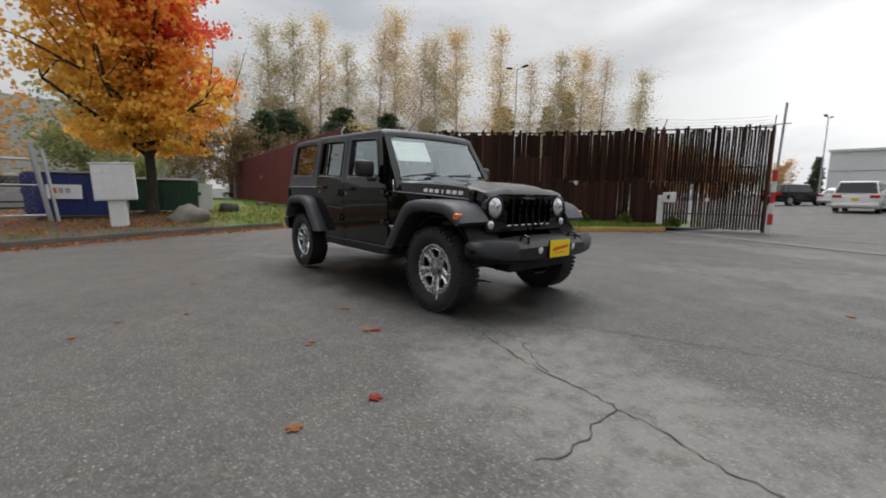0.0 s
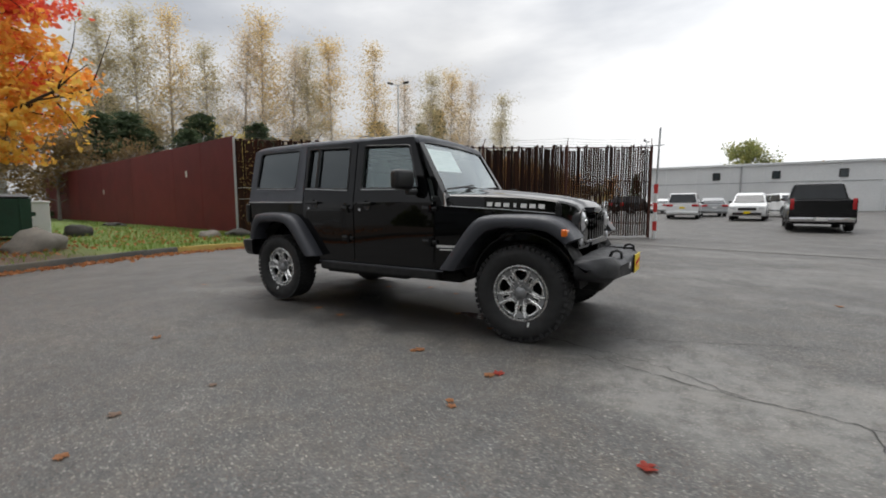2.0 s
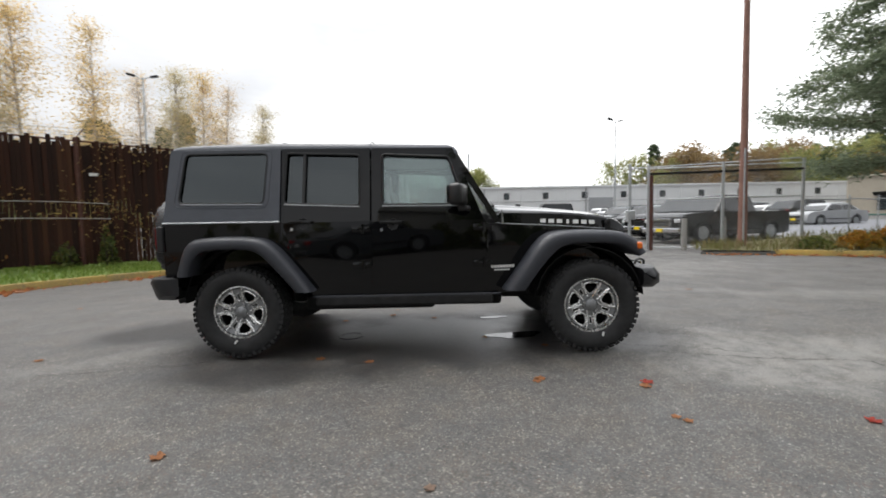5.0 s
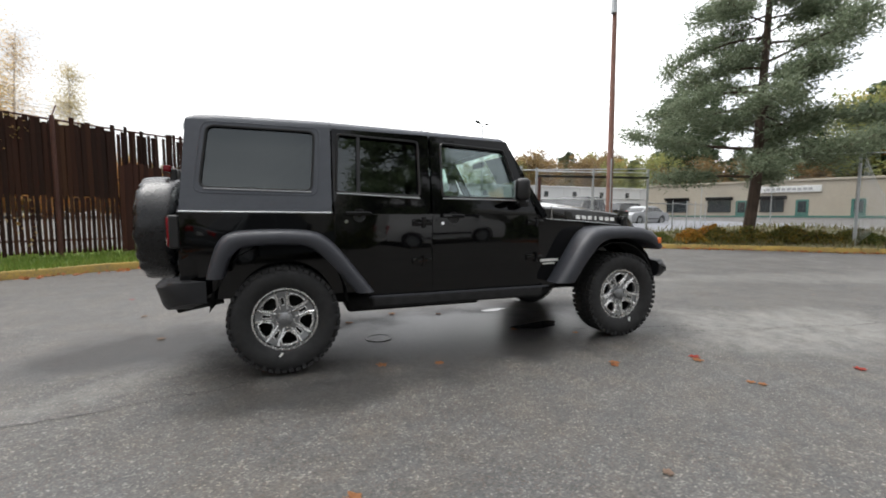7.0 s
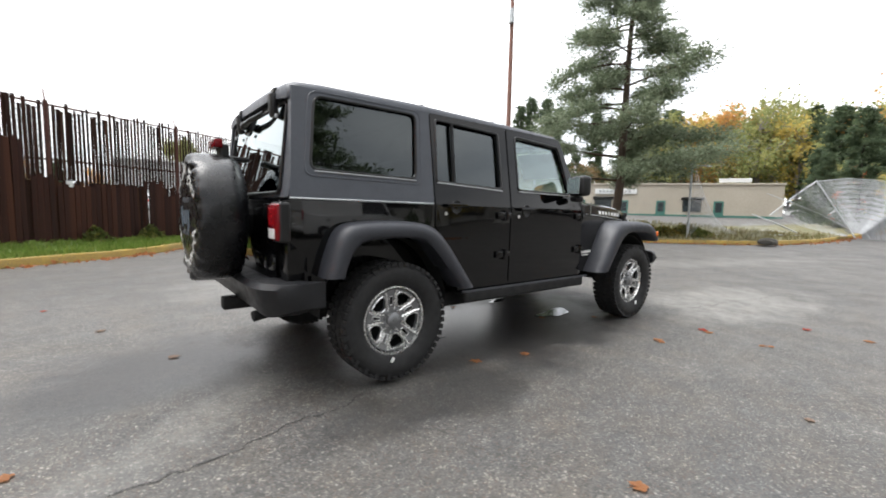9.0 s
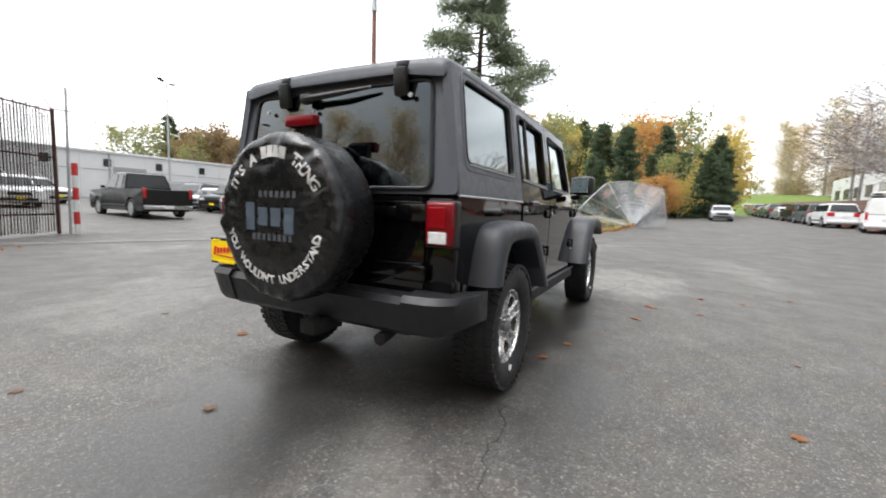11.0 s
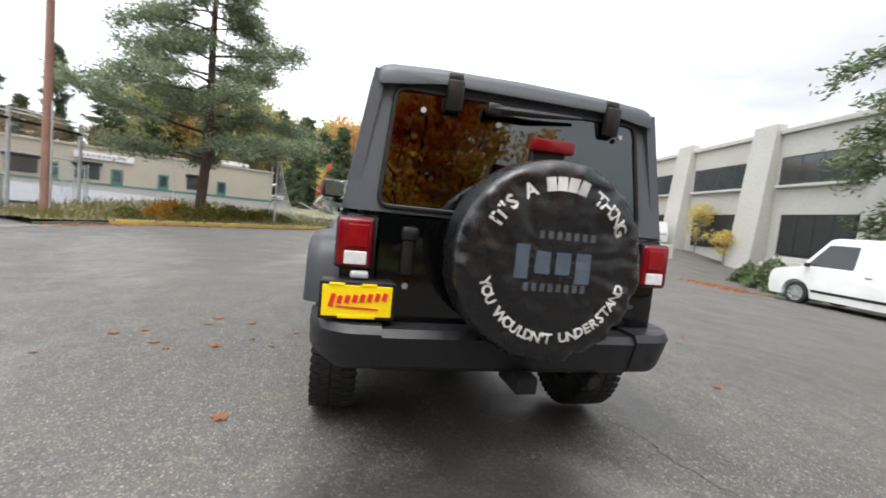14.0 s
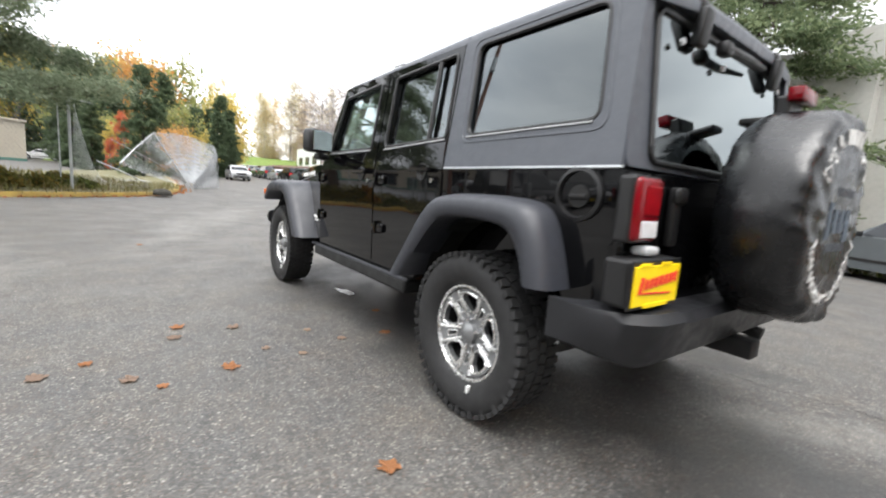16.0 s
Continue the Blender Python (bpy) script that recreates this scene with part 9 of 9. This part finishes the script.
def wheel_meshes():
    """One wheel at the origin, its outside towards -y."""
    w = bmesh.new()
    n = 60
    circ = lambda r, n=n: [(r * math.cos(2 * math.pi * k / n), r * math.sin(2 * math.pi * k / n)) for k in range(n)]
    holes = []
    for k in range(5):
        a = radians(90 + 72 * k + 180)
        R = lambda u, v, a=a: (u * math.cos(a) - v * math.sin(a), u * math.sin(a) + v * math.cos(a))
        holes.append([R(*p) for p in rounded([(0.104, -0.010), (0.166, -0.015), (0.166, 0.015), (0.104, 0.010)], 0.005, 2)])
        a2 = a + radians(36)
        R2 = lambda u, v, a=a2: (u * math.cos(a) - v * math.sin(a), u * math.sin(a) + v * math.cos(a))
        holes.append([R2(*p) for p in rounded([(0.100, -0.017), (0.150, -0.058), (0.188, -0.056), (0.198, 0.0), (0.188, 0.056), (0.150, 0.058), (0.100, 0.017)], 0.007, 2)])
    dish = lambda u, v, z: (u, -0.055 + 0.030 * min(1.0, max(0.0, (math.hypot(u, v) - 0.06) / 0.15)) ** 1.2 * -1 + 0.012 + z, v)
    plate(w, circ(0.2135), holes, dish, 0.03)
    base = part("wheel", w, M["alloy_dark"], None, "machined alloy wheel with a chunky off-road tyre", smooth=30)
    w = bmesh.new()
    for i, h in enumerate(holes):
        pts = [Vector(dish(u, v, -0.003)) for u, v in h]
        tube(w, pts + [pts[0]], 0.0058 if i % 2 else 0.0034, 6, False)
    part("machined_edge", w, M["alloy"], base)
    for sd in (-1, 1):
        w = bmesh.new()
        pts = [(0.070, 0.024), (0.120, 0.030), (0.176, 0.036), (0.206, 0.047)]
        tube(w, [Vector(dish(sd * v, -u, -0.004)) for u, v in pts], [0.006, 0.008, 0.009, 0.008], 6)
        ridge = part("spoke_ridge", w, M["alloy"], base)
        for k in range(1, 5):
            share("spoke_ridge", ridge, base, pose(0, 0, 0, 0, 72 * k, 0))
    w = bmesh.new()
    lathe(w, [(0.19, 0.11), (0.203, 0.06), (0.2105, -0.040), (0.2125, -0.040), (0.2125, 0.11)], (0, 0, 0), (0, 1, 0), 60)
    part("barrel", w, M["under"], base, smooth=40)
    w = bmesh.new()
    lathe(w, [(0.213, 0.06), (0.214, -0.055), (0.226, -0.085), (0.236, -0.084), (0.238, -0.070), (0.226, -0.055), (0.218, 0.10), (0.214, 0.10)], (0, 0, 0), (0, 1, 0), 60)
    part("rim", w, M["alloy"], base, smooth=40)
    w = bmesh.new()
    lathe(w, [(0.0, 0.03), (0.15, 0.03), (0.2, 0.06), (0.2, 0.07), (0.0, 0.07)], (0, 0, 0), (0, 1, 0), 30)
    part("brake_disc", w, M["under"], base, smooth=30)
    w = bmesh.new()
    lathe(w, [(0.052, -0.050), (0.050, -0.072), (0.030, -0.088), (0.0, -0.090)], (0, 0, 0), (0, 1, 0), 24)
    part("centre_cap", w, M["alloy_dark"], base, smooth=40)
    for k in range(5):
        a = radians(90 + 72 * k)
        w = bmesh.new()
        cyl(w, (0.064 * math.cos(a), -0.045, 0.064 * math.sin(a)), (0.064 * math.cos(a), -0.078, 0.064 * math.sin(a)), 0.011, 0.009, 8)
        part("wheel_nut", w, M["chrome"], base)
    w = bmesh.new()
    lathe(w, [(0.228, 0.10), (0.232, -0.070), (0.240, -0.090), (0.262, -0.108), (0.30, -0.122), (0.335, -0.124), (0.365, -0.118), (0.385, -0.105), (0.392, -0.08), (0.394, 0.0), (0.392, 0.08), (0.385, 0.105), (0.34, 0.124), (0.27, 0.112), (0.228, 0.10)], (0, 0, 0), (0, 1, 0), 72)
    ty = part("tyre", w, M["rubber"], base, smooth=50)
    w = bmesh.new()
    nb = 50
    for k in range(nb):
        a = 2 * math.pi * k / nb
        for yy, off, sy, sx, r in ((-0.101, 0, 0.044, 0.033, 0.389), (0.101, 0.5, 0.044, 0.033, 0.389), (-0.045, 0.5, 0.050, 0.038, 0.391), (0.018, 0.0, 0.048, 0.036, 0.391), (0.062, 0.5, 0.03, 0.038, 0.391)):
            q = a + off * 2 * math.pi / nb
            m = pose(0, 0, 0, 0, -math.degrees(q) + 90, 0) @ pose(0, 0, 0, 0, 0, 14 if yy * off else -10)
            fast_box(w, (r * math.cos(q), yy, r * math.sin(q)), (sx, sy, 0.020), m.to_3x3())
        if k % 2 == 0:
            m = pose(0, 0, 0, 0, -math.degrees(a) + 90, 0)
            for yy in (-0.1145, 0.1145):
                fast_box(w, (0.370 * math.cos(a), yy, 0.370 * math.sin(a)), (0.026, 0.010, 0.034), m.to_3x3())
    part("tread", w, M["rubber"], ty)
    w = bmesh.new()
    q = radians(-70)
    fast_box(w, (0.262 * math.cos(q), -0.117, 0.262 * math.sin(q)), (0.013, 0.014, 0.035), pose(0, 0, 0, 0, 10))
    part("chalk_mark", w, M["paper"], ty, "white chalk mark")
    return base


def rig_wheels():
    base = wheel_meshes()
    base.parent = rig
    k = 0.965
    fit = Matrix.Diagonal((k, k, k, 1))
    spots = ((WB, -0.770, 0), (0.018 - WB, -0.770, 28), (WB, 0.770, 180), (0.018 - WB, 0.770, 180))
    base.matrix_basis = pose(WB, -0.770, 0.388, 0, 0, 0) @ fit
    for x, y, turn in spots[1:]:
        if y < 0:
            m = pose(x, y, 0.388, 0, turn, 0) @ fit
        else:
            m = pose(x, y, 0.388, 0, 0, 180) @ fit
        copy_thing(base, m)


def rig_front_bumper():
    b = bmesh.new()
    rings(b, [[(x, -0.50, z) for x, z in ((1.86, 0.50), (2.10, 0.50), (2.16, 0.53), (2.165, 0.62), (2.12, 0.665), (1.88, 0.68))],
              [(x, -0.2, z) for x, z in ((1.86, 0.49), (2.13, 0.49), (2.20, 0.52), (2.21, 0.63), (2.16, 0.675), (1.88, 0.69))],
              [(x, 0.2, z) for x, z in ((1.86, 0.49), (2.13, 0.49), (2.20, 0.52), (2.21, 0.63), (2.16, 0.675), (1.88, 0.69))],
              [(x, 0.50, z) for x, z in ((1.86, 0.50), (2.10, 0.50), (2.16, 0.53), (2.165, 0.62), (2.12, 0.665), (1.88, 0.68))]])
    bu = part("front_bumper", b, M["bumper"], rig, "matte black plastic front bumper", smooth=30)
    for s in (-1, 1):
        b = bmesh.new()
        loops = []
        for y, xo, z0, z1 in ((0.48, 2.165, 0.49, 0.685), (0.62, 2.15, 0.495, 0.69), (0.78, 2.08, 0.52, 0.69), (0.855, 2.02, 0.55, 0.68), (0.878, 1.985, 0.575, 0.655)):
            loops.append([(1.90, s * y, z0), (xo - 0.06, s * y, z0), (xo, s * y, z0 + 0.04), (xo, s * y, z1 - 0.06), (xo - 0.05, s * y, z1), (1.90, s * y, z1)])
        rings(b, loops)
        part("bumper_end", b, M["bumper"], bu, smooth=40)
        b = bmesh.new()
        tube(b, [(2.06, s * 0.36, 0.67), (2.075, s * 0.36, 0.712), (2.11, s * 0.36, 0.725), (2.145, s * 0.36, 0.71), (2.15, s * 0.36, 0.66)], 0.012, 8)
        part("tow_hook", b, M["trim"], bu, "black tow hook")
        b = bmesh.new()
        lathe(b, [(0.034, -0.02), (0.034, 0.012), (0.024, 0.020), (0.0, 0.022)], (2.185, s * 0.245, 0.60), (1, 0, 0), 18)
        part("fog_lamp", b, M["white_lens"], bu, "round clear fog lamp", smooth=40)
    b = bmesh.new()
    box(b, (2.215, 0, 0.60), (0.014, 0.315, 0.16), 0.004)
    pl = part("dealer_plate", b, M["trim"], bu, "yellow dealer plate in a black frame")
    b = bmesh.new()
    box(b, (2.224, 0, 0.60), (0.006, 0.30, 0.15), 0.002)
    part("plate_face", b, M["yellow_plate"], pl)
    b = bmesh.new()
    for i in range(8):
        box(b, (2.229, -0.10 + 0.029 * i, 0.597 + 0.003 * i), (0.004, 0.018, 0.03), 0.001)
    box(b, (2.229, 0.0, 0.565), (0.004, 0.17, 0.006), 0.001)
    part("plate_marks", b, M["red_mark"], pl)
    b = bmesh.new()
    box(b, (1.92, 0, 0.45), (0.22, 0.9, 0.12), 0.03)
    part("air_dam", b, M["under"], rig)


def rig_underbody():
    for s in (-1, 1):
        # liner over the front wheel
        b = bmesh.new()
        rings(b, [[(WB + r * math.cos(a), s * y, 0.42 + r * math.sin(a)) for r, y in ((0.445, 0.40), (0.445, 0.80), (0.455, 0.80), (0.455, 0.40))] for a in [radians(12 + 13 * k) for k in range(13)]])
        part("wheel_liner", b, M["under"], rig, smooth=40)
        b = bmesh.new()
        box(b, (1.39, s * 0.535, 0.70), (0.80, 0.03, 0.52), 0.01, 1)
        part("inner_arch", b, M["under"], rig)
    b = bmesh.new()
    for s in (-1, 1):
        box(b, (0.0, s * 0.42, 0.47), (3.7, 0.09, 0.13), 0.01)
    part("chassis_rail", b, M["under"], rig)
    for nm, c, size in (("tank_skid", (-0.42, 0.0, 0.405), (1.16, 1.16, 0.135)), ("transfer_case_skid", (0.46, 0.0, 0.41), (0.62, 1.08, 0.115))):
        b = bmesh.new()
        box(b, c, size, 0.035, 3)
        for q in range(4):
            fast_box(b, (c[0] + size[0] * (q - 1.5) * 0.24, 0, c[2] - size[2] / 2 - 0.004), (0.03, size[1] * 0.8, 0.012))
        part(nm, b, M["under"], rig, smooth=35)
    b = bmesh.new()
    for x in (-WB, WB):
        cyl(b, (x, -0.68, 0.398), (x, 0.68, 0.398), 0.045, n=12)
        lathe(b, [(0.0, -0.14), (0.10, -0.10), (0.14, 0.0), (0.10, 0.10), (0.0, 0.14)], (x, 0.0 if x < 0 else 0.25, 0.398), (1, 0, 0), 16)
    part("axle", b, M["under"], rig, smooth=40)
    b = bmesh.new()
    cyl(b, (-1.35, 0, 0.42), (0.2, 0, 0.48), 0.035)
    cyl(b, (-2.06, 0.36, 0.53), (-1.72, 0.36, 0.53), 0.085, n=16)
    cyl(b, (-1.75, -0.30, 0.44), (0.4, -0.25, 0.46), 0.035)
    cyl(b, (-1.9, -0.42, 0.48), (-2.20, -0.44, 0.43), 0.032)
    box(b, (0.1, 0, 0.43), (0.7, 0.5, 0.10), 0.03)
    box(b, (-2.18, -0.05, 0.45), (0.22, 0.1, 0.08), 0.01)
    part("exhaust_and_driveshaft", b, M["under"], rig, smooth=40)
    for x in (-WB + 0.1, WB - 0.1):
        for s in (-1, 1):
            b = bmesh.new()
            cyl(b, (x, s * 0.50, 0.36), (x - 0.03, s * 0.46, 0.80), 0.03)
            part("shock_absorber", b, M["under"], rig)


def rig_cabin():
    b = bmesh.new()
    box(b, (0.50, 0, 1.10), (0.30, 1.30, 0.16), 0.04)
    part("dashboard", b, M["seat"], rig)
    b = bmesh.new()
    rr = [(0.30 + 0.05 * math.sin(a), 0.36 + 0.185 * math.cos(a), 1.16 + 0.175 * math.sin(a)) for a in [2 * math.pi * k / 24 for k in range(25)]]
    tube(b, rr, 0.016, 8, False)
    tube(b, [(0.32, 0.36, 1.16), (0.48, 0.36, 1.10)], 0.03, 8)
    box(b, (0.31, 0.36, 1.16), (0.04, 0.32, 0.05), 0.015)
    part("steering_wheel", b, M["trim"], rig)
    for y in (-0.36, 0.36):
        for x in (-0.12, -0.98):
            b = bmesh.new()
            box(b, (x - 0.18, y, 1.22), (0.13, 0.46, 0.46), 0.05, 3, m=pose(0, 0, 0, 0, -12))
            box(b, (x - 0.235, y, 1.52), (0.09, 0.26, 0.17), 0.04, 3, m=pose(0, 0, 0, 0, -10))
            part("seat_back", b, M["seat"], rig, smooth=45)
    b = bmesh.new()
    for s in (-1, 1):
        tube(b, [(0.38, s * 0.60, 1.68), (-0.42, s * 0.58, 1.70), (-1.20, s * 0.58, 1.70), (-1.85, s * 0.60, 1.15)], 0.032, 8)
        tube(b, [(-0.45, s * 0.60, 1.12), (-0.42, s * 0.58, 1.70)], 0.035, 8)
    for x in (-0.42, -1.20):
        tube(b, [(x, -0.58, 1.70), (x, 0.58, 1.70)], 0.032, 8)
    part("roll_bar", b, M["trim"], rig, smooth=50)
    b = bmesh.new()
    box(b, (0.40, 0.0, 1.62), (0.03, 0.24, 0.06), 0.012)
    part("inner_mirror", b, M["trim"], rig)


for build in (rig_body, rig_hood, rig_grille, rig_flares, rig_doors, rig_hardtop, rig_windscreen, rig_mirrors, rig_rear,
              rig_spare, rig_wheels, rig_front_bumper, rig_underbody, rig_cabin):
    build()
